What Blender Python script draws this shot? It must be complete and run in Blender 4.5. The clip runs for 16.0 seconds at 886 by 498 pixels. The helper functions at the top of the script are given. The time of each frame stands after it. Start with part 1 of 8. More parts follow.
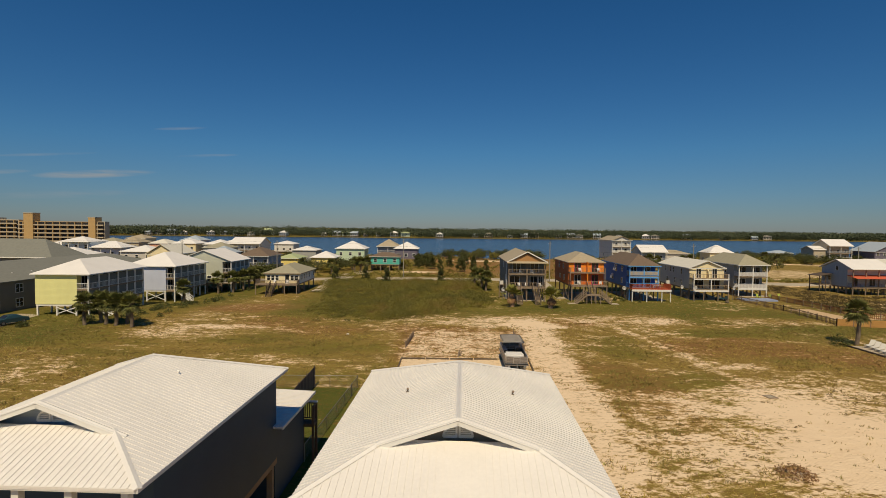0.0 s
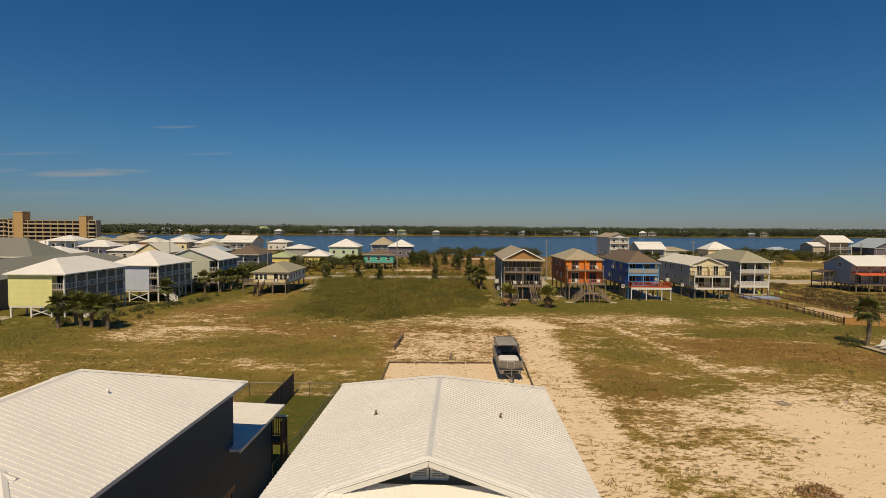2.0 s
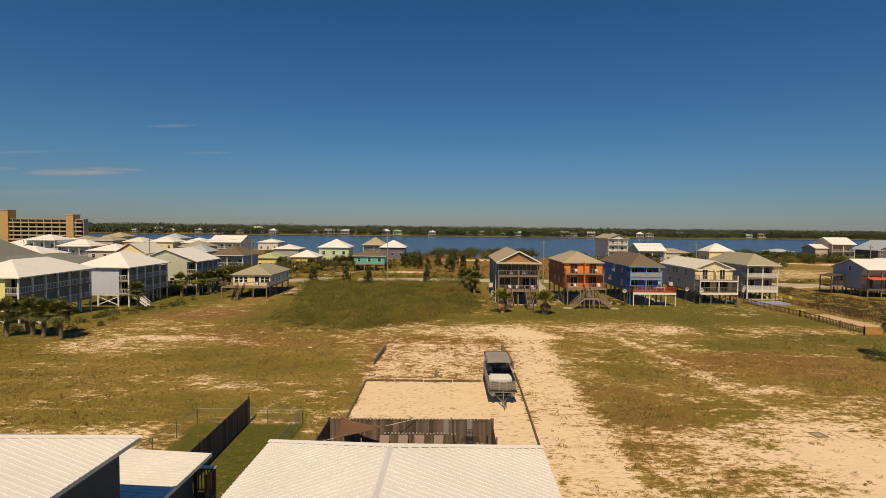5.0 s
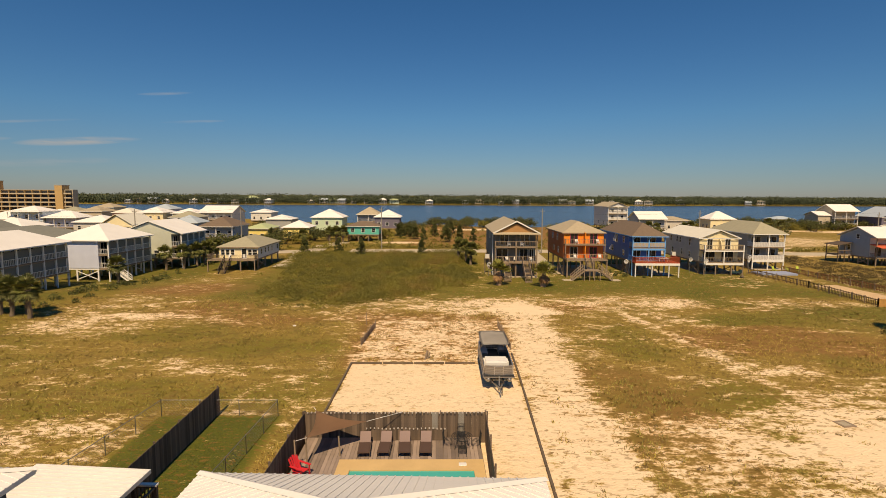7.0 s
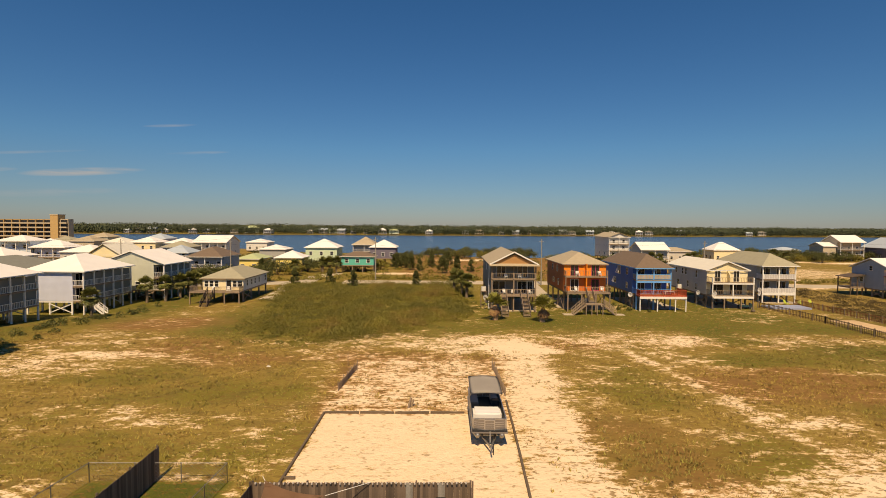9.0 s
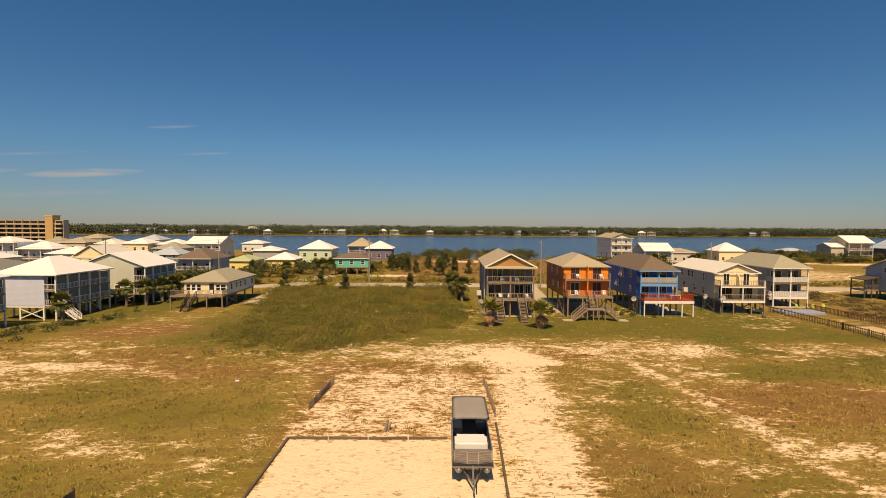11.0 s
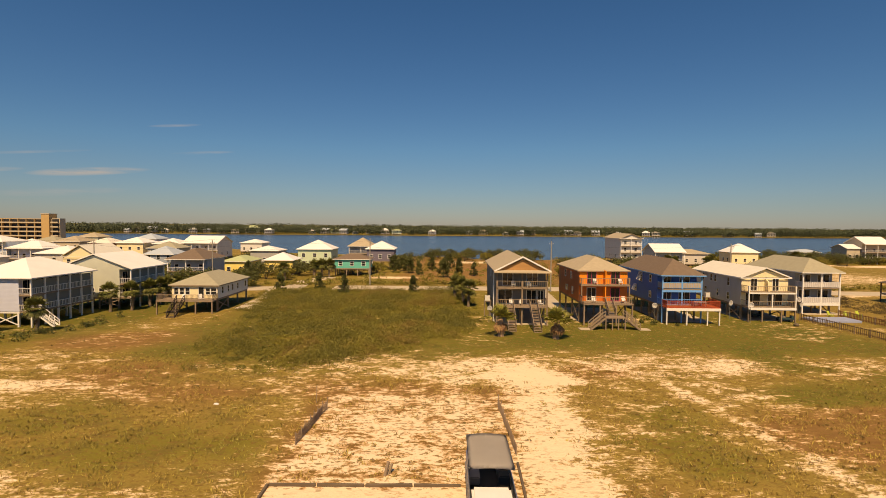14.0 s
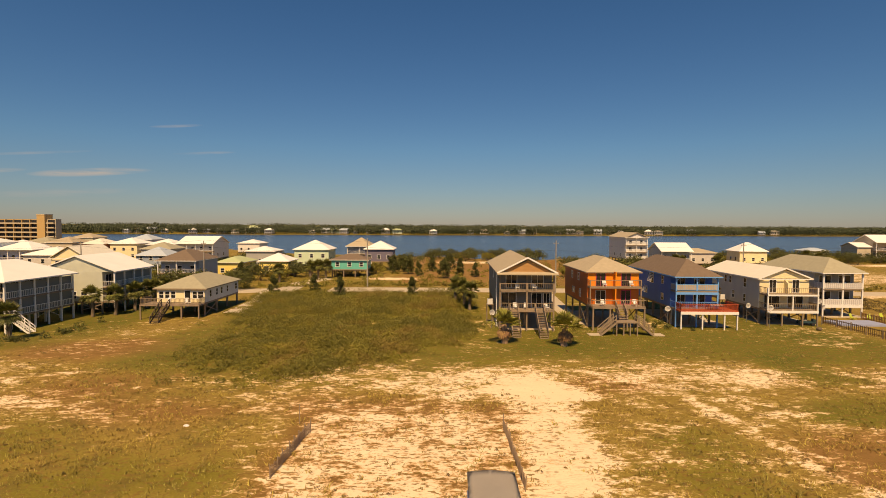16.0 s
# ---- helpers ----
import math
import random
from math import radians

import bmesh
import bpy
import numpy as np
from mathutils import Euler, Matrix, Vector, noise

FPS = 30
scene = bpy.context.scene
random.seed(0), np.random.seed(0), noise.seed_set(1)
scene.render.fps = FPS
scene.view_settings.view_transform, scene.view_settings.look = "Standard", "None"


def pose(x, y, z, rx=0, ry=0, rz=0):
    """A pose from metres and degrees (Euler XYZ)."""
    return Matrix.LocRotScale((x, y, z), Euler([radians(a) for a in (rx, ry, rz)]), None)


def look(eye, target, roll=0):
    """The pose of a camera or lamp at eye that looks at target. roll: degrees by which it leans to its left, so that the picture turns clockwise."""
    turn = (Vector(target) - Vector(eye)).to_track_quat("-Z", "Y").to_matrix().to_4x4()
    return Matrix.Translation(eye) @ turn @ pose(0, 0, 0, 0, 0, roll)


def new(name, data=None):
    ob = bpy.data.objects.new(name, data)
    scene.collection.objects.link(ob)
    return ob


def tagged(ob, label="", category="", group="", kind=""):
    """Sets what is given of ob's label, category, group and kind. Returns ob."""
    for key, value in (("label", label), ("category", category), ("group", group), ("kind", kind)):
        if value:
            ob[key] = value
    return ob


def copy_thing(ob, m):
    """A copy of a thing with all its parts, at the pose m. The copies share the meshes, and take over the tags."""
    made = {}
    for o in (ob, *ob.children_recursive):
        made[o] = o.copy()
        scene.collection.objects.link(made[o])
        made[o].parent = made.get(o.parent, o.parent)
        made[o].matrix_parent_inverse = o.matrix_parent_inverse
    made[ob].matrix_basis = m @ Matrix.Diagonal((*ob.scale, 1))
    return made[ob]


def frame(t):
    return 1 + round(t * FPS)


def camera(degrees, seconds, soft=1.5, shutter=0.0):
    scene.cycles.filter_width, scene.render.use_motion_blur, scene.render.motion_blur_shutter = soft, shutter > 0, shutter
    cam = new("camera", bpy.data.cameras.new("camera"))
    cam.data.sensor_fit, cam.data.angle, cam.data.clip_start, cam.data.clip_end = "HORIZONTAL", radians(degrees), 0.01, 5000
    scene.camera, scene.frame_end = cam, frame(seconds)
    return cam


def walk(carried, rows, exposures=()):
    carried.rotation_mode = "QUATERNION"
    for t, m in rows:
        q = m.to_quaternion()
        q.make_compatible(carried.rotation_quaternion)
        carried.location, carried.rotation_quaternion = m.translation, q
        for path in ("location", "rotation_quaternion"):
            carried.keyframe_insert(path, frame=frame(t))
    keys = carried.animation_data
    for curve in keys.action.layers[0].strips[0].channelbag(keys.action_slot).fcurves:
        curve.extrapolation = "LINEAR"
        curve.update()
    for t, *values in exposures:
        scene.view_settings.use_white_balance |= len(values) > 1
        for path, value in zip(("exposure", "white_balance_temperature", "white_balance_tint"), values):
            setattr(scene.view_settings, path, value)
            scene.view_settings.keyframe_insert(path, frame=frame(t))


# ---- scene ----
cam = camera(80.9, 16.0, soft=0.8)
PATH = [
    (0, (-3.192, 1.005, 15.592), (-3.196, 3.004, 15.509), 0.6),
    (0.5, (-3.051, 1.701, 15.529), (-3.052, 3.7, 15.444), 0.4),
    (1, (-2.837, 2.564, 15.496), (-2.835, 4.562, 15.409), 0.4),
    (1.5, (-2.611, 3.524, 15.449), (-2.606, 5.522, 15.359), 0.4),
    (2, (-2.365, 4.571, 15.379), (-2.358, 6.569, 15.288), 0.4),
    (2.5, (-2.088, 5.688, 15.323), (-2.079, 7.686, 15.228), 0.4),
    (3, (-1.751, 6.884, 15.273), (-1.741, 8.881, 15.179), 0.2),
    (3.5, (-1.475, 8.036, 15.262), (-1.464, 10.033, 15.169), 0.3),
    (4, (-1.295, 9.038, 15.304), (-1.281, 11.036, 15.214), 0.5),
    (6.3, (-0.774, 13.985, 15.519), (-0.749, 15.982, 15.425), 0.5),
    (6.5, (-0.68, 14.395, 15.522), (-0.653, 16.39, 15.396), 0.4),
    (7, (-0.407, 15.581, 15.503), (-0.379, 17.57, 15.293), 0.3),
    (7.5, (-0.092, 16.758, 15.42), (-0.065, 18.754, 15.297), 0.3),
    (8, (0.272, 17.977, 15.376), (0.298, 19.974, 15.28), 0.3),
    (8.5, (0.606, 19.151, 15.369), (0.632, 21.148, 15.276), 0.4),
    (9, (0.904, 20.461, 15.319), (0.929, 22.459, 15.225), 0.4),
    (11.5, (2.674, 26.64, 15.272), (2.688, 28.638, 15.182), 0.4),
    (12, (2.62, 27.68, 15.321), (2.63, 29.678, 15.232), 0.5),
    (12.5, (2.409, 28.661, 15.378), (2.418, 30.659, 15.288), 0.6),
    (13, (2.219, 29.815, 15.437), (2.228, 31.813, 15.344), 0.6),
    (13.5, (2.015, 30.976, 15.44), (2.026, 32.974, 15.347), 0.6),
    (14, (1.937, 32.085, 15.418), (1.947, 34.083, 15.324), 0.5),
    (14.5, (1.992, 33.263, 15.438), (2.001, 35.261, 15.343), 0.4),
    (15, (2.098, 34.471, 15.439), (2.105, 36.469, 15.345), 0.3),
    (15.5, (2.151, 35.745, 15.424), (2.158, 37.743, 15.329), 0.4),
    (16, (2.235, 37.024, 15.338), (2.24, 39.022, 15.242), 0.3),
]
walk(cam, [(t, look(eye, target, roll)) for t, eye, target, roll in PATH],
     exposures=((0, -0.50, 6750, 14), (4, -0.46, 7100, 17), (7, -0.11, 7750, 20), (12, -0.02, 8550, 24), (16, 0.0, 9550, 27)))
# ---- world, sun, exposure ----
SUN_ELEV, SUN_AZ = 54.0, 184.0          # azimuth clockwise from +y: the sun stands behind the camera
world = bpy.data.worlds.new("sky")
scene.world = world
world.use_nodes = True
wn, wl = world.node_tree.nodes, world.node_tree.links
wn.clear()
w_out = wn.new("ShaderNodeOutputWorld")
w_bg = wn.new("ShaderNodeBackground")
w_sky = wn.new("ShaderNodeTexSky")
w_sky.sky_type = 'NISHITA'
w_sky.sun_disc = False
w_sky.sun_elevation, w_sky.sun_rotation = radians(SUN_ELEV), radians(SUN_AZ)
w_sky.air_density, w_sky.dust_density, w_sky.ozone_density = 1.0, 0.1, 4.0
w_bg.inputs["Strength"].default_value = 0.068
# thin cirrus wisps low in the north-west: direction ratios x/y and z/y, half length, half height, strength
w_tc = wn.new("ShaderNodeTexCoord")
w_sep = wn.new("ShaderNodeSeparateXYZ")
wl.new(w_tc.outputs["Generated"], w_sep.inputs[0])


def w_math(op, a, b, c=None, clamp=False):
    k = wn.new("ShaderNodeMath"); k.operation, k.use_clamp = op, clamp
    for i, v in enumerate((a, b, c)):
        if isinstance(v, (int, float)):
            k.inputs[i].default_value = v
        elif v is not None:
            wl.new(v, k.inputs[i])
    return k.outputs[0]


w_ahead = w_math('MAXIMUM', w_sep.outputs["Y"], 0.05)
w_u, w_v = w_math('DIVIDE', w_sep.outputs["X"], w_ahead), w_math('DIVIDE', w_sep.outputs["Z"], w_ahead)
w_map = wn.new("ShaderNodeMapping")
w_map.inputs["Scale"].default_value = (14, 14, 130)
w_noise = wn.new("ShaderNodeTexNoise")
w_noise.inputs["Scale"].default_value, w_noise.inputs["Detail"].default_value = 1.0, 6
wl.new(w_tc.outputs["Generated"], w_map.inputs[0]); wl.new(w_map.outputs[0], w_noise.inputs["Vector"])
w_wisp = w_math('MULTIPLY_ADD', w_noise.outputs["Fac"], 3.4, -1.15, True)
w_cover = 0.0
for cu, cv, au, av, amount in ((-0.675, 0.0955, 0.125, 0.0085, 1.0), (-0.507, 0.1836, 0.055, 0.0035, 0.45), (-0.455, 0.1325, 0.065, 0.0035, 0.35), (-0.77, 0.132, 0.11, 0.0035, 0.35), (-0.74, 0.056, 0.15, 0.0085, 0.32), (-0.85, 0.098, 0.06, 0.005, 0.4)):
    du = w_math('MULTIPLY', w_math('SUBTRACT', w_u, cu), 1 / au)
    dv = w_math('MULTIPLY', w_math('SUBTRACT', w_math('MULTIPLY_ADD', w_u, -0.035, w_v), cv - 0.035 * cu), 1 / av)
    q = w_math('ADD', w_math('MULTIPLY', du, du), w_math('MULTIPLY', dv, dv))
    w_cover = w_math('MULTIPLY_ADD', w_math('SUBTRACT', 1.0, q, None, True), amount, w_cover)
w_mix = wn.new("ShaderNodeMix"); w_mix.data_type = 'RGBA'
w_mix.inputs[7].default_value = (5.2, 6.2, 6.8, 1)
wl.new(w_math('MULTIPLY', w_cover, w_wisp, None, True), w_mix.inputs[0])
w_hsv = wn.new("ShaderNodeHueSaturation")      # a clear polarised autumn sky
w_hsv.inputs["Saturation"].default_value, w_hsv.inputs["Hue"].default_value = 1.15, 0.496
wl.new(w_sky.outputs[0], w_hsv.inputs["Color"])
w_tint = wn.new("ShaderNodeMix"); w_tint.data_type, w_tint.blend_type = 'RGBA', 'MULTIPLY'
w_tint.inputs[0].default_value, w_tint.inputs[7].default_value = 1.0, (0.55, 0.83, 1.08, 1)
w_haze = wn.new("ShaderNodeMapRange")          # paler, greyer air near the horizon
w_haze.inputs["From Min"].default_value, w_haze.inputs["From Max"].default_value = 0.0, 0.14
w_tone = wn.new("ShaderNodeMix"); w_tone.data_type = 'RGBA'
w_tone.inputs[6].default_value, w_tone.inputs[7].default_value = (0.50, 0.65, 0.90, 1), (0.48, 0.87, 1.13, 1)
wl.new(w_sep.outputs["Z"], w_haze.inputs["Value"]); wl.new(w_haze.outputs[0], w_tone.inputs[0])
w_high = wn.new("ShaderNodeMapRange")          # deepening blue higher up
w_high.inputs["From Min"].default_value, w_high.inputs["From Max"].default_value = 0.10, 0.42
w_deep = wn.new("ShaderNodeMix"); w_deep.data_type = 'RGBA'
w_deep.inputs[7].default_value = (0.31, 0.86, 1.18, 1)
wl.new(w_sep.outputs["Z"], w_high.inputs["Value"]); wl.new(w_high.outputs[0], w_deep.inputs[0]); wl.new(w_tone.outputs[2], w_deep.inputs[6]); wl.new(w_deep.outputs[2], w_tint.inputs[7])
wl.new(w_hsv.outputs[0], w_tint.inputs[6])
wl.new(w_tint.outputs[2], w_mix.inputs[6]); wl.new(w_mix.outputs[2], w_bg.inputs[0]); wl.new(w_bg.outputs[0], w_out.inputs[0])

sun_data = bpy.data.lights.new("sun", 'SUN')
sun_data.energy, sun_data.angle, sun_data.color = 5.0, radians(0.53), (1.0, 0.87, 0.60)
sun = new("sun", sun_data)
sa, se = radians(SUN_AZ), radians(SUN_ELEV)
sun.matrix_world = look((math.sin(sa) * math.cos(se) * 100, math.cos(sa) * math.cos(se) * 100, math.sin(se) * 100), (0, 0, 0))


# ---- materials ----
def mat(name, col, rough=0.7, vary=0.12, scale=3.0, bump=0.15, metal=0.0, fine=40.0, siding=0.0, streak=0.0, spec=0.5, island=0.0, each=0.0):
    """A procedural surface: two scales of variation, fine relief, optional clapboard courses or run-off streaks."""
    m = bpy.data.materials.new(name)
    m.use_nodes = True
    n, l = m.node_tree.nodes, m.node_tree.links
    b = n["Principled BSDF"]
    b.inputs["Roughness"].default_value = rough
    b.inputs["Metallic"].default_value = metal
    b.inputs["Specular IOR Level"].default_value = spec
    tc = n.new("ShaderNodeTexCoord")
    big = n.new("ShaderNodeTexNoise"); big.inputs["Scale"].default_value = scale * 0.25; big.inputs["Detail"].default_value = 4
    small = n.new("ShaderNodeTexNoise"); small.inputs["Scale"].default_value = fine; small.inputs["Detail"].default_value = 2
    if streak:
        mp = n.new("ShaderNodeMapping"); mp.inputs["Scale"].default_value = (streak, streak, 0.15)
        l.new(tc.outputs["Object"], mp.inputs[0]); l.new(mp.outputs[0], big.inputs["Vector"])
    else:
        l.new(tc.outputs["Object"], big.inputs["Vector"])
    l.new(tc.outputs["Object"], small.inputs["Vector"])
    add = n.new("ShaderNodeMath"); add.operation = 'ADD'
    l.new(big.outputs["Fac"], add.inputs[0])
    half = n.new("ShaderNodeMath"); half.operation = 'MULTIPLY_ADD'; half.inputs[1].default_value = 0.5; half.inputs[2].default_value = -0.25
    l.new(small.outputs["Fac"], half.inputs[0]); l.new(half.outputs[0], add.inputs[1])
    val = n.new("ShaderNodeMapRange")
    val.inputs["From Min"].default_value, val.inputs["From Max"].default_value = 0.2, 0.8
    val.inputs["To Min"].default_value, val.inputs["To Max"].default_value = 1 - vary, 1 + vary
    l.new(add.outputs[0], val.inputs["Value"])
    hsv = n.new("ShaderNodeHueSaturation"); hsv.inputs["Color"].default_value = (*col, 1)
    out = val.outputs[0]
    if island:
        geo = n.new("ShaderNodeNewGeometry")
        mr = n.new("ShaderNodeMapRange"); mr.inputs["To Min"].default_value, mr.inputs["To Max"].default_value = 1 - island, 1 + island
        l.new(geo.outputs["Random Per Island"], mr.inputs["Value"])
        mm = n.new("ShaderNodeMath"); mm.operation = 'MULTIPLY'
        l.new(out, mm.inputs[0]); l.new(mr.outputs[0], mm.inputs[1]); out = mm.outputs[0]
        hu = n.new("ShaderNodeMapRange"); hu.inputs["To Min"].default_value, hu.inputs["To Max"].default_value = 0.5 - island * 0.06, 0.5 + island * 0.04
        l.new(geo.outputs["Random Per Island"], hu.inputs["Value"]); l.new(hu.outputs[0], hsv.inputs["Hue"])
    if each:
        oi = n.new("ShaderNodeObjectInfo")
        mr = n.new("ShaderNodeMapRange"); mr.inputs["To Min"].default_value, mr.inputs["To Max"].default_value = 1 - each, 1 + each
        l.new(oi.outputs["Random"], mr.inputs["Value"])
        mm = n.new("ShaderNodeMath"); mm.operation = 'MULTIPLY'
        l.new(out, mm.inputs[0]); l.new(mr.outputs[0], mm.inputs[1]); out = mm.outputs[0]
    l.new(out, hsv.inputs["Value"]); l.new(hsv.outputs[0], b.inputs["Base Color"])
    if bump:
        bp = n.new("ShaderNodeBump"); bp.inputs["Strength"].default_value = bump; bp.inputs["Distance"].default_value = 0.02
        height = small.outputs["Fac"]
        if siding:
            sx = n.new("ShaderNodeSeparateXYZ"); l.new(tc.outputs["Object"], sx.inputs[0])
            fr = n.new("ShaderNodeMath"); fr.operation = 'MULTIPLY'; fr.inputs[1].default_value = 1 / siding
            l.new(sx.outputs["Z"], fr.inputs[0])
            f2 = n.new("ShaderNodeMath"); f2.operation = 'FRACT'; l.new(fr.outputs[0], f2.inputs[0])
            height = f2.outputs[0]
            bp.inputs["Strength"].default_value = 0.5
        l.new(height, bp.inputs["Height"]); l.new(bp.outputs[0], b.inputs["Normal"])
    return m


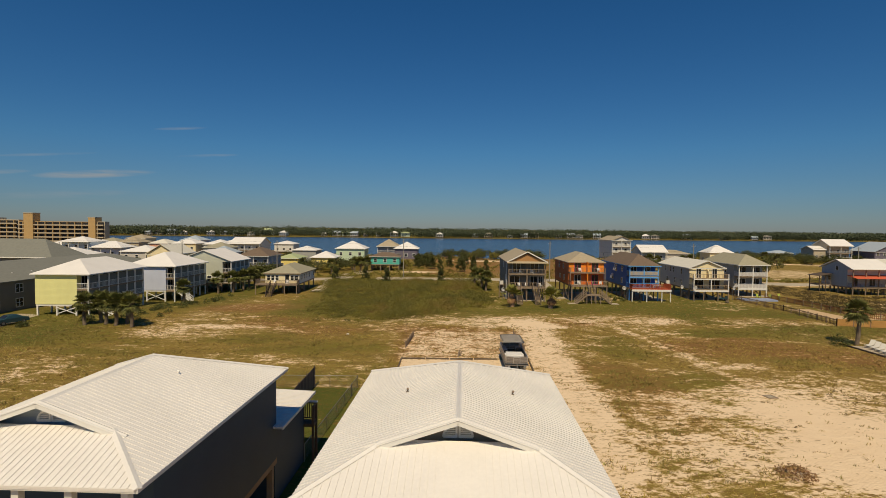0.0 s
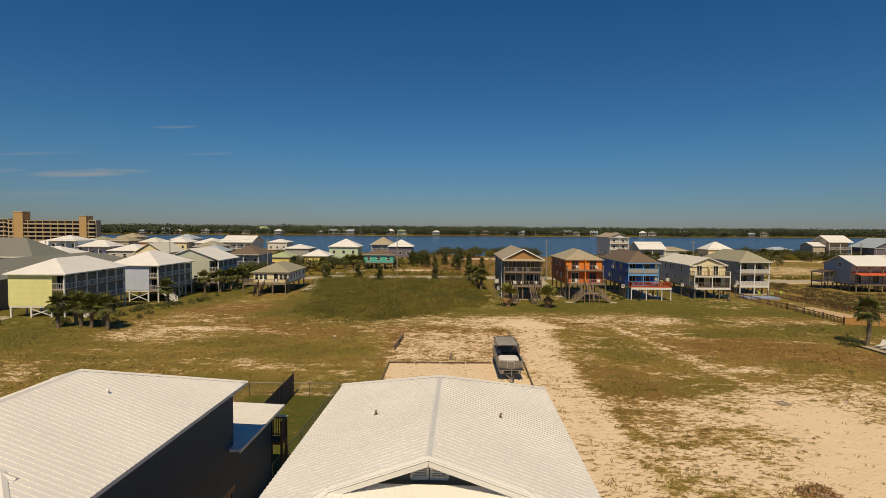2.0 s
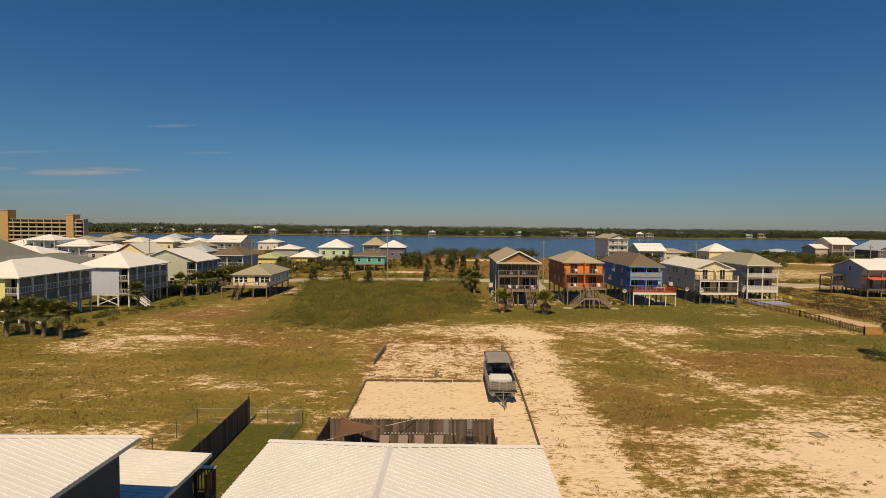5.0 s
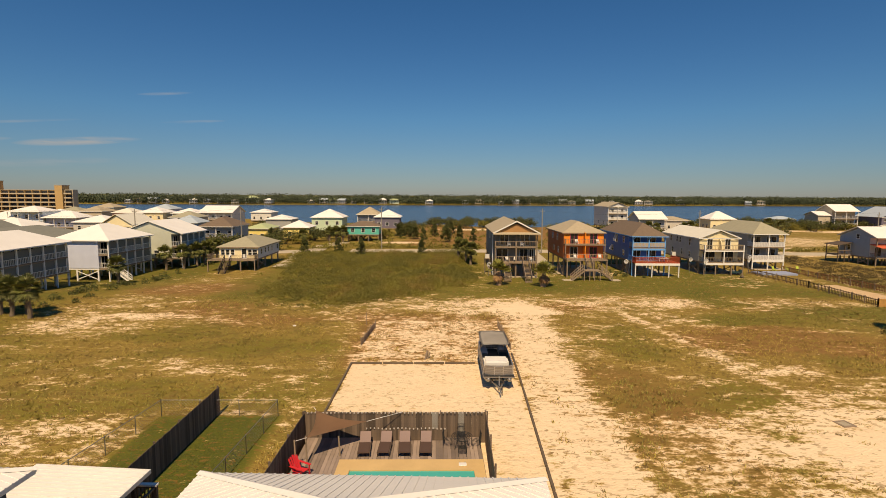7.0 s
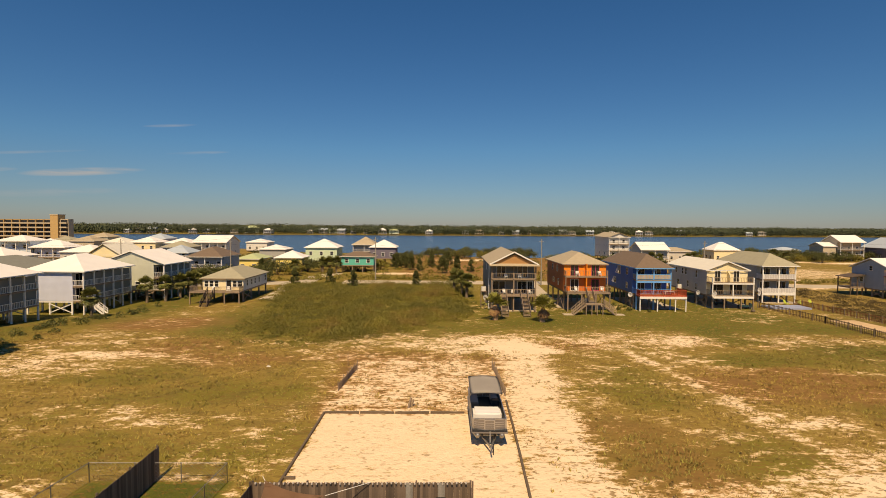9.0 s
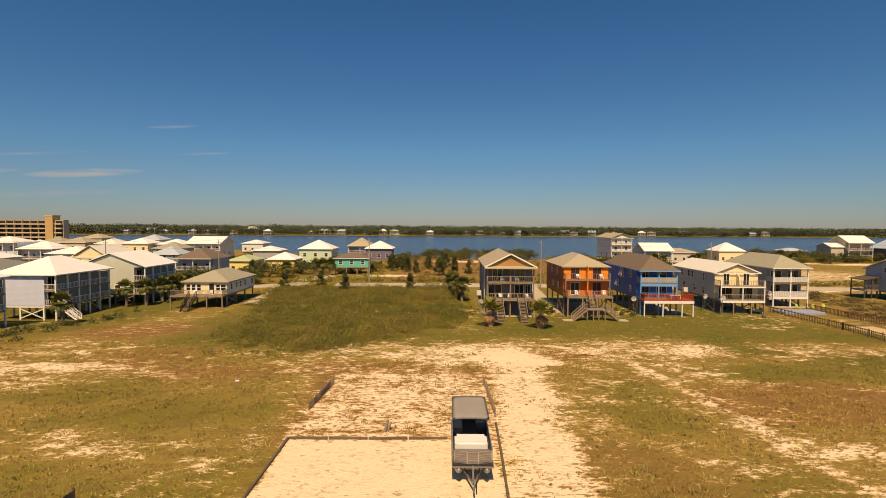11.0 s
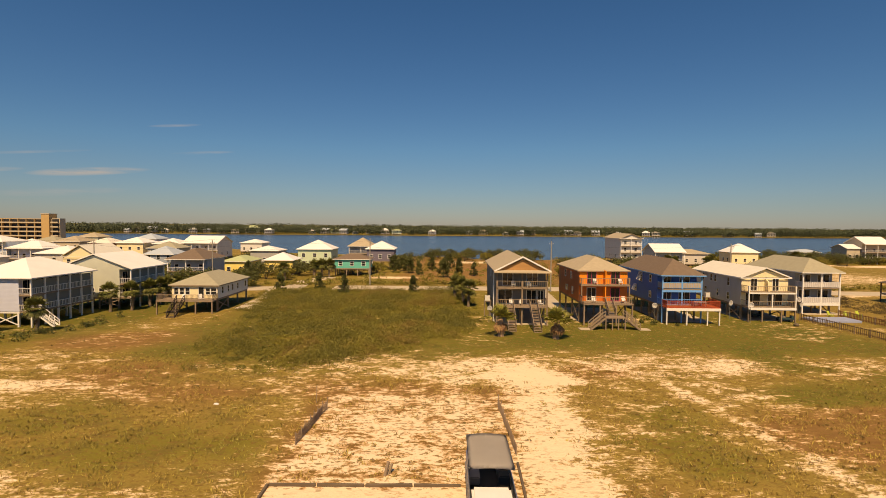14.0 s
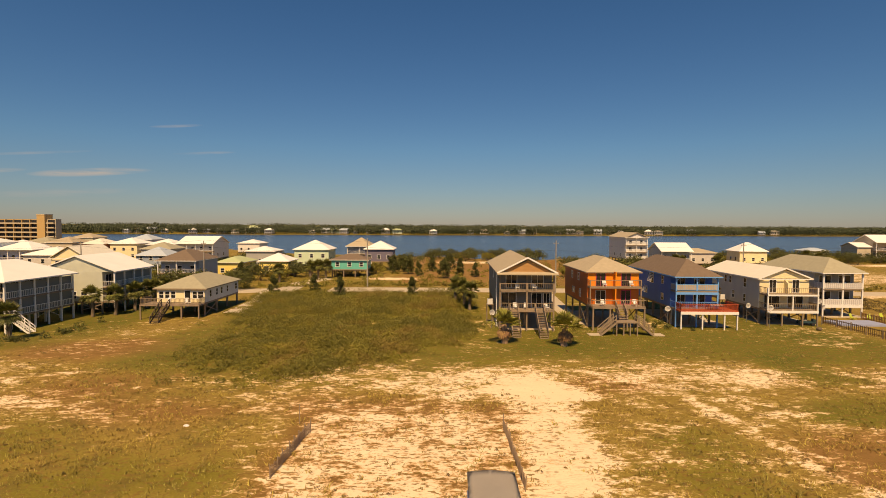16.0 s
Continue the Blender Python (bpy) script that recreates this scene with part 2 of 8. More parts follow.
M = {
    "white_metal": mat("white_metal_roof", (0.80, 0.765, 0.705), 0.55, 0.06, 1.5, 0.05, fine=8, spec=0.2),
    "grey_wall": mat("grey_shaded_siding", (0.36, 0.36, 0.33), 0.7, 0.08, siding=0.2),
    "navy": mat("navy_siding", (0.028, 0.062, 0.105), 0.6, 0.10, siding=0.2),
    # siding darkened to taupe: the shade under the rakes is in the colour
    "gable_shade": mat("shaded_gable_siding", (0.30, 0.25, 0.18), 0.7, 0.08, siding=0.2),
    "trim": mat("white_trim", (0.78, 0.76, 0.70), 0.5, 0.06),
    "cream": mat("cream_siding", (0.82, 0.70, 0.42), 0.65, 0.06, siding=0.2),
    "grey_side": mat("warm_grey_siding", (0.58, 0.54, 0.47), 0.65, 0.07, siding=0.2),
    "slate": mat("slate_grey_siding", (0.185, 0.175, 0.150), 0.65, 0.08, siding=0.2),
    "pediment": mat("ochre_brown_siding", (0.42, 0.22, 0.08), 0.65, 0.08, siding=0.2),
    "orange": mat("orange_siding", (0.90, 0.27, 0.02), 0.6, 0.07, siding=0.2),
    # darker copy of the orange siding, with the shade of the side walls in it
    "rust": mat("shaded_orange_siding", (0.62, 0.17, 0.045), 0.6, 0.08, siding=0.2),
    "blue": mat("blue_siding", (0.03, 0.15, 0.52), 0.55, 0.08, siding=0.2),
    "skyblue": mat("sky_blue_paint", (0.12, 0.36, 0.72), 0.5, 0.06),
    "sage": mat("sage_siding", (0.52, 0.53, 0.42), 0.65, 0.06, siding=0.2),
    "lavender": mat("lavender_siding", (0.55, 0.59, 0.71), 0.65, 0.05, siding=0.2),
    "lemon": mat("lemon_siding", (0.82, 0.79, 0.34), 0.65, 0.05, siding=0.2),
    "yellow": mat("yellow_siding", (0.84, 0.66, 0.20), 0.65, 0.05, siding=0.2),
    "teal": mat("teal_siding", (0.08, 0.45, 0.36), 0.65, 0.05, siding=0.2),
    "purple": mat("purple_grey_siding", (0.16, 0.14, 0.18), 0.65, 0.05, siding=0.2),
    "mint": mat("mint_siding", (0.55, 0.66, 0.45), 0.65, 0.05, siding=0.2),
    "bluegrey": mat("blue_grey_siding", (0.30, 0.36, 0.42), 0.65, 0.07, siding=0.2),
    "off_white": mat("off_white_siding", (0.68, 0.66, 0.60), 0.65, 0.05, siding=0.2),
    "salmon": mat("salmon_siding", (0.75, 0.38, 0.24), 0.65, 0.05, siding=0.2),
    "tan_roof": mat("tan_shingles", (0.40, 0.33, 0.22), 0.9, 0.10, 6, 0.4, fine=25),
    "olive_roof": mat("olive_tan_shingles", (0.34, 0.31, 0.21), 0.9, 0.10, 6, 0.4, fine=25),
    "brown_roof": mat("brown_shingles", (0.17, 0.12, 0.08), 0.9, 0.12, 6, 0.4, fine=25),
    "grey_roof": mat("grey_shingles", (0.205, 0.205, 0.170), 0.9, 0.10, 6, 0.4, fine=25),
    "pale_roof": mat("pale_cream_roof", (0.72, 0.68, 0.56), 0.6, 0.06, 4, 0.1, fine=12),
    "green_roof": mat("pale_green_roof", (0.42, 0.47, 0.24), 0.7, 0.06, 4, 0.1),
    "blue_roof": mat("pale_blue_grey_roof", (0.40, 0.46, 0.50), 0.7, 0.06, 4, 0.1),
    "wood": mat("weathered_wood", (0.28, 0.21, 0.14), 0.85, 0.22, 5, 0.4, fine=30, island=0.15),
    "dark_wood": mat("dark_weathered_wood", (0.105, 0.075, 0.05), 0.85, 0.25, 5, 0.4, fine=30, island=0.3),
    "deck_wood": mat("grey_deck_boards", (0.27, 0.205, 0.165), 0.85, 0.2, 5, 0.4, fine=30, each=0.4),
    "red_wood": mat("red_stained_wood", (0.45, 0.08, 0.025), 0.7, 0.12, 5, 0.2),
    "gold_wood": mat("new_golden_pine_boards", (0.55, 0.30, 0.08), 0.8, 0.15, 5, 0.3, island=0.2),
    "trunk": mat("palm_bark", (0.20, 0.15, 0.10), 0.95, 0.25, 6, 0.8, fine=14),
    "bark": mat("pine_bark", (0.13, 0.09, 0.06), 0.95, 0.25, 6, 0.8, fine=14),
    "palm_leaf": mat("palm_fronds", (0.145, 0.150, 0.034), 0.6, 0.2, 2, 0.0, island=0.35),
    "dead_leaf": mat("dry_fronds", (0.30, 0.17, 0.07), 0.8, 0.2, 2, 0.0, island=0.3),
    "bluegrey_pale": mat("pale_blue_grey_siding", (0.52, 0.60, 0.66), 0.6, 0.07, siding=0.2),
    "infill_tan": mat("tan_rail_boards", (0.42, 0.34, 0.24), 0.8, 0.2, 3, 0.1), "infill_grey": mat("pale_grey_rail_boards", (0.50, 0.47, 0.44), 0.8, 0.15, 3, 0.1),
    "shrub_leaf": mat("coastal_scrub_leaves", (0.195, 0.168, 0.022), 0.7, 0.35, 0.9, 0.0, fine=2, island=0.18),
    "tree_leaf": mat("pine_needles", (0.075, 0.082, 0.014), 0.7, 0.3, 0.5, 0.0, fine=2, island=0.4),
    # leaf colour lightened to carry the haze of the distance
    "woods_leaf": mat("hazy_pine_woods", (0.062, 0.078, 0.034), 0.8, 0.3, 0.05, 0.0, fine=0.6, island=0.2),
    "grass_dry": mat("dry_dune_grass", (0.34, 0.240, 0.055), 0.85, 0.2, 0.3, 0.0, fine=2, island=0.4),
    "sign": mat("hotel_ochre", (0.50, 0.33, 0.14), 0.8, 0.08, 2, 0.1),
    "hotel": mat("hotel_tan_stucco", (0.50, 0.42, 0.30), 0.8, 0.08, 2, 0.1),
    "dark": mat("dark_balcony_shade", (0.02, 0.02, 0.022), 0.6, 0.1),
    "concrete": mat("pale_concrete", (0.48, 0.40, 0.28), 0.9, 0.12, 3, 0.3),
    "aluminium": mat("brushed_aluminium", (0.55, 0.55, 0.55), 0.35, 0.08, 8, 0.05, metal=0.9),
    "galv": mat("galvanised_steel", (0.35, 0.35, 0.34), 0.45, 0.12, 8, 0.1, metal=0.8),
    "fence_wood": mat("weathered_fence_boards", (0.140, 0.100, 0.072), 0.9, 0.3, 5, 0.4, fine=30, each=0.45, streak=4.0),
    "canopy": mat("tan_grey_canvas", (0.52, 0.48, 0.42), 0.9, 0.12, 1.5, 0.2),
    "canvas": mat("grey_canvas", (0.30, 0.28, 0.25), 0.9, 0.10, 4, 0.2),
    "sail": mat("brown_shade_cloth", (0.33, 0.19, 0.105), 0.9, 0.10, 4, 0.1),
    "white_vinyl": mat("white_vinyl", (0.74, 0.72, 0.68), 0.5, 0.06, 4, 0.05),
    "black": mat("black_rubber", (0.02, 0.02, 0.02), 0.7, 0.15),
    "brown_sling": mat("brown_sling_fabric", (0.085, 0.048, 0.035), 0.8, 0.1),
    "red_plastic": mat("red_plastic", (0.65, 0.03, 0.035), 0.45, 0.05),
    "pool_deck": mat("ochre_pool_coping", (0.60, 0.41, 0.19), 0.8, 0.10, 4, 0.2),
    "awning": mat("coral_red_awning", (0.62, 0.13, 0.06), 0.6, 0.08),
    "pink": mat("pink_door_paint", (0.55, 0.06, 0.16), 0.5, 0.05),
    "net": mat("weathered_slats_and_wire", (0.26, 0.19, 0.13), 0.85, 0.2),
    "net_orange": mat("orange_brown_fence_mesh", (0.30, 0.13, 0.05), 0.85, 0.2),
    "car_paint": mat("dark_teal_car_paint", (0.03, 0.07, 0.08), 0.25, 0.03, bump=0),
}


def glass(name, col, rough=0.08):
    m = bpy.data.materials.new(name)
    m.use_nodes = True
    n, l = m.node_tree.nodes, m.node_tree.links
    b = n["Principled BSDF"]
    b.inputs["Base Color"].default_value = (*col, 1)
    b.inputs["Roughness"].default_value = rough
    b.inputs["Specular IOR Level"].default_value = 0.6
    tc = n.new("ShaderNodeTexCoord"); no = n.new("ShaderNodeTexNoise"); no.inputs["Scale"].default_value = 0.8
    bp = n.new("ShaderNodeBump"); bp.inputs["Strength"].default_value = 0.04
    l.new(tc.outputs["Object"], no.inputs["Vector"]); l.new(no.outputs[0], bp.inputs["Height"]); l.new(bp.outputs[0], b.inputs["Normal"])
    return m


M["pane"] = glass("dark_window_glass", (0.02, 0.023, 0.025))
M["porch_mesh"] = glass("grey_porch_mesh", (0.17, 0.175, 0.155), 0.8)


# ---- mesh helpers ----
def mesh_ob(name, bm, material, parent=None, label="", smooth=False):
    me = bpy.data.meshes.new(name)
    bm.normal_update()
    bm.to_mesh(me)
    bm.free()
    me.materials.append(material)
    if smooth:
        for p in me.polygons:
            p.use_smooth = True
    ob = new(name, me)
    if parent is not None:
        ob.parent = parent
    if label:
        ob["label"] = label
    return ob


def part(name, bm, material, parent, label="", smooth=False):
    return mesh_ob(name, bm, material, parent, label, smooth)


def thing(name, label, category, at, group="", kind=""):
    ob = new(name)
    ob.empty_display_size = 0.3
    ob.matrix_world = at
    return tagged(ob, label, category, group, kind)


def solid(bm, pts, faces):
    vs = [bm.verts.new(p) for p in pts]
    for f in faces:
        bm.faces.new([vs[i] for i in f])
    return vs


BOXF = ((0, 3, 2, 1), (4, 5, 6, 7), (0, 1, 5, 4), (1, 2, 6, 5), (2, 3, 7, 6), (3, 0, 4, 7))


def box(bm, x0, x1, y0, y1, z0, z1):
    solid(bm, [(x0, y0, z0), (x1, y0, z0), (x1, y1, z0), (x0, y1, z0), (x0, y0, z1), (x1, y0, z1), (x1, y1, z1), (x0, y1, z1)], BOXF)
    return bm


def bevelled(bm, x0, x1, y0, y1, z0, z1, r=0.02):
    """A box with chamfered edges."""
    b = bmesh.new()
    box(b, x0, x1, y0, y1, z0, z1)
    bmesh.ops.bevel(b, geom=b.edges[:], offset=r, segments=2, affect='EDGES')
    me = bpy.data.meshes.new("tmp")
    b.to_mesh(me); b.free()
    bm.from_mesh(me)
    bpy.data.meshes.remove(me)
    return bm


def beam(bm, a, b, w, h=None):
    """A straight bar of section w x h from a to b."""
    a, b = Vector(a), Vector(b)
    h = h or w
    d = (b - a).normalized()
    side = d.cross(Vector((0, 0, 1)))
    if side.length < 1e-4:
        side = Vector((1, 0, 0))
    side.normalize()
    up = side.cross(d)
    s, u = side * w / 2, up * h / 2
    solid(bm, [a - s - u, a + s - u, a + s + u, a - s + u, b - s - u, b + s - u, b + s + u, b - s + u],
          ((0, 1, 2, 3), (7, 6, 5, 4), (0, 4, 5, 1), (1, 5, 6, 2), (2, 6, 7, 3), (3, 7, 4, 0)))
    return bm


def tube(bm, pts, radii, seg=8):
    """A closed tapered tube through pts."""
    rings = []
    for i, p in enumerate(pts):
        p = Vector(p)
        d = (Vector(pts[min(i + 1, len(pts) - 1)]) - Vector(pts[max(i - 1, 0)])).normalized()
        s = d.cross(Vector((0.13, 0.97, 0.2)))
        if s.length < 1e-3:
            s = d.cross(Vector((1, 0, 0)))
        s.normalize()
        u = d.cross(s)
        rings.append([bm.verts.new(p + (s * math.cos(k * 2 * math.pi / seg) + u * math.sin(k * 2 * math.pi / seg)) * radii[i]) for k in range(seg)])
    for a, b in zip(rings, rings[1:]):
        for k in range(seg):
            bm.faces.new((a[k], a[(k + 1) % seg], b[(k + 1) % seg], b[k]))
    bm.faces.new(rings[0][::-1]); bm.faces.new(rings[-1])
    return bm


def gz(x, y):
    """Height of the ground: nearly level, falling a little to the east and north-west, under water in the bay."""
    x, y = np.asarray(x, float), np.asarray(y, float)
    z = -0.008 * np.clip(x - 35, 0, 70) - 0.9 * np.clip((-x - 26) / 34, 0, 1) * np.clip((y - 96) / 14, 0, 1)
    near = shore_near(x)
    far = shore_far(x)
    t = np.clip((y - near + 12) / 24, 0, 1)
    u = np.clip((far + 12 - y) / 24, 0, 1)
    dip = np.minimum(t, u)
    return z * np.clip((300 - y) / 100, 0, 1) - 2.6 * dip * dip * (3 - 2 * dip)


def shore_near(x):
    return np.interp(x, [-2000, -400, -125, -60, -5, 22, 60, 120, 200, 400, 2000], [600, 470, 352, 300, 296, 272, 285, 300, 322, 330, 420]) + 4 * np.sin(np.asarray(x) * 0.09) + 2.5 * np.sin(np.asarray(x) * 0.23)


def shore_far(x):
    return np.interp(x, [-2500, -800, -460, 17, 700, 2500], [660, 740, 768, 790, 860, 950]) + 6 * np.sin(np.asarray(x) * 0.03) + 3 * np.sin(np.asarray(x) * 0.11)


def vnoise(x, y, size, seed):
    """Smooth lattice noise, 0 to 1."""
    r = np.random.RandomState(seed).rand(256, 256)
    u, v = np.asarray(x) / size + 1000, np.asarray(y) / size + 1000
    i, j = np.floor(u).astype(int), np.floor(v).astype(int)
    a, b = u - i, v - j
    a, b = a * a * (3 - 2 * a), b * b * (3 - 2 * b)
    i0, i1, j0, j1 = i % 256, (i + 1) % 256, j % 256, (j + 1) % 256
    return (r[i0, j0] * (1 - a) + r[i1, j0] * a) * (1 - b) + (r[i0, j1] * (1 - a) + r[i1, j1] * a) * b


def fbm(x, y, size, seed):
    return 0.5 * vnoise(x, y, size, seed) + 0.3 * vnoise(x, y, size / 2.3, seed + 1) + 0.2 * vnoise(x, y, size / 5.1, seed + 2)


def near_line(x, y, pts, width):
    """1 on a broken line, falling to 0 at width."""
    best = np.full(np.shape(x), 1e9)
    for (ax, ay), (bx, by) in zip(pts, pts[1:]):
        dx, dy = bx - ax, by - ay
        t = np.clip(((x - ax) * dx + (y - ay) * dy) / (dx * dx + dy * dy), 0, 1)
        best = np.minimum(best, np.hypot(x - ax - t * dx, y - ay - t * dy))
    return np.clip(1.5 - best / width, 0, 1)


def blob(x, y, cx, cy, rx, ry):
    return np.clip(1.6 - 1.6 * np.hypot((x - cx) / rx, (y - cy) / ry), 0, 1)


def rect(x, y, x0, x1, y0, y1, soft=0.5):
    return np.clip(np.minimum(np.minimum(x - x0, x1 - x), np.minimum(y - y0, y1 - y)) / soft + 0.5, 0, 1)


def in_scrub(x, y):
    """The scrub thicket north of the open field."""
    left = np.interp(y, [86, 92, 127, 150, 154], [-15, -24, -32, -36, -34])
    right = np.interp(y, [84, 97, 106, 147, 152], [-12, -2, 5, 7.5, 6])
    front = np.interp(x, [-26, -14, -3, 6], [93, 87, 97, 107])
    return (x > left) & (x < right) & (y > front) & (y < 151)


# soft patches of the field: x, y, half width, half depth, amount
SAND_PATCHES = ((11.6, 83.0, 4.2, 5.0, 0.75), (29.5, 39, 7.5, 8, 0.75), (27.8, 48.5, 3.4, 5.5, 0.55), (-39.4, 74.8, 9, 3.4, 0.26), (-36.7, 80.3, 7, 1.7, 0.26), (-35.6, 89.1, 4.5, 1.5, 0.25), (-54, 88.7, 4, 1.2, 0.25), (-27.4, 58.2, 6, 2.4, 0.24),
                (-21, 61.0, 6.5, 1.9, 0.36), (-26.6, 63.4, 4, 0.9, 0.3), (-12.5, 61.5, 3.4, 3, 0.3), (-33, 61.3, 7, 1.6, 0.2), (-43, 92.4, 6, 2.4, 0.28), (-33.6, 88.9, 5, 2.2, 0.25), (-14.5, 55, 4, 3.5, 0.2), (-11.5, 80.5, 5, 3.2, 0.26), (-16.1, 58.7, 3, 1.1, 0.25))
SAND_PATCHES_EAST = ((50.7, 90.8, 7, 2.2, 0.22), (32.9, 88.4, 5, 3.4, 0.26), (31.5, 60.3, 4, 2.4, 0.26), (41, 56.5, 6, 3, 0.25), (54, 105, 8, 2.4, 0.42), (4.5, 86.5, 8, 5, 0.24), (22, 36, 5, 5, 0.16), (36, 52, 5, 4, 0.24), (44, 74, 8, 0.9, 0.22), (34.5, 90, 4, 2.6, 0.2), (47.5, 109.5, 4, 1.6, 0.25))
GRASS_PATCHES = ((18.5, 70.1, 3.4, 4.4, 0.34), (20.6, 65.7, 3.8, 3.8, 0.34), (21.5, 74.5, 3.6, 4.2, 0.3), (16.2, 57.7, 3.2, 3.0, 0.34), (16.4, 52.9, 5.0, 2.4, 0.4), (23.6, 55.2, 3.4, 2.2, 0.36), (12.2, 46.9, 1.6, 0.9, 0.4), (19.5, 53.9, 5, 2.6, 0.3),
                 (44, 80, 6, 3.6, 0.3), (15.2, 40.9, 2.4, 0.8, 0.3), (23.5, 47.6, 2.6, 1.2, 0.3), (39, 64, 6, 1.6, 0.2), (41, 92.5, 3.6, 5.5, 0.5), (43, 99, 9, 4, 0.5), (37, 79, 7, 2.6, 0.45), (60, 98, 8, 4, 0.4), (62, 84, 11, 4, 0.4), (50, 84, 6, 3, 0.3), (20, 92, 4, 2.4, 0.2))
GRASS_PATCHES_WEST = ((-30.6, 69.2, 5.5, 1.8, 0.36), (-20, 69.4, 7, 4.4, 0.36), (-22.5, 65.9, 6, 2.2, 0.4), (-14, 66.5, 3.6, 2.2, 0.3), (-31, 70, 4, 1.8, 0.3), (-21.6, 56.6, 6, 1.9, 0.4), (-19, 53.6, 7, 1.8, 0.36), (-27.5, 74, 5, 3.4, 0.26), (-25, 82.5, 5, 2.6, 0.25),
                      (-48, 70, 6, 2, 0.24), (-30, 52, 8, 1.6, 0.36), (-44, 63.5, 8, 1.8, 0.3), (-43, 84, 8, 2, 0.25))
# darker, thicker grass of the eastern yards
GRASS_PATCHES_EAST = ((41, 92.5, 3.6, 5.5, 0.4), (43, 99, 9, 4, 0.5), (37, 79, 7, 2.6, 0.3), (60, 98, 8, 4, 0.4), (62, 84, 11, 4, 0.4), (50, 84, 6, 3, 0.3), (58, 76, 9, 5, 0.35), (78, 105, 10, 12, 0.4))
BROWN_PATCHES = ((37, 70, 11, 5.2, 0.9), (29.5, 70, 3, 3.4, 0.4), (-40, 100, 10, 6, 0.8), (-30, 85, 7, 6, 0.5), (-21, 77, 7, 4.5, 0.45), (-3, 80, 10, 4, 0.5), (48, 64, 8, 4, 0.6), (-30.6, 69, 6, 2, 0.5), (18, 86, 5, 3, 0.6))


def patches(x, y, rows):
    """Sum of soft patches, their outlines broken up."""
    vx, vy = x + 3.4 * (fbm(x, y, 4, 61) - 0.5), y + 2.6 * (fbm(x, y, 3, 67) - 0.5)
    return sum(a * np.clip(1.5 - 1.1 * np.hypot((vx - cx) / rx, (vy - cy) / ry), 0, 1) for cx, cy, rx, ry, a in rows)


def sandiness(x, y):
    wx, wy = x + 2.4 * (fbm(x, y, 5, 61) - 0.5), y + 2.4 * (fbm(x, y, 5, 67) - 0.5)
    s = 0.35 + 0.60 * (fbm(x / 1.9, y, 8, 3) - 0.5) + 0.50 * (fbm(x / 1.5, y, 2.6, 7) - 0.5)
    s = s - 0.25 * rect(x, y, -95, -50, 66, 97, 5) - 0.09 * rect(x, y, -60, -9.5, 28, 72, 6) + 0.10 * rect(x, y, 22, 42, 26, 56, 5) + 0.12 * rect(x, y, 8, 27, 24, 50, 5) - 0.10 * rect(x, y, -32, 4, 90, 104, 5) - 0.12 * rect(x, y, 33, 85, 58, 90, 6)
    s = s + 0.75 * patches(x, y, SAND_PATCHES) + 0.75 * patches(x, y, SAND_PATCHES_EAST) - 0.55 * patches(x, y, GRASS_PATCHES) - 0.5 * patches(x, y, GRASS_PATCHES_WEST)
    s = np.maximum(s, (0.59 + 0.42 * (fbm(x, y, 3.0, 93) - 0.5)) * rect(x, y, -8.6, 7.4, 60, 79, 2))
    s = np.maximum(s, (0.78 + 0.5 * (fbm(x, y, 2.6, 95) - 0.5)) * near_line(wx, y, [(8.4, 34), (8.8, 50), (9.6, 60), (10.8, 78), (11.4, 88)], 3.1))
    s = np.maximum(s, (0.54 + 0.4 * (fbm(x, y, 3, 97) - 0.5)) * near_line(wx, wy, [(23.2, 94), (24.6, 84), (25.7, 76.8), (26.6, 69.7), (27.5, 61.7), (27.6, 54)], 0.95))
    s = s - 0.07 * rect(x, y, -95, -12, 40, 97, 8) - 0.07 * rect(x, y, 33, 95, 50, 120, 8)
    s = s * (1 - 0.8 * rect(x, y, 8, 50, 95, 114, 7)) * (1 - 0.35 * rect(x, y, 46, 72, 92, 125, 5)) * (1 - 0.45 * rect(x, y, -90, -28, 90, 150, 7)) * (1 - 0.5 * rect(x, y, -90, -46, 98, 150, 4))
    s = np.where(y > 120, s * 0.35, s)
    s = np.maximum(s, 0.8 * rect(x, y, 72, 110, 150, 175, 6) * (fbm(x, y, 8, 31) > 0.45))
    s = np.maximum(s, 0.8 * blob(x, y, -12, 182, 12, 5))
    s = np.maximum(s, 0.75 * blob(x, y, 15, 245, 22, 9))
    s = np.maximum(s, 0.9 * rect(x, y, 125, 200, 238, 253, 4) * (fbm(x, y, 14, 35) > 0.42)); s = np.maximum(s, 0.46 * rect(x, y, 84, 150, 178, 215, 8) * (0.55 + fbm(x, y, 12, 37)))
    s = s * (1 - 0.75 * rect(x, y, -34, 6, 92 + np.clip((x + 14) * 0.35, -6, 4), 152, 4))
    lot = rect(x, y, -8.1, 6.2, 38, 62, 0.4)
    s = np.where(lot > 0.5, np.maximum(0.84 + 0.25 * (fbm(x, y, 4, 43) - 0.5), 0), s)
    s = s * (1 - rect(x, y, -19.3, -11.3, 28, 50.6, 0.3))
    return np.clip(s, 0, 1.05)


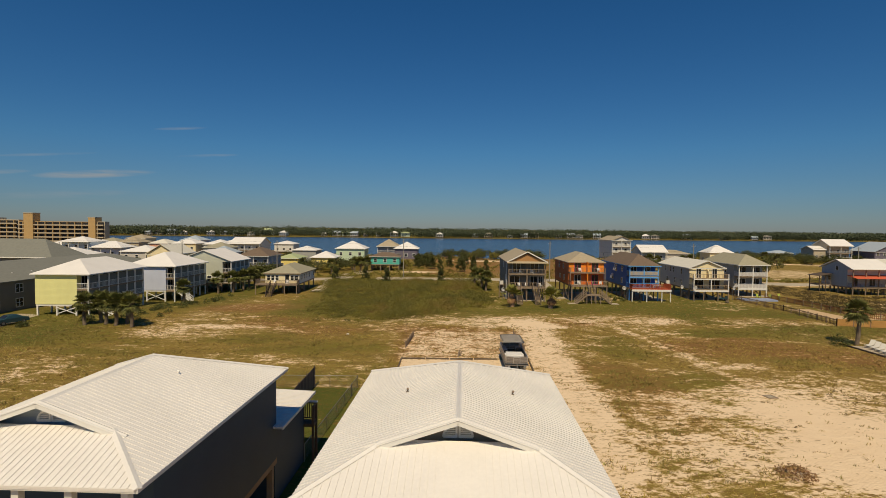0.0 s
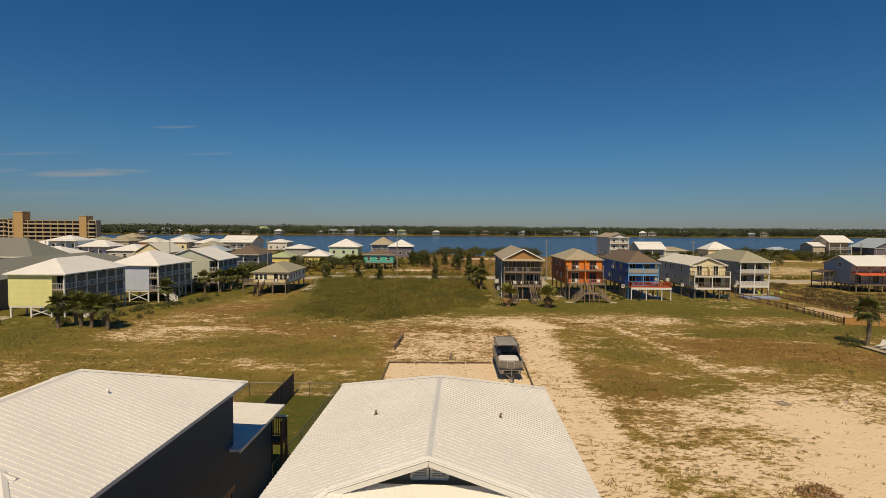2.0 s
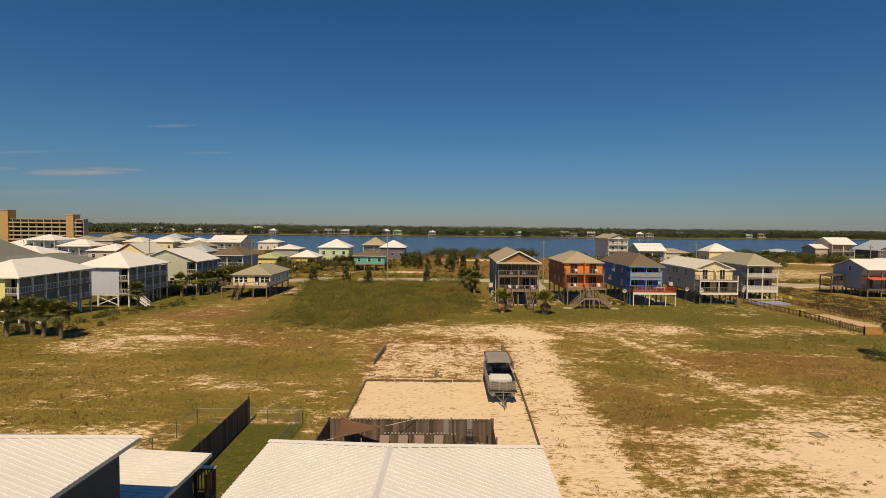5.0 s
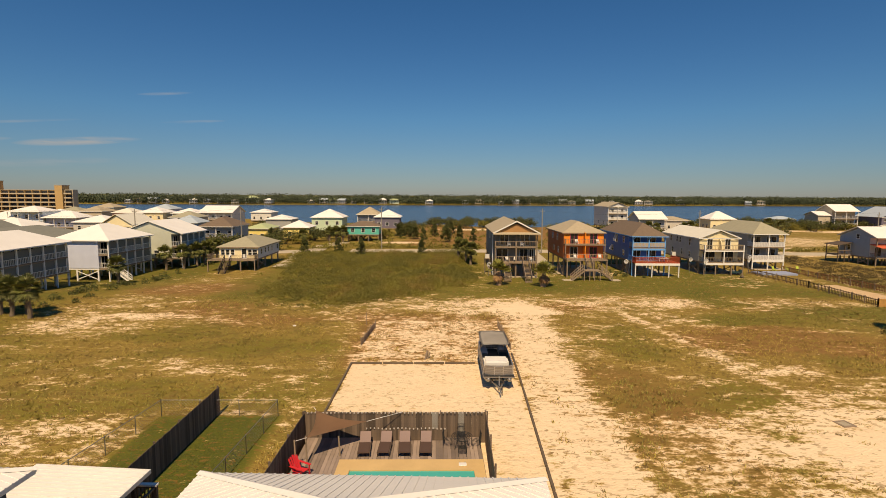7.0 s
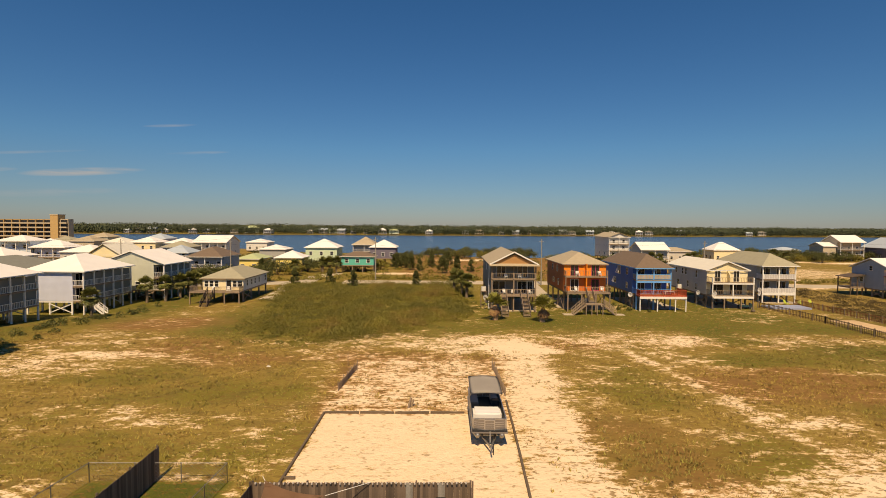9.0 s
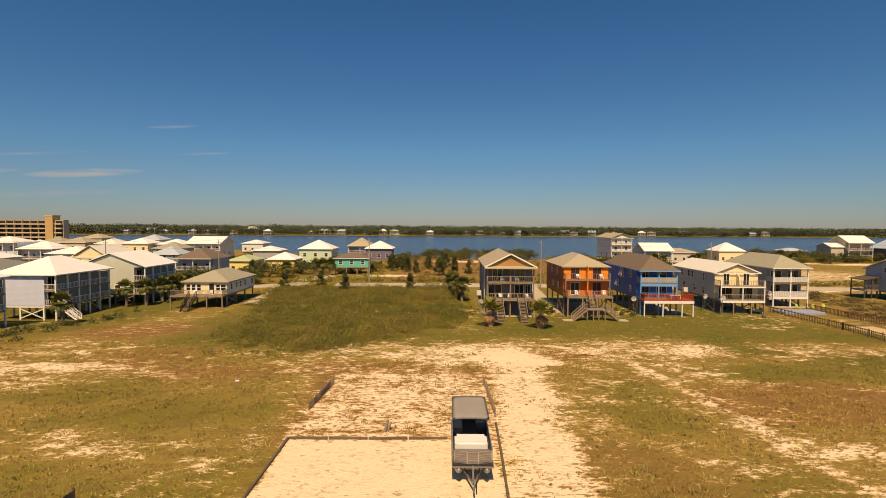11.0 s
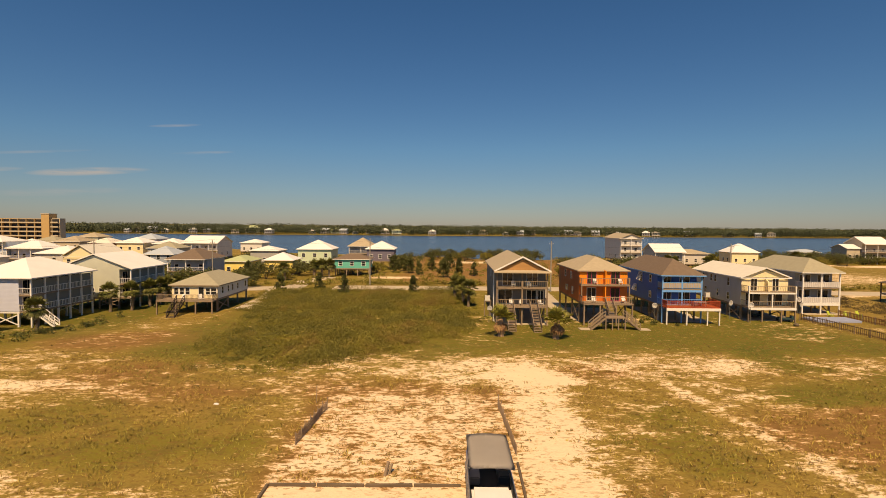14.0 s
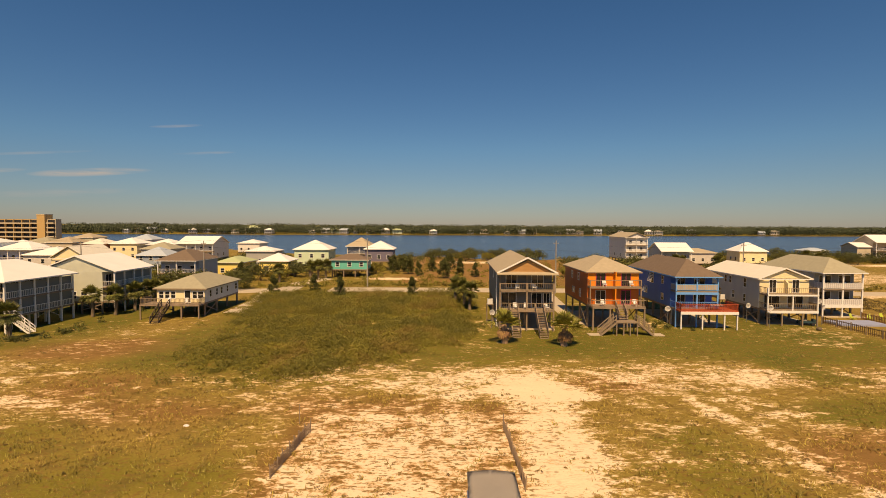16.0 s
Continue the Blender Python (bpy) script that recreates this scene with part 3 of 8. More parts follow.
def greenness(x, y):
    g = 0.30 + 0.5 * (fbm(x, y, 22, 11) - 0.5) + 0.6 * (fbm(x / 1.4, y, 3.4, 13) - 0.5)
    g = g + 0.50 * rect(x, y, 6, 62, 95, 150, 5) * (fbm(x, y, 14, 17) + 0.45)
    g = g + 0.40 * rect(x, y, -110, -44, 98, 150, 5) + 0.3 * rect(x, y, 5, 9, 100, 150, 1)
    g = g + 0.30 * rect(x, y, -36, 8, 84, 152, 6) + 0.4 * in_scrub(x, y)
    g = g + 0.35 * rect(x, y, -120, 60, 140, 240, 10) * (fbm(x, y, 12, 19) + 0.2)
    g = g + 0.10 * rect(x, y, -60, -9, 30, 76, 6) + 0.4 * rect(x, y, -95, -50, 66, 97, 5)
    g = g + 1.1 * patches(x, y, GRASS_PATCHES) + 0.9 * patches(x, y, GRASS_PATCHES_WEST) - 0.4 * patches(x, y, BROWN_PATCHES)
    g = np.where(y > 600, 0.85, g)
    g = np.maximum(g, 0.98 * rect(x, y, -19.3, -11.3, 28, 50.6, 0.3))
    return np.clip(g, 0, 1)


def lawniness(x, y):
    """Mown grass: the fenced lawns, the strip beside the grey house, and the yards before the raised houses."""
    k = rect(x, y, -19.3, -11.3, 28, 50.6, 0.3) * (0.8 + 0.5 * (fbm(x, y, 3, 27) - 0.5))
    k = np.maximum(k, 0.9 * np.clip(1.4 * patches(x, y, GRASS_PATCHES_EAST), 0, 1))
    k = np.maximum(k, 0.35 * rect(x, y, 5.4, 9.6, 98, 150, 1))
    k = np.maximum(k, 0.75 * rect(x, y, 8, 62, 97, 126, 7) * (0.4 + fbm(x, y, 9, 33)))
    k = np.maximum(k, 0.5 * rect(x, y, -34, 6, 91, 152, 5) * (0.4 + fbm(x, y, 6, 35)))
    k = np.maximum(k, 0.7 * rect(x, y, -110, -56, 66, 98, 5) * (0.4 + fbm(x, y, 6, 41)))
    return np.clip(np.maximum(k, 0.75 * rect(x, y, -90, -47, 101, 145, 4) * (0.4 + fbm(x, y, 7, 39))), 0, 1)


def rustiness(x, y):
    r = 0.08 + 0.25 * fbm(x, y, 18, 23) + 0.3 * rect(x, y, -60, 60, 45, 94, 6) * fbm(x, y, 7, 25) + patches(x, y, BROWN_PATCHES)
    r = np.maximum(r, rect(x, y, -12, 60, 166, 285, 8) * (0.35 + fbm(x, y, 18, 29)))
    r = r * (1 - 0.6 * rect(x, y, -60, -9, 30, 76, 6)) + 0.75 * rect(x, y, -9, 10, 61, 79, 4) + 0.3 * rect(x, y, 7, 20, 36, 62, 4)
    r = r * (1 - rect(x, y, -19.3, -11.3, 28, 50.6, 0.3))
    return np.clip(r, 0, 1)


# ---- ground ----
def axis(fine0, fine1, step, lo, hi, grow=1.25):
    a = list(np.arange(fine0, fine1 + 1e-6, step))
    d, v = step, fine1
    while v < hi:
        d *= grow; v = min(v + d, hi); a.append(v)
    d, v, low = step, fine0, []
    while v > lo:
        d *= grow; v = max(v - d, lo); low.append(v)
    return np.array(low[::-1] + a)


gx = axis(-75, 75, 0.6, -3600, 3600)
gy = np.unique(np.concatenate([axis(30, 110, 0.5, -900, 125), np.arange(126, 360, 3.0), np.arange(360, 1000, 12.0), np.linspace(1000, 4200, 20)]))
GX, GY = np.meshgrid(gx, gy)
GZ = gz(GX, GY)
rough_bits = (fbm(GX, GY, 2.2, 41) - 0.5) * 0.16 * (GY < 125) * (GY > 47) * (np.abs(GX) < 95)
GZ = GZ + rough_bits * (1 - rect(GX, GY, -20, 6.5, 0, 62, 1.0)) - 0.02
nx, ny = len(gx), len(gy)
quad = (np.arange(ny - 1)[:, None] * nx + np.arange(nx - 1)[None, :]).ravel()
me = bpy.data.meshes.new("ground")
me.vertices.add(nx * ny)
me.vertices.foreach_set("co", np.stack([GX, GY, GZ], -1).ravel())
faces = np.stack([quad, quad + 1, quad + 1 + nx, quad + nx], -1).ravel()
me.loops.add(len(faces)); me.loops.foreach_set("vertex_index", faces)
me.polygons.add(len(quad)); me.polygons.foreach_set("loop_start", np.arange(len(quad)) * 4)
me.update(); me.validate()
me.polygons.foreach_set("use_smooth", np.ones(len(quad), bool))
for aname, fn in (("sand", sandiness), ("green", greenness), ("rust", rustiness), ("lawn", lawniness)):
    at = me.attributes.new(aname, 'FLOAT', 'POINT')
    at.data.foreach_set("value", fn(GX, GY).ravel())


def ground_material():
    m = bpy.data.materials.new("sandy_ground_with_dry_grass")
    m.use_nodes = True
    n, l = m.node_tree.nodes, m.node_tree.links
    b = n["Principled BSDF"]
    b.inputs["Roughness"].default_value = 0.95
    b.inputs["Specular IOR Level"].default_value = 0.1
    geo = n.new("ShaderNodeNewGeometry")

    def noise_at(size, detail=4, rough=0.6, stretch=1.0):
        t = n.new("ShaderNodeTexNoise")
        if stretch != 1.0:
            mp = n.new("ShaderNodeMapping"); mp.inputs["Scale"].default_value = (1 / stretch, stretch, 1)
            l.new(geo.outputs["Position"], mp.inputs[0])
        t.inputs["Scale"].default_value = 1 / size; t.inputs["Detail"].default_value = detail; t.inputs["Roughness"].default_value = rough
        l.new(mp.outputs[0] if stretch != 1.0 else geo.outputs["Position"], t.inputs["Vector"])
        return t.outputs["Fac"]

    def attr(name):
        a = n.new("ShaderNodeAttribute"); a.attribute_name = name
        return a.outputs["Fac"]

    def math(op, a, c, d=None):
        k = n.new("ShaderNodeMath"); k.operation = op
        for i, v in enumerate((a, c, d)):
            if v is None:
                continue
            if isinstance(v, (int, float)):
                k.inputs[i].default_value = v
            else:
                l.new(v, k.inputs[i])
        return k.outputs[0]

    def step(v, lo, hi):
        k = n.new("ShaderNodeMapRange"); k.interpolation_type = 'SMOOTHSTEP'
        k.inputs["From Min"].default_value, k.inputs["From Max"].default_value = lo, hi
        l.new(v, k.inputs["Value"])
        return k.outputs[0]

    def mix(f, a, c):
        k = n.new("ShaderNodeMix"); k.data_type = 'RGBA'
        l.new(f, k.inputs[0])
        for i, v in ((6, a), (7, c)):
            if isinstance(v, tuple):
                k.inputs[i].default_value = (*v, 1)
            else:
                l.new(v, k.inputs[i])
        return k.outputs[2]

    mid, fine, large = noise_at(1.7, 6, 0.62, 1.35), noise_at(0.16, 3, 0.6, 1.15), noise_at(7, 3)
    clump = noise_at(0.55, 3, 0.55, 1.3)
    patch = math('MULTIPLY_ADD', math('SUBTRACT', mid, 0.5), 1.5, attr("sand"))
    patch = math('MULTIPLY_ADD', math('SUBTRACT', clump, 0.5), 1.15, patch)
    patch = math('MULTIPLY_ADD', math('SUBTRACT', fine, 0.5), 0.6, patch)
    green = step(math('MULTIPLY_ADD', math('SUBTRACT', large, 0.5), 0.8, attr("green")), 0.2, 0.85)
    rust = step(math('MULTIPLY_ADD', math('SUBTRACT', large, 0.5), 0.7, attr("rust")), 0.3, 0.9)
    dry = mix(fine, (0.180, 0.117, 0.022), (0.375, 0.268, 0.078))
    lush = mix(fine, (0.128, 0.107, 0.016), (0.255, 0.204, 0.040))
    turf = mix(green, dry, lush)
    # olive-brown patches, which also paint the shaded sides of grass clumps
    clump_dark = math('MULTIPLY', step(noise_at(2.4, 4, 0.65, 1.3), 0.48, 0.68), 0.6)
    turf = mix(clump_dark, turf, mix(fine, (0.085, 0.058, 0.018), (0.20, 0.135, 0.045)))
    turf = mix(rust, turf, mix(mid, (0.13, 0.068, 0.022), (0.36, 0.20, 0.070)))
    turf = mix(attr("lawn"), turf, mix(fine, (0.050, 0.066, 0.010), (0.125, 0.140, 0.026)))
    straw = mix(rust, mix(fine, (0.36, 0.245, 0.080), (0.60, 0.435, 0.190)), mix(fine, (0.38, 0.215, 0.085), (0.66, 0.42, 0.20)))
    sand = mix(math('MULTIPLY_ADD', fine, 0.5, math('MULTIPLY', mid, 0.5)), (0.70, 0.495, 0.290), (0.94, 0.755, 0.520))
    col = mix(step(patch, 0.27, 0.47), turf, straw)
    col = mix(step(patch, 0.40, 0.66), col, sand)
    # small separate tufts and stems standing on the bare sand
    tuft = step(noise_at(0.42, 3, 0.55, 1.35), 0.555, 0.60)
    thin = math('SUBTRACT', 1.0, step(attr("sand"), 0.58, 0.98))
    col = mix(math('MULTIPLY', math('MULTIPLY', tuft, thin), 0.88), col, mix(fine, (0.12, 0.070, 0.018), (0.29, 0.175, 0.050)))
    spot = math('MULTIPLY', step(noise_at(0.5, 1, 0.5, 1.2), 0.665, 0.74), 0.5)
    col = mix(spot, col, (0.17, 0.105, 0.03))
    l.new(col, b.inputs["Base Color"])
    bp = n.new("ShaderNodeBump"); bp.inputs["Strength"].default_value = 0.6; bp.inputs["Distance"].default_value = 0.2
    h = math('MULTIPLY_ADD', fine, 0.6, math('MULTIPLY', mid, 0.8))
    l.new(h, bp.inputs["Height"]); l.new(bp.outputs[0], b.inputs["Normal"])
    return m


me.materials.append(ground_material())
tagged(new("ground", me), "sandy open ground with dry grass and bare sand patches", "ground", kind="structure")


# ---- bay ----
def water_material():
    m = bpy.data.materials.new("bay_water")
    m.use_nodes = True
    n, l = m.node_tree.nodes, m.node_tree.links
    b = n["Principled BSDF"]
    b.inputs["Roughness"].default_value = 0.22
    b.inputs["IOR"].default_value = 1.33
    b.inputs["Specular IOR Level"].default_value = 0.35
    geo = n.new("ShaderNodeNewGeometry")
    mp = n.new("ShaderNodeMapping"); mp.inputs["Scale"].default_value = (0.012, 0.05, 1)
    t = n.new("ShaderNodeTexNoise"); t.inputs["Scale"].default_value = 1.0; t.inputs["Detail"].default_value = 5
    l.new(geo.outputs["Position"], mp.inputs[0]); l.new(mp.outputs[0], t.inputs["Vector"])
    mx = n.new("ShaderNodeMix"); mx.data_type = 'RGBA'
    mx.inputs[6].default_value, mx.inputs[7].default_value = (0.030, 0.055, 0.100, 1), (0.070, 0.105, 0.155, 1)
    l.new(t.outputs["Fac"], mx.inputs[0]); l.new(mx.outputs[2], b.inputs["Base Color"])
    w = n.new("ShaderNodeTexNoise"); w.inputs["Scale"].default_value = 0.6; w.inputs["Detail"].default_value = 4
    l.new(geo.outputs["Position"], w.inputs["Vector"])
    bp = n.new("ShaderNodeBump"); bp.inputs["Strength"].default_value = 0.9; bp.inputs["Distance"].default_value = 0.5
    l.new(w.outputs["Fac"], bp.inputs["Height"]); l.new(bp.outputs[0], b.inputs["Normal"])
    return m


bm = bmesh.new()
solid(bm, [(-3500, 240, -0.9), (3500, 240, -0.9), (3500, 1000, -0.9), (-3500, 1000, -0.9)], [(0, 1, 2, 3)])
tagged(mesh_ob("water", bm, water_material()), "blue wind-rippled bay water", "water", kind="structure")

# ---- road, drives ----
def strip(name, pts, width, z, material, label, category="road"):
    bm = bmesh.new()
    row = []
    for i, (x, y) in enumerate(pts):
        a, b = Vector(pts[max(i - 1, 0)]), Vector(pts[min(i + 1, len(pts) - 1)])
        d = (b - a).normalized(); s = Vector((-d.y, d.x)) * width / 2
        zz = float(gz(x, y)) + z
        row.append([(x + s.x, y + s.y, zz), (x - s.x, y - s.y, zz), (x - s.x, y - s.y, zz - 0.2), (x + s.x, y + s.y, zz - 0.2)])
    for a, b in zip(row, row[1:]):
        solid(bm, a + b, ((0, 1, 5, 4), (1, 2, 6, 5), (2, 3, 7, 6), (3, 0, 4, 7)))
    return tagged(mesh_ob(name, bm, material), label, category, kind="structure")


strip("road", [(x, 157.5) for x in range(-260, 261, 20)], 7.5, 0.05, M["concrete"], "pale sun-bleached paved road")
strip("driveway", [(23.5, 116), (24, 130), (25.5, 154)], 3.0, 0.055, M["concrete"], "pale concrete driveway beside the houses")
strip("driveway_west", [(-33, 126), (-33.5, 140), (-36, 154)], 5.0, 0.055, M["concrete"], "pale concrete driveway beside the cottage")
strip("driveway_north", [(-34, 161), (-34, 172), (-30, 182)], 5.0, 0.06, M["concrete"], "pale concrete driveway north of the road")
strip("parking_west", [(-71, 74), (-73.5, 86), (-76, 100)], 4.4, 0.055, M["concrete"], "pale paved drive beside the long grey building")


# ---- roofs ----
def roof_solid(bm, pts, faces, t=0.16):
    """A roof skin given by its upper points and faces, thickened downward."""
    n = len(pts)
    vs = [bm.verts.new(p) for p in pts] + [bm.verts.new((p[0], p[1], p[2] - t)) for p in pts]
    edges = {}
    for f in faces:
        bm.faces.new([vs[i] for i in f])
        bm.faces.new([vs[i + n] for i in reversed(f)])
        for a, b in zip(f, f[1:] + f[:1]):
            edges[(a, b)] = True
    for a, b in edges:
        if (b, a) not in edges:
            bm.faces.new((vs[b], vs[a], vs[a + n], vs[b + n]))


def roof_points(kind, x0, x1, y0, y1, e, rise):
    cx, cy = (x0 + x1) / 2, (y0 + y1) / 2
    if kind == "hip":
        h = min(x1 - x0, y1 - y0) / 2
        if y1 - y0 >= x1 - x0:
            r0, r1 = (cx, y0 + h, e + rise), (cx, y1 - h, e + rise)
            return [(x0, y0, e), (x1, y0, e), (x1, y1, e), (x0, y1, e), r0, r1], [[0, 1, 4], [1, 2, 5, 4], [2, 3, 5], [3, 0, 4, 5]]
        r0, r1 = (x0 + h, cy, e + rise), (x1 - h, cy, e + rise)
        return [(x0, y0, e), (x1, y0, e), (x1, y1, e), (x0, y1, e), r0, r1], [[0, 1, 5, 4], [1, 2, 5], [2, 3, 4, 5], [3, 0, 4]]
    if kind == "gy":
        return [(x0, y0, e), (x1, y0, e), (x1, y1, e), (x0, y1, e), (cx, y0, e + rise), (cx, y1, e + rise)], [[1, 2, 5, 4], [3, 0, 4, 5]]
    if kind == "gx":
        return [(x0, y0, e), (x1, y0, e), (x1, y1, e), (x0, y1, e), (x0, cy, e + rise), (x1, cy, e + rise)], [[0, 1, 5, 4], [2, 3, 4, 5]]
    if kind == "shed":
        return [(x0, y0, e), (x1, y0, e), (x1, y1, e + rise), (x0, y1, e + rise)], [[0, 1, 2, 3]]


def make_roof(house, kind, x0, x1, y0, y1, e, rise, material, label=""):
    bm = bmesh.new()
    pts, faces = roof_points(kind, x0, x1, y0, y1, e, rise)
    roof_solid(bm, pts, faces)
    return part("roof", bm, material, house, label)


def window(house, face, u, z, w, h, at, frame_mat=None, pane_mat=None, mull=1, name="window"):
    """A window or glazed door on a wall: face '-y', '+y', '-x' or '+x' at distance at; u along the wall."""
    def put(bm, u0, u1, z0, z1, d0, d1):
        if face == "-y":
            box(bm, u0, u1, at - d1, at - d0, z0, z1)
        elif face == "+y":
            box(bm, u0, u1, at + d0, at + d1, z0, z1)
        elif face == "-x":
            box(bm, at - d1, at - d0, u0, u1, z0, z1)
        else:
            box(bm, at + d0, at + d1, u0, u1, z0, z1)
    t = 0.09
    bm = bmesh.new()
    put(bm, u - w / 2 - t, u + w / 2 + t, z - t, z, 0.0, 0.07)
    put(bm, u - w / 2 - t, u + w / 2 + t, z + h, z + h + t, 0.0, 0.07)
    put(bm, u - w / 2 - t, u - w / 2, z, z + h, 0.0, 0.06)
    put(bm, u + w / 2, u + w / 2 + t, z, z + h, 0.0, 0.06)
    for k in range(1, mull + 1):
        c = u - w / 2 + w * k / (mull + 1)
        put(bm, c - 0.03, c + 0.03, z, z + h, 0.012, 0.05)
    if h < 1.7:
        put(bm, u - w / 2, u + w / 2, z + h / 2 - 0.03, z + h / 2 + 0.03, 0.012, 0.045)
    win = part(name, bm, frame_mat or M["trim"], house)
    bm = bmesh.new()
    put(bm, u - w / 2, u + w / 2, z, z + h, 0.002, 0.012)
    part("pane", bm, pane_mat or M["pane"], win)
    return win


def railing(house, pts, z, material, h=1.0, gap=0.32, name="railing", infill=None):
    bm = bmesh.new()
    for (ax, ay), (bx, by) in zip(pts, pts[1:]):
        beam(bm, (ax, ay, z + h), (bx, by, z + h), 0.09, 0.07)
        beam(bm, (ax, ay, z + 0.12), (bx, by, z + 0.12), 0.06, 0.06)
        L = math.hypot(bx - ax, by - ay)
        k = max(2, int(L / gap))
        for i in range(k + 1):
            t = i / k
            x, y = ax + (bx - ax) * t, ay + (by - ay) * t
            box(bm, x - 0.022, x + 0.022, y - 0.022, y + 0.022, z + 0.1, z + h)
    rail = part(name, bm, material, house)
    if infill:                                # weathered boards or cloth behind the balusters
        bm = bmesh.new()
        for (ax, ay), (bx, by) in zip(pts, pts[1:]):
            beam(bm, (ax, ay, z + 0.54), (bx, by, z + 0.54), 0.02, 0.76)
        part("infill", bm, infill, rail)
    return rail


def stairs(house, x0, x1, ya, za, yb, zb, material, rails=True):
    """A straight flight between (ya, za) at the top and (yb, zb) at the foot, with open treads."""
    n = max(3, int(abs(za - zb) / 0.185))
    bm = bmesh.new()
    for i in range(n):
        t = (i + 0.5) / n
        y, z = ya + (yb - ya) * t, za + (zb - za) * (i + 1) / n
        box(bm, x0, x1, y - 0.15, y + 0.15, z - 0.05, z)
    part("treads", bm, material, house)
    for x in (x0, x1):
        bm = bmesh.new()
        beam(bm, (x, ya, za - 0.12), (x, yb, zb + 0.02), 0.06, 0.26)
        part("stringer", bm, material, house)
    if rails:
        for x in (x0, x1):
            bm = bmesh.new()
            beam(bm, (x, ya, za + 0.95), (x, yb, zb + 0.95), 0.09, 0.09)
            beam(bm, (x, ya, za + 0.5), (x, yb, zb + 0.5), 0.05, 0.09)
            for i in range(0, n + 1, 3):
                t = i / n
                y, z = ya + (yb - ya) * t, za + (zb - za) * t
                box(bm, x - 0.05, x + 0.05, y - 0.05, y + 0.05, z - 0.1, z + 0.98)
            part("stair_rail", bm, material, house)


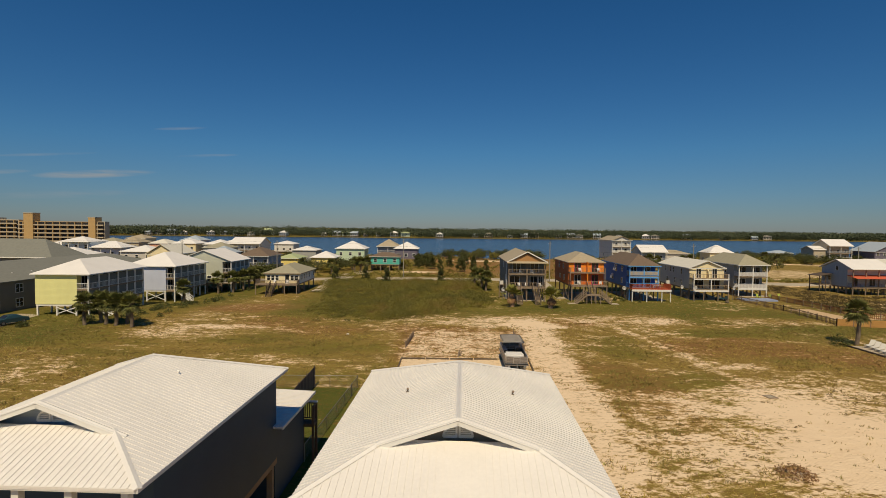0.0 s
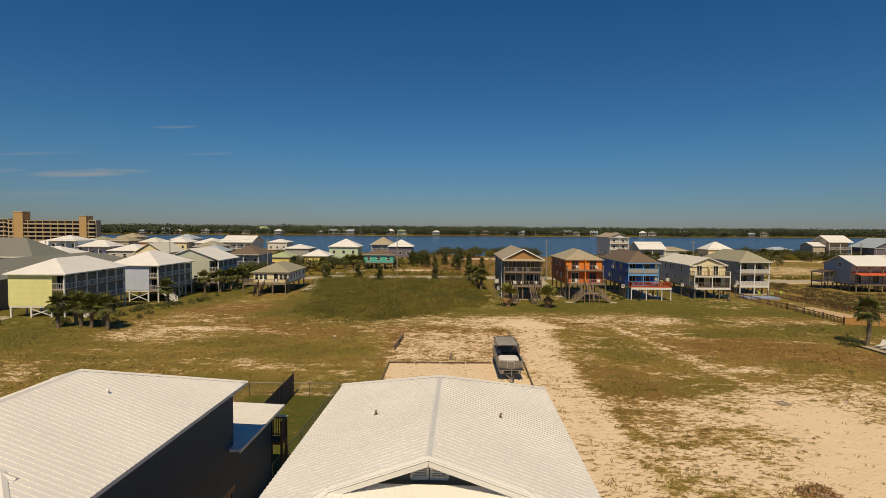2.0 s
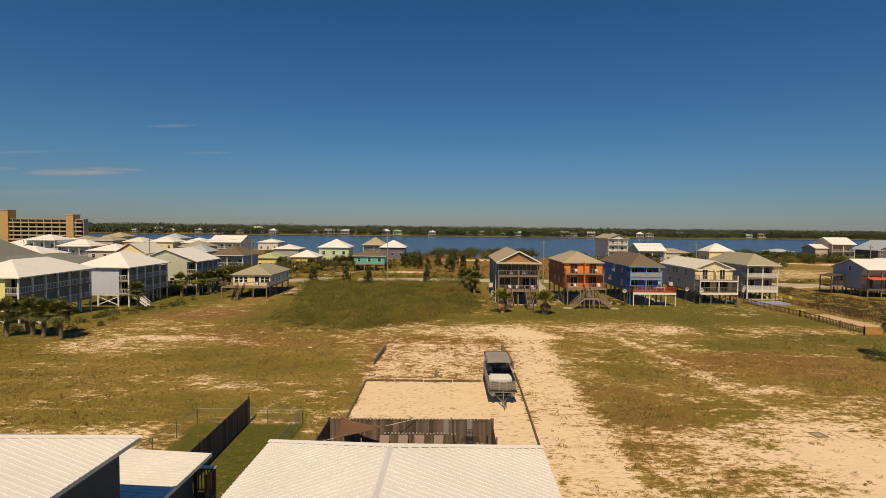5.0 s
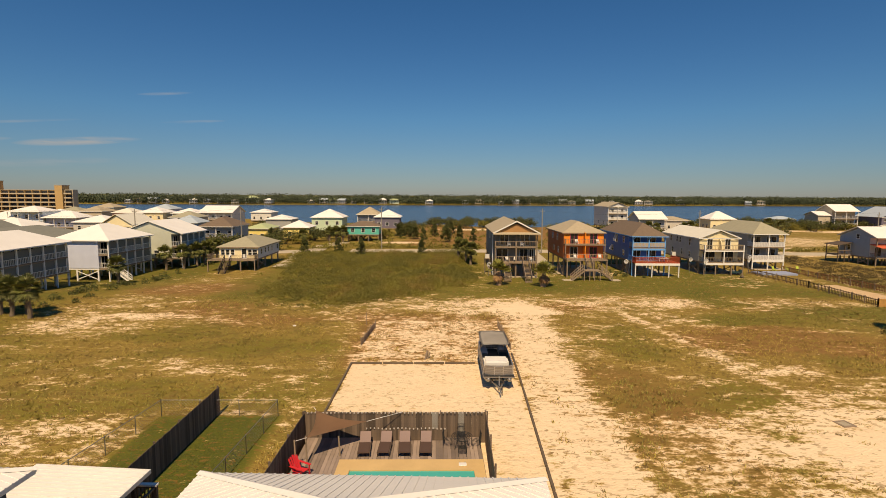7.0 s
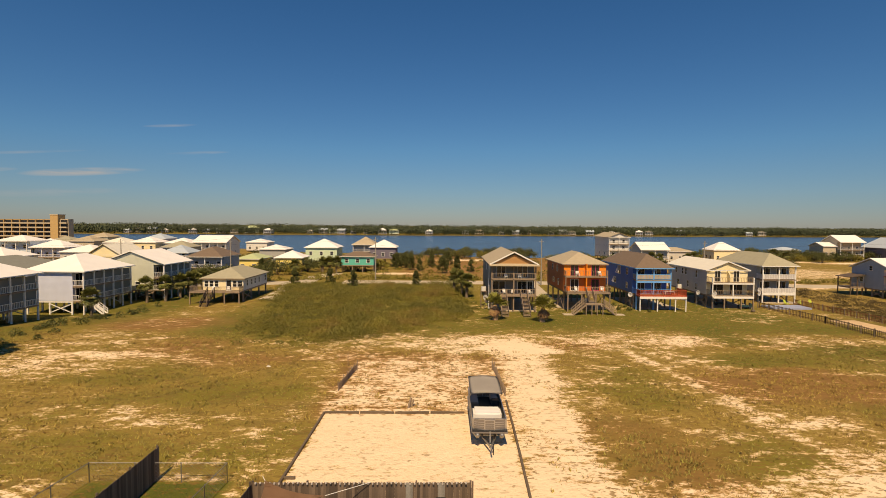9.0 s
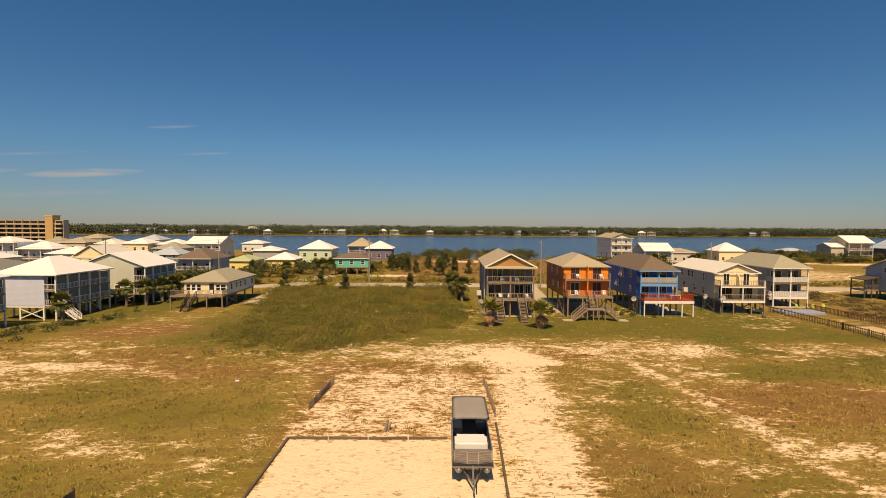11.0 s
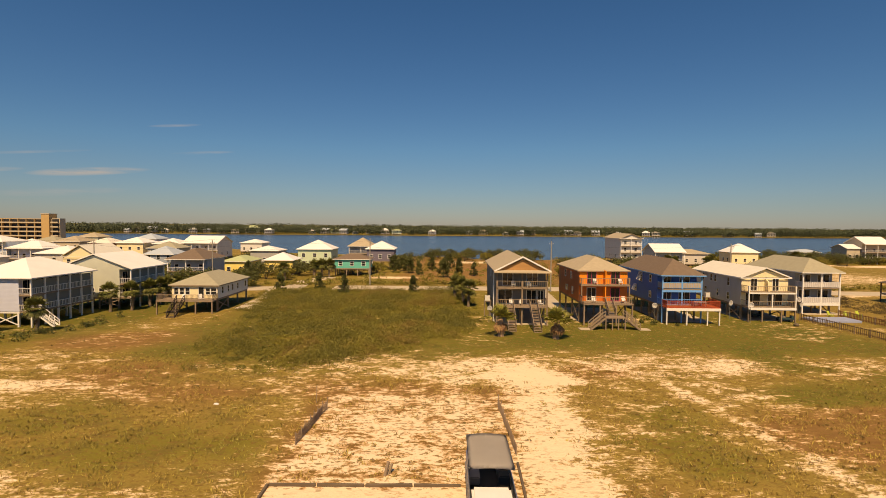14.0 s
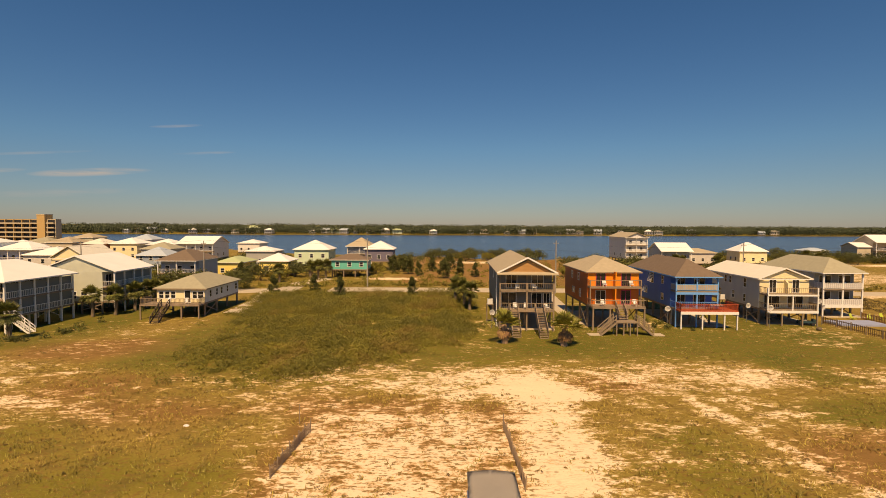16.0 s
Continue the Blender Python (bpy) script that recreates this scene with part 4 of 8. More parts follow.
def stilt_house(label, at, W, D, f1, eave, rise, kind, wall, roof, porch=1.8, levels=(), over=0.45, name="house", category="house", front=None, post=None, rail=None, deck=None,
                stilt=None, posts=4, wins=(), group="", mull=1, gable=None, side_wins=(), low=-0.6, deck_ext=0.0, infill=(None, None)):
    """A house on posts: local x along its front, y into its depth, front at y = 0 where the porch stands."""
    h = thing(name, label, category, at, group)
    post, rail, deck, stilt = post or M["trim"], rail or post or M["trim"], deck or M["wood"], stilt or M["wood"]
    bm = bmesh.new()
    box(bm, 0, W, porch, D, f1, eave)
    if kind == "gy":
        c = W / 2
        g = rise * (W / 2) / (W / 2 + over)
        solid(bm, [(0, porch * 0 + 0.05, eave + 0.003), (W, 0.05, eave + 0.003), (c, 0.05, eave + g), (0, D, eave + 0.003), (W, D, eave + 0.003), (c, D, eave + g)],
              ((0, 1, 2), (5, 4, 3), (0, 3, 4, 1), (1, 4, 5, 2), (3, 0, 2, 5)))
    if kind == "gx":
        c = D / 2
        g = rise * (D / 2) / (D / 2 + over)
        solid(bm, [(0.02, 0, eave + 0.003), (0.02, D, eave + 0.003), (0.02, c, eave + g), (W - 0.02, 0, eave + 0.003), (W - 0.02, D, eave + 0.003), (W - 0.02, c, eave + g)],
              ((2, 1, 0), (3, 4, 5), (0, 1, 4, 3), (1, 2, 5, 4), (2, 0, 3, 5)))
    if kind == "shed":
        solid(bm, [(0, porch, eave), (W, porch, eave), (W, D, eave), (0, D, eave), (0, D, eave + rise), (W, D, eave + rise)], ((0, 1, 5, 4), (3, 2, 1, 0), (2, 3, 4, 5), (0, 4, 3), (1, 2, 5)))
    part("wall", bm, wall, h)
    if front is not None:
        bm = bmesh.new()
        box(bm, 0.05, W - 0.05, porch - 0.05, porch - 0.002, f1 + 0.02, eave - 0.02)
        part("front_wall", bm, front, h)
    make_roof(h, kind, -over, W + over, -over, D + over, eave + 0.16, rise, roof)
    # gutter board round the eaves
    bm = bmesh.new()
    for a, b in (((-over, -over), (W + over, -over)), ((W + over, D + over), (-over, D + over))) if kind == "gx" else (((-over, -over), (W + over, -over)), ((W + over, -over), (W + over, D + over)), ((W + over, D + over), (-over, D + over)), ((-over, D + over), (-over, -over))):
        beam(bm, (*a, eave + 0.06), (*b, eave + 0.06), 0.06, 0.16)
    part("fascia", bm, post, h)
    for i, z in enumerate(levels):
        bm = bmesh.new()
        ext = deck_ext[i] if isinstance(deck_ext, tuple) else deck_ext if i == 0 else 0.0
        box(bm, 0, W, -ext, porch - 0.06 if porch > 0.5 else -0.06, z - 0.22, z)
        part("porch_deck", bm, deck, h)
        railing(h, [(0.05, porch), (0.05, 0.05 - ext), (W - 0.05, 0.05 - ext), (W - 0.05, porch)], z, rail, infill=infill[min(i, 1)])
    if porch > 0.5:
        for i in range(posts):
            x = 0.09 + (W - 0.18) * i / (posts - 1)
            bm = bmesh.new()
            box(bm, x - 0.11, x + 0.11, 0.0, 0.22, low, eave + 0.05)
            part("porch_post", bm, post, h)
    if f1 > 0.6:
        bm = bmesh.new()
        box(bm, 0.05, W - 0.05, porch, D - 0.05, f1 - 0.3, f1 - 0.003)
        part("floor_frame", bm, stilt, h)
        ny_ = max(2, int(D / 3.6))
        nx_ = max(2, int(W / 3.2))
        for i in range(nx_ + 1):
            for j in range(ny_ + 1):
                x, y = 0.2 + (W - 0.4) * i / nx_, porch + 0.25 + (D - porch - 0.5) * j / ny_
                bm = bmesh.new()
                box(bm, x - 0.13, x + 0.13, y - 0.13, y + 0.13, low, f1 - 0.28)
                part("stilt", bm, stilt, h)
        for x in (0.1, W - 0.1):
            y0_, y1_ = porch + 0.25, porch + 0.25 + (D - porch - 0.5) / ny_
            for za, zb in ((0.3, f1 - 0.5), (f1 - 0.5, 0.3)):
                bm = bmesh.new()
                beam(bm, (x + (0.03 if za > zb else -0.03), y0_, za), (x + (0.03 if za > zb else -0.03), y1_, zb), 0.05, 0.15)
                part("cross_brace", bm, stilt, h)
    for u, z, w, hh, *rest in wins:
        window(h, "-y", u, z, w, hh, porch - (0.05 if front is not None else 0), rest[0] if rest else None, mull=mull, name="door" if hh > 1.8 else "window")
    for face, u, z, w, hh in side_wins:
        window(h, face, u, z, w, hh, 0 if face == "-x" else (W if face == "+x" else D), mull=0)
    return h


# ---- the two white-roofed houses under the camera ----
def dutch_house(label, at, wall, gable_wall, L, hip, vents, E_=7.5, P=0.345, pipe="net"):
    """Local x across (0 is the ridge), y along the ridge; the front skirt hip at y=0, back hip at y=14.6."""
    h = thing("house", label, "house", at)
    W = 4.95
    top = E_ + P * W
    gy0 = 2.35                     # rake plane of the front gable
    xr = W - gy0                   # where the hips meet the rakes
    zr = E_ + P * gy0
    ys = gy0 + 0.15                # gable wall
    zs = E_ + P * ys
    yw = gy0 + 0.5                 # the wall stands back under the rakes
    # upper roof with its rear hip
    bm = bmesh.new()
    pts = [(-W, 0, E_), (W, 0, E_), (W, L, E_), (-W, L, E_), (-xr, gy0, zr), (xr, gy0, zr), (0, gy0, top), (0, L - hip, top)]
    roof_solid(bm, pts, [[1, 2, 7, 6, 5], [3, 0, 4, 6, 7], [2, 3, 7]], 0.1)
    roof = part("roof", bm, M["white_metal"], h)
    bm = bmesh.new()
    x_s = W - ys
    roof_solid(bm, [(-W, 0, E_ - 0.006), (W, 0, E_ - 0.006), (x_s, ys, zs - 0.006), (-x_s, ys, zs - 0.006)], [[0, 1, 2, 3]], 0.1)
    skirt = part("skirt_roof", bm, M["white_metal"], h)
    # seams
    sp = 0.23
    n = int((L - hip - gy0) / sp)
    for i in range(int(L / sp)):
        y = 0.12 + i * sp
        if y < gy0:
            xt = W - y
        elif y <= L - hip:
            xt = 0.12
        else:
            xt = (y - (L - hip)) / hip * W
        if W - xt < 0.2:
            continue
        for s in (-1, 1):
            za, zb = E_ + 0.012, E_ + P * (W - xt) + 0.012
            if y > L - hip:
                zb = E_ + P * (W - xt) + 0.012
            bm = bmesh.new(); beam(bm, (s * W, y, za), (s * xt, y, zb), 0.035, 0.018); part("seam", bm, M["white_metal"], roof)
    for i in range(int(2 * W / sp)):
        x = -W + 0.12 + i * sp
        yt = min(ys - 0.03, W - abs(x))
        if yt > 0.15:
            bm = bmesh.new(); beam(bm, (x, 0, E_ + 0.012), (x, yt, E_ + P * yt + 0.012), 0.035, 0.018); part("seam", bm, M["white_metal"], skirt)
        yb = L - hip * (W - abs(x)) / W
        if L - yb > 0.2:
            bm = bmesh.new(); beam(bm, (x, L, E_ + 0.012), (x, yb, E_ + (top - E_) * (L - yb) / hip + 0.012), 0.035, 0.018); part("seam", bm, M["white_metal"], roof)
    # ridge and hip caps
    bm = bmesh.new()
    def cap(a, b, w=0.26):
        a, b = Vector(a), Vector(b)
        d = (b - a).normalized(); s = d.cross(Vector((0, 0, 1))).normalized() * w / 2
        dz = Vector((0, 0, 0.04)); lo = Vector((0, 0, -0.025))
        solid(bm, [a - s + lo, a + dz, a + s + lo, b - s + lo, b + dz, b + s + lo], ((0, 1, 4, 3), (1, 2, 5, 4), (0, 2, 1), (3, 4, 5), (0, 3, 5, 2)))
    cap((0, gy0 - 0.02, top + 0.0), (0, L - hip, top + 0.0), 0.15)
    for s in (-1, 1):
        part("ridge_cap", bm, M["white_metal"], roof); bm = bmesh.new()
        cap((s * W, 0, E_ + 0.02), (s * xr, gy0, zr + 0.02)); part("ridge_cap", bm, M["white_metal"], roof); bm = bmesh.new()
        cap((s * W, L, E_ + 0.02), (0, L - hip, top + 0.02)); part("ridge_cap", bm, M["white_metal"], roof); bm = bmesh.new()
        cap((s * (xr + 0.55), gy0 - 0.1, zr - P * 0.55 + 0.02), (0, gy0 - 0.1, top + 0.02), 0.3)
    part("ridge_cap", bm, M["white_metal"], roof)
    bm = bmesh.new()
    for s in (-1, 1):
        beam(bm, (s * (xr + 0.53), gy0 - 0.2, zr - P * 0.53 - 0.08), (0, gy0 - 0.2, top - 0.08), 0.05, 0.2)
    part("rake_board", bm, M["trim"], h)
    # gable wall and its two quarter-round louvres
    bm = bmesh.new()
    hw = (top - zs) / P
    zb = top - 0.12 - P * (hw + 0.7)
    solid(bm, [(-hw - 0.7, yw, zb), (hw + 0.7, yw, zb), (0, yw, top - 0.12), (-hw - 0.7, yw + 0.15, zb), (hw + 0.7, yw + 0.15, zb), (0, yw + 0.15, top - 0.12)],
          ((0, 1, 2), (5, 4, 3), (0, 3, 4, 1), (1, 4, 5, 2), (2, 5, 3, 0)))
    # the right house gets a wall colour that already holds the rake shade
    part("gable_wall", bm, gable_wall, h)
    for s in (-1, 1):
        bm = bmesh.new()
        arc = [(s * (0.05 + 0.46 * math.cos(a)), 0.40 * math.sin(a)) for a in np.linspace(0, math.pi / 2, 8)]
        for (ax, az), (bx, bz) in zip(arc, arc[1:]):
            beam(bm, (ax, yw - 0.04, zs + 0.02 + az), (bx, yw - 0.04, zs + 0.02 + bz), 0.07, 0.07)
        beam(bm, (s * 0.05, yw - 0.04, zs + 0.02), (s * 0.51, yw - 0.04, zs + 0.02), 0.07, 0.07)
        beam(bm, (s * 0.05, yw - 0.04, zs), (s * 0.05, yw - 0.04, zs + 0.42), 0.07, 0.07)
        lv = part("louvre_vent", bm, M["trim"], h)
        for k in range(6):
            z = 0.05 + k * 0.065
            xe = 0.46 * math.sqrt(max(0, 1 - (z / 0.40) ** 2))
            if xe > 0.08:
                bm = bmesh.new()
                beam(bm, (s * 0.06, yw - 0.03, zs + 0.02 + z), (s * (0.05 + xe), yw - 0.03, zs + 0.02 + z), 0.05, 0.035)
                part("slat", bm, M["trim"], lv)
    # body, lower storeys and plumbing vents
    bm = bmesh.new()
    box(bm, -W + 0.5, W - 0.5, 1.6, L - 0.5, 2.6, E_ - 0.1)
    part("wall", bm, wall, h)
    bm = bmesh.new()
    box(bm, -W + 0.02, W - 0.02, 0.02, L - 0.02, E_ - 0.16, E_ - 0.1)
    part("soffit", bm, M["trim"], h)
    bm = bmesh.new()
    box(bm, -W + 0.5, W - 0.5, -0.2, L - 0.4, 2.3, 2.6)
    part("floor_frame", bm, M["wood"], h)
    for x in (-W + 0.7, -1.5, 1.5, W - 0.7):
        for y in (0.1, 4.5, 9, L - 0.9):
            bm = bmesh.new()
            box(bm, x - 0.15, x + 0.15, y - 0.15, y + 0.15, 0, 2.35)
            part("stilt", bm, M["trim"] if y < 1 else M["wood"], h)
    for x in (-W + 0.55, -2.6, -0.9, 0.9, 2.6, W - 0.55):
        bm = bmesh.new()
        box(bm, x - 0.12, x + 0.12, 0.2, 0.44, 2.6, E_ - 0.1)
        part("porch_post", bm, M["trim"], h)
    railing(h, [(-W + 0.55, 1.5), (-W + 0.55, 0.3), (W - 0.55, 0.3), (W - 0.55, 1.5)], 4.9, M["trim"])
    for x, y in vents:
        bm = bmesh.new()
        z = E_ + P * (W - abs(x))
        tube(bm, [(x, y, z - 0.05), (x, y, z + 0.02), (x, y, z + 0.03), (x, y, z + 0.17)], [0.075, 0.065, 0.03, 0.03], 10)
        tube(bm, [(x, y, z + 0.10), (x + 0.02, y - 0.1, z + 0.17)], [0.045, 0.05], 8)
        part("vent_pipe", bm, M[pipe], h)
    for u, z in ((3.5, 5.4), (7.2, 5.4), (10.8, 5.4), (3.5, 3.1), (7.2, 3.1)):
        if u == 3.5 and z < 4:
            window(h, "+x", u, z, 0.9, 1.3, W - 0.5)
        window(h, "-x", u, z, 0.9, 1.3, -W + 0.5)
    return h


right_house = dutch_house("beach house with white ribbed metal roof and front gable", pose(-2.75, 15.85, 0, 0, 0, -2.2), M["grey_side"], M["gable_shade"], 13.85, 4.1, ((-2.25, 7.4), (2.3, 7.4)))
left_house = dutch_house("navy-sided beach house with white ribbed metal roof", pose(-17.35, 16.6, 0, 0, 0, -2.0), M["navy"], M["bluegrey"], 13.6, 4.6, ((1.75, 8.1),), 7.56, 0.365, "trim")


def rear_wing(house):
    """Lower rear wing of the navy house with its own shed roof and small balcony."""
    bm = bmesh.new()
    box(bm, 0.6, 4.35, 13.12, 18.4, 0.0, 4.42)
    part("rear_wing", bm, M["navy"], house)
    bm = bmesh.new()
    roof_solid(bm, [(0.4, 12.6, 4.72), (4.95, 12.6, 4.56), (4.95, 18.95, 4.56), (0.4, 18.95, 4.72)], [[0, 1, 2, 3]], 0.12)
    r = part("rear_roof", bm, M["white_metal"], house)
    for i in range(26):
        y = 12.8 + i * 0.24
        bm = bmesh.new(); beam(bm, (0.42, y, 4.735), (4.93, y, 4.575), 0.035, 0.018); part("seam", bm, M["white_metal"], r)
    bm = bmesh.new(); box(bm, 4.952, 5.0, 12.6, 18.95, 4.4, 4.57); part("fascia", bm, M["trim"], house)
    bm = bmesh.new()
    box(bm, 4.0, 5.0, 18.45, 19.3, 2.3, 2.5)
    part("balcony_deck", bm, M["dark_wood"], house)
    for x, y in ((4.05, 19.25), (4.95, 19.25), (4.95, 18.5)):
        bm = bmesh.new()
        box(bm, x - 0.07, x + 0.07, y - 0.07, y + 0.07, 0, 3.7)
        part("balcony_post", bm, M["dark_wood"], house)
    railing(house, [(4.05, 19.25), (4.95, 19.25), (4.95, 18.45)], 2.5, M["dark_wood"], gap=0.14, h=1.15)
    bm = bmesh.new()
    box(bm, 3.95, 5.05, 19.15, 19.35, 3.705, 3.77)
    part("rail_cap", bm, M["trim"], house)


rear_wing(left_house)

# ---- row of houses facing the field ----
h1 = stilt_house("slate grey raised house with double porches and tan shingle roof", pose(10.6, 111.4, 0, 0, 0, -1.5) @ Matrix.Diagonal((0.96, 1, 1, 1)), 8.2, 23.0, 3.0, 8.2, 2.2, "gy", M["slate"], M["tan_roof"], porch=2.2,
                 levels=(3.0, 5.85), post=M["wood"], rail=M["wood"], posts=3, over=0.4,
                 wins=((2.0, 6.0, 1.6, 2.05), (6.0, 6.0, 1.7, 2.05), (1.6, 3.15, 2.2, 2.05), (5.9, 3.1, 1.5, 2.1), (7.4, 3.2, 0.8, 2.0)),
                 side_wins=(("-x", 6, 4.0, 0.8, 1.2), ("-x", 12, 6.6, 0.8, 1.2)))
bm = bmesh.new()
solid(bm, [(0.15, -0.02, 8.47), (8.05, -0.02, 8.47), (4.1, -0.02, 10.15), (0.15, 0.048, 8.47), (8.05, 0.048, 8.47), (4.1, 0.048, 10.15)], ((0, 1, 2), (5, 4, 3), (0, 3, 4, 1), (1, 4, 5, 2), (2, 5, 3, 0)))
part("pediment", bm, M["pediment"], h1, "ochre-brown gable siding")
bm = bmesh.new()
roof_solid(bm, [(-0.45, -0.9, 8.27), (8.65, -0.9, 8.27), (8.65, 0.0, 8.57), (-0.45, 0.0, 8.57)], [[0, 1, 2, 3]], 0.12)
part("skirt_roof", bm, M["tan_roof"], h1)
bm = bmesh.new()
for s in (0, 1):
    beam(bm, (-0.4 + s * 9.0, -0.45, 8.4), (4.1, -0.45, 10.6), 0.06, 0.22)
part("rake_board", bm, M["trim"], h1)
stairs(h1, 1.5, 2.7, -0.3, 3.0, -4.6, 0.0, M["wood"])
stairs(h1, 5.3, 6.5, -0.3, 3.0, -5.0, 0.0, M["wood"])
bm = bmesh.new(); box(bm, 0.5, 7.7, -0.35, -0.01, 2.78, 3.0); part("landing", bm, M["wood"], h1)

# side walls take the darker orange that stands for their shade
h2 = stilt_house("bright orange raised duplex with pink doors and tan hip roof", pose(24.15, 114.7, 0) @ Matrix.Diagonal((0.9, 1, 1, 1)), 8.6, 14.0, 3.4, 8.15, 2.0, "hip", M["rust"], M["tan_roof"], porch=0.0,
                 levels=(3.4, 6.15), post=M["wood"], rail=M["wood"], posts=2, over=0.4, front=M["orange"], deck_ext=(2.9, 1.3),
                 wins=((2.2, 6.2, 1.5, 2.0, M["pink"]), (6.4, 6.2, 1.5, 2.0, M["pink"]), (2.2, 3.5, 1.5, 2.0, M["off_white"]), (6.4, 3.5, 1.5, 2.0, M["pink"])),
                 side_wins=(("-x", 5, 6.6, 0.8, 1.1), ("-x", 9, 6.6, 0.8, 1.1), ("-x", 4, 4.1, 0.8, 1.1), ("-x", 8, 4.3, 1.2, 0.8)))
for z in (3.42, 6.17):
    bm = bmesh.new(); box(bm, 4.22, 4.4, -1.25, -0.06, z, z + (2.2 if z > 5 else 2.45)); part("privacy_wall", bm, M["orange"], h2)
# thin sheet in deeper orange: balcony shade painted on the lower front
bm = bmesh.new(); box(bm, 0.06, 8.54, -0.0518, -0.0502, 3.45, 5.9); part("lower_front", bm, mat("under_balcony_orange", (0.66, 0.16, 0.02), 0.6, 0.07, siding=0.2), h2, "lower storey orange siding darkened for the shade under the balcony")
for x in (0.12, 8.48):
    bm = bmesh.new(); box(bm, x - 0.09, x + 0.09, -1.28, -1.1, 3.4, 7.1); part("balcony_post", bm, M["wood"], h2)
for x in (0.15, 2.9, 5.7, 8.45):
    bm = bmesh.new(); box(bm, x - 0.11, x + 0.11, -2.85, -2.63, -0.3, 3.2); part("deck_post", bm, M["wood"], h2)
stairs(h2, 3.7, 4.9, -2.95, 3.4, -4.8, 1.9, M["wood"])
bm = bmesh.new(); box(bm, 2.6, 6.0, -6.3, -4.8, 1.72, 1.9); part("landing", bm, M["wood"], h2)
for x, y in ((2.7, -6.2), (5.9, -6.2), (2.7, -4.9), (5.9, -4.9), (3.8, -6.2), (4.8, -6.2)):
    bm = bmesh.new(); box(bm, x - 0.08, x + 0.08, y - 0.08, y + 0.08, -0.3, 1.75); part("landing_post", bm, M["wood"], h2)
for s in (-1, 1):
    bm = bmesh.new()
    for i in range(10):
        t = (i + 0.5) / 10
        x = 4.3 + s * (1.7 + 2.4 * t)
        box(bm, x - 0.15, x + 0.15, -6.3, -5.0, 1.9 - 1.9 * (i + 1) / 10, 1.94 - 1.9 * (i + 1) / 10 )
    part("treads", bm, M["wood"], h2)
    for y in (-6.35, -4.95):
        bm = bmesh.new()
        beam(bm, (4.3 + s * 1.7, y, 1.75), (4.3 + s * 4.1, y, 0.05), 0.06, 0.28)
        beam(bm, (4.3 + s * 1.7, y, 2.85), (4.3 + s * 4.1, y, 0.95), 0.08, 0.1)
        beam(bm, (4.3 + s * 1.7, y, 2.4), (4.3 + s * 4.1, y, 0.5), 0.06, 0.1)
        for t in (0, 0.33, 0.66, 1):
            box(bm, 4.3 + s * (1.7 + 2.4 * t) - 0.05, 4.3 + s * (1.7 + 2.4 * t) + 0.05, y - 0.05, y + 0.05, 1.7 - 1.7 * t, 2.85 - 1.9 * t)
        part("stair_rail", bm, M["wood"], h2)
    bm = bmesh.new(); box(bm, 4.3 + s * 4.9 - 0.9, 4.3 + s * 4.9 + 0.9, -6.4, -4.9, -0.1, 0.06); part("landing_pad", bm, M["concrete"], h2)

h3 = stilt_house("deep blue raised house with sky-blue porches and red deck", pose(37.6, 114.9, -0.15, 0, 0, -1) @ Matrix.Diagonal((0.85, 1, 1, 1)), 7.5, 20.0, 2.9, 7.65, 2.4, "hip", M["blue"], M["brown_roof"], porch=2.0,
                 levels=(2.9, 5.6), post=M["skyblue"], rail=M["skyblue"], posts=3, over=0.45, infill=(None, M["infill_tan"]),
                 wins=((1.8, 5.7, 1.4, 1.9), (5.2, 5.7, 1.8, 1.9), (1.8, 3.0, 1.6, 2.0), (5.2, 3.0, 2.0, 2.0)),
                 side_wins=(("-x", 5, 6.2, 0.9, 1.1), ("-x", 9.5, 5.9, 1.4, 1.6), ("-x", 5, 3.6, 0.9, 1.0), ("-x", 12, 3.9, 1.1, 1.1)))
bm = bmesh.new(); box(bm, 0.0, 9.9, -1.9, -0.005, 2.65, 2.88); box(bm, 7.55, 9.9, 0.0, 2.0, 2.65, 2.88); part("front_deck", bm, M["red_wood"], h3, "red-stained deck")
bm = bmesh.new(); box(bm, -0.03, 9.93, -1.96, -1.905, 2.35, 2.78); part("deck_fascia", bm, M["trim"], h3)
railing(h3, [(0.05, 0), (0.05, -1.85), (9.85, -1.85), (9.85, 1.9)], 2.88, M["red_wood"], gap=0.14, name="deck_rail")
for x in (0.1, 3.8, 7.6, 9.8):
    bm = bmesh.new(); box(bm, x - 0.1, x + 0.1, -1.85, -1.65, -0.4, 2.66); part("deck_post", bm, M["trim"], h3)
bm = bmesh.new(); box(bm, 0.0, 7.5, -0.02, 0.0, 5.05, 5.4); part("porch_band", bm, M["skyblue"], h3)
for s, x in enumerate((0.2, 3.75, 7.3)):
    bm = bmesh.new()
    for d in (-1, 1):
        if 0 <= x + d * 0.8 <= 7.5:
            beam(bm, (x, 0.1, 7.2), (x + d * 0.75, 0.1, 7.75), 0.1, 0.12)
    part("porch_bracket", bm, M["skyblue"], h3)

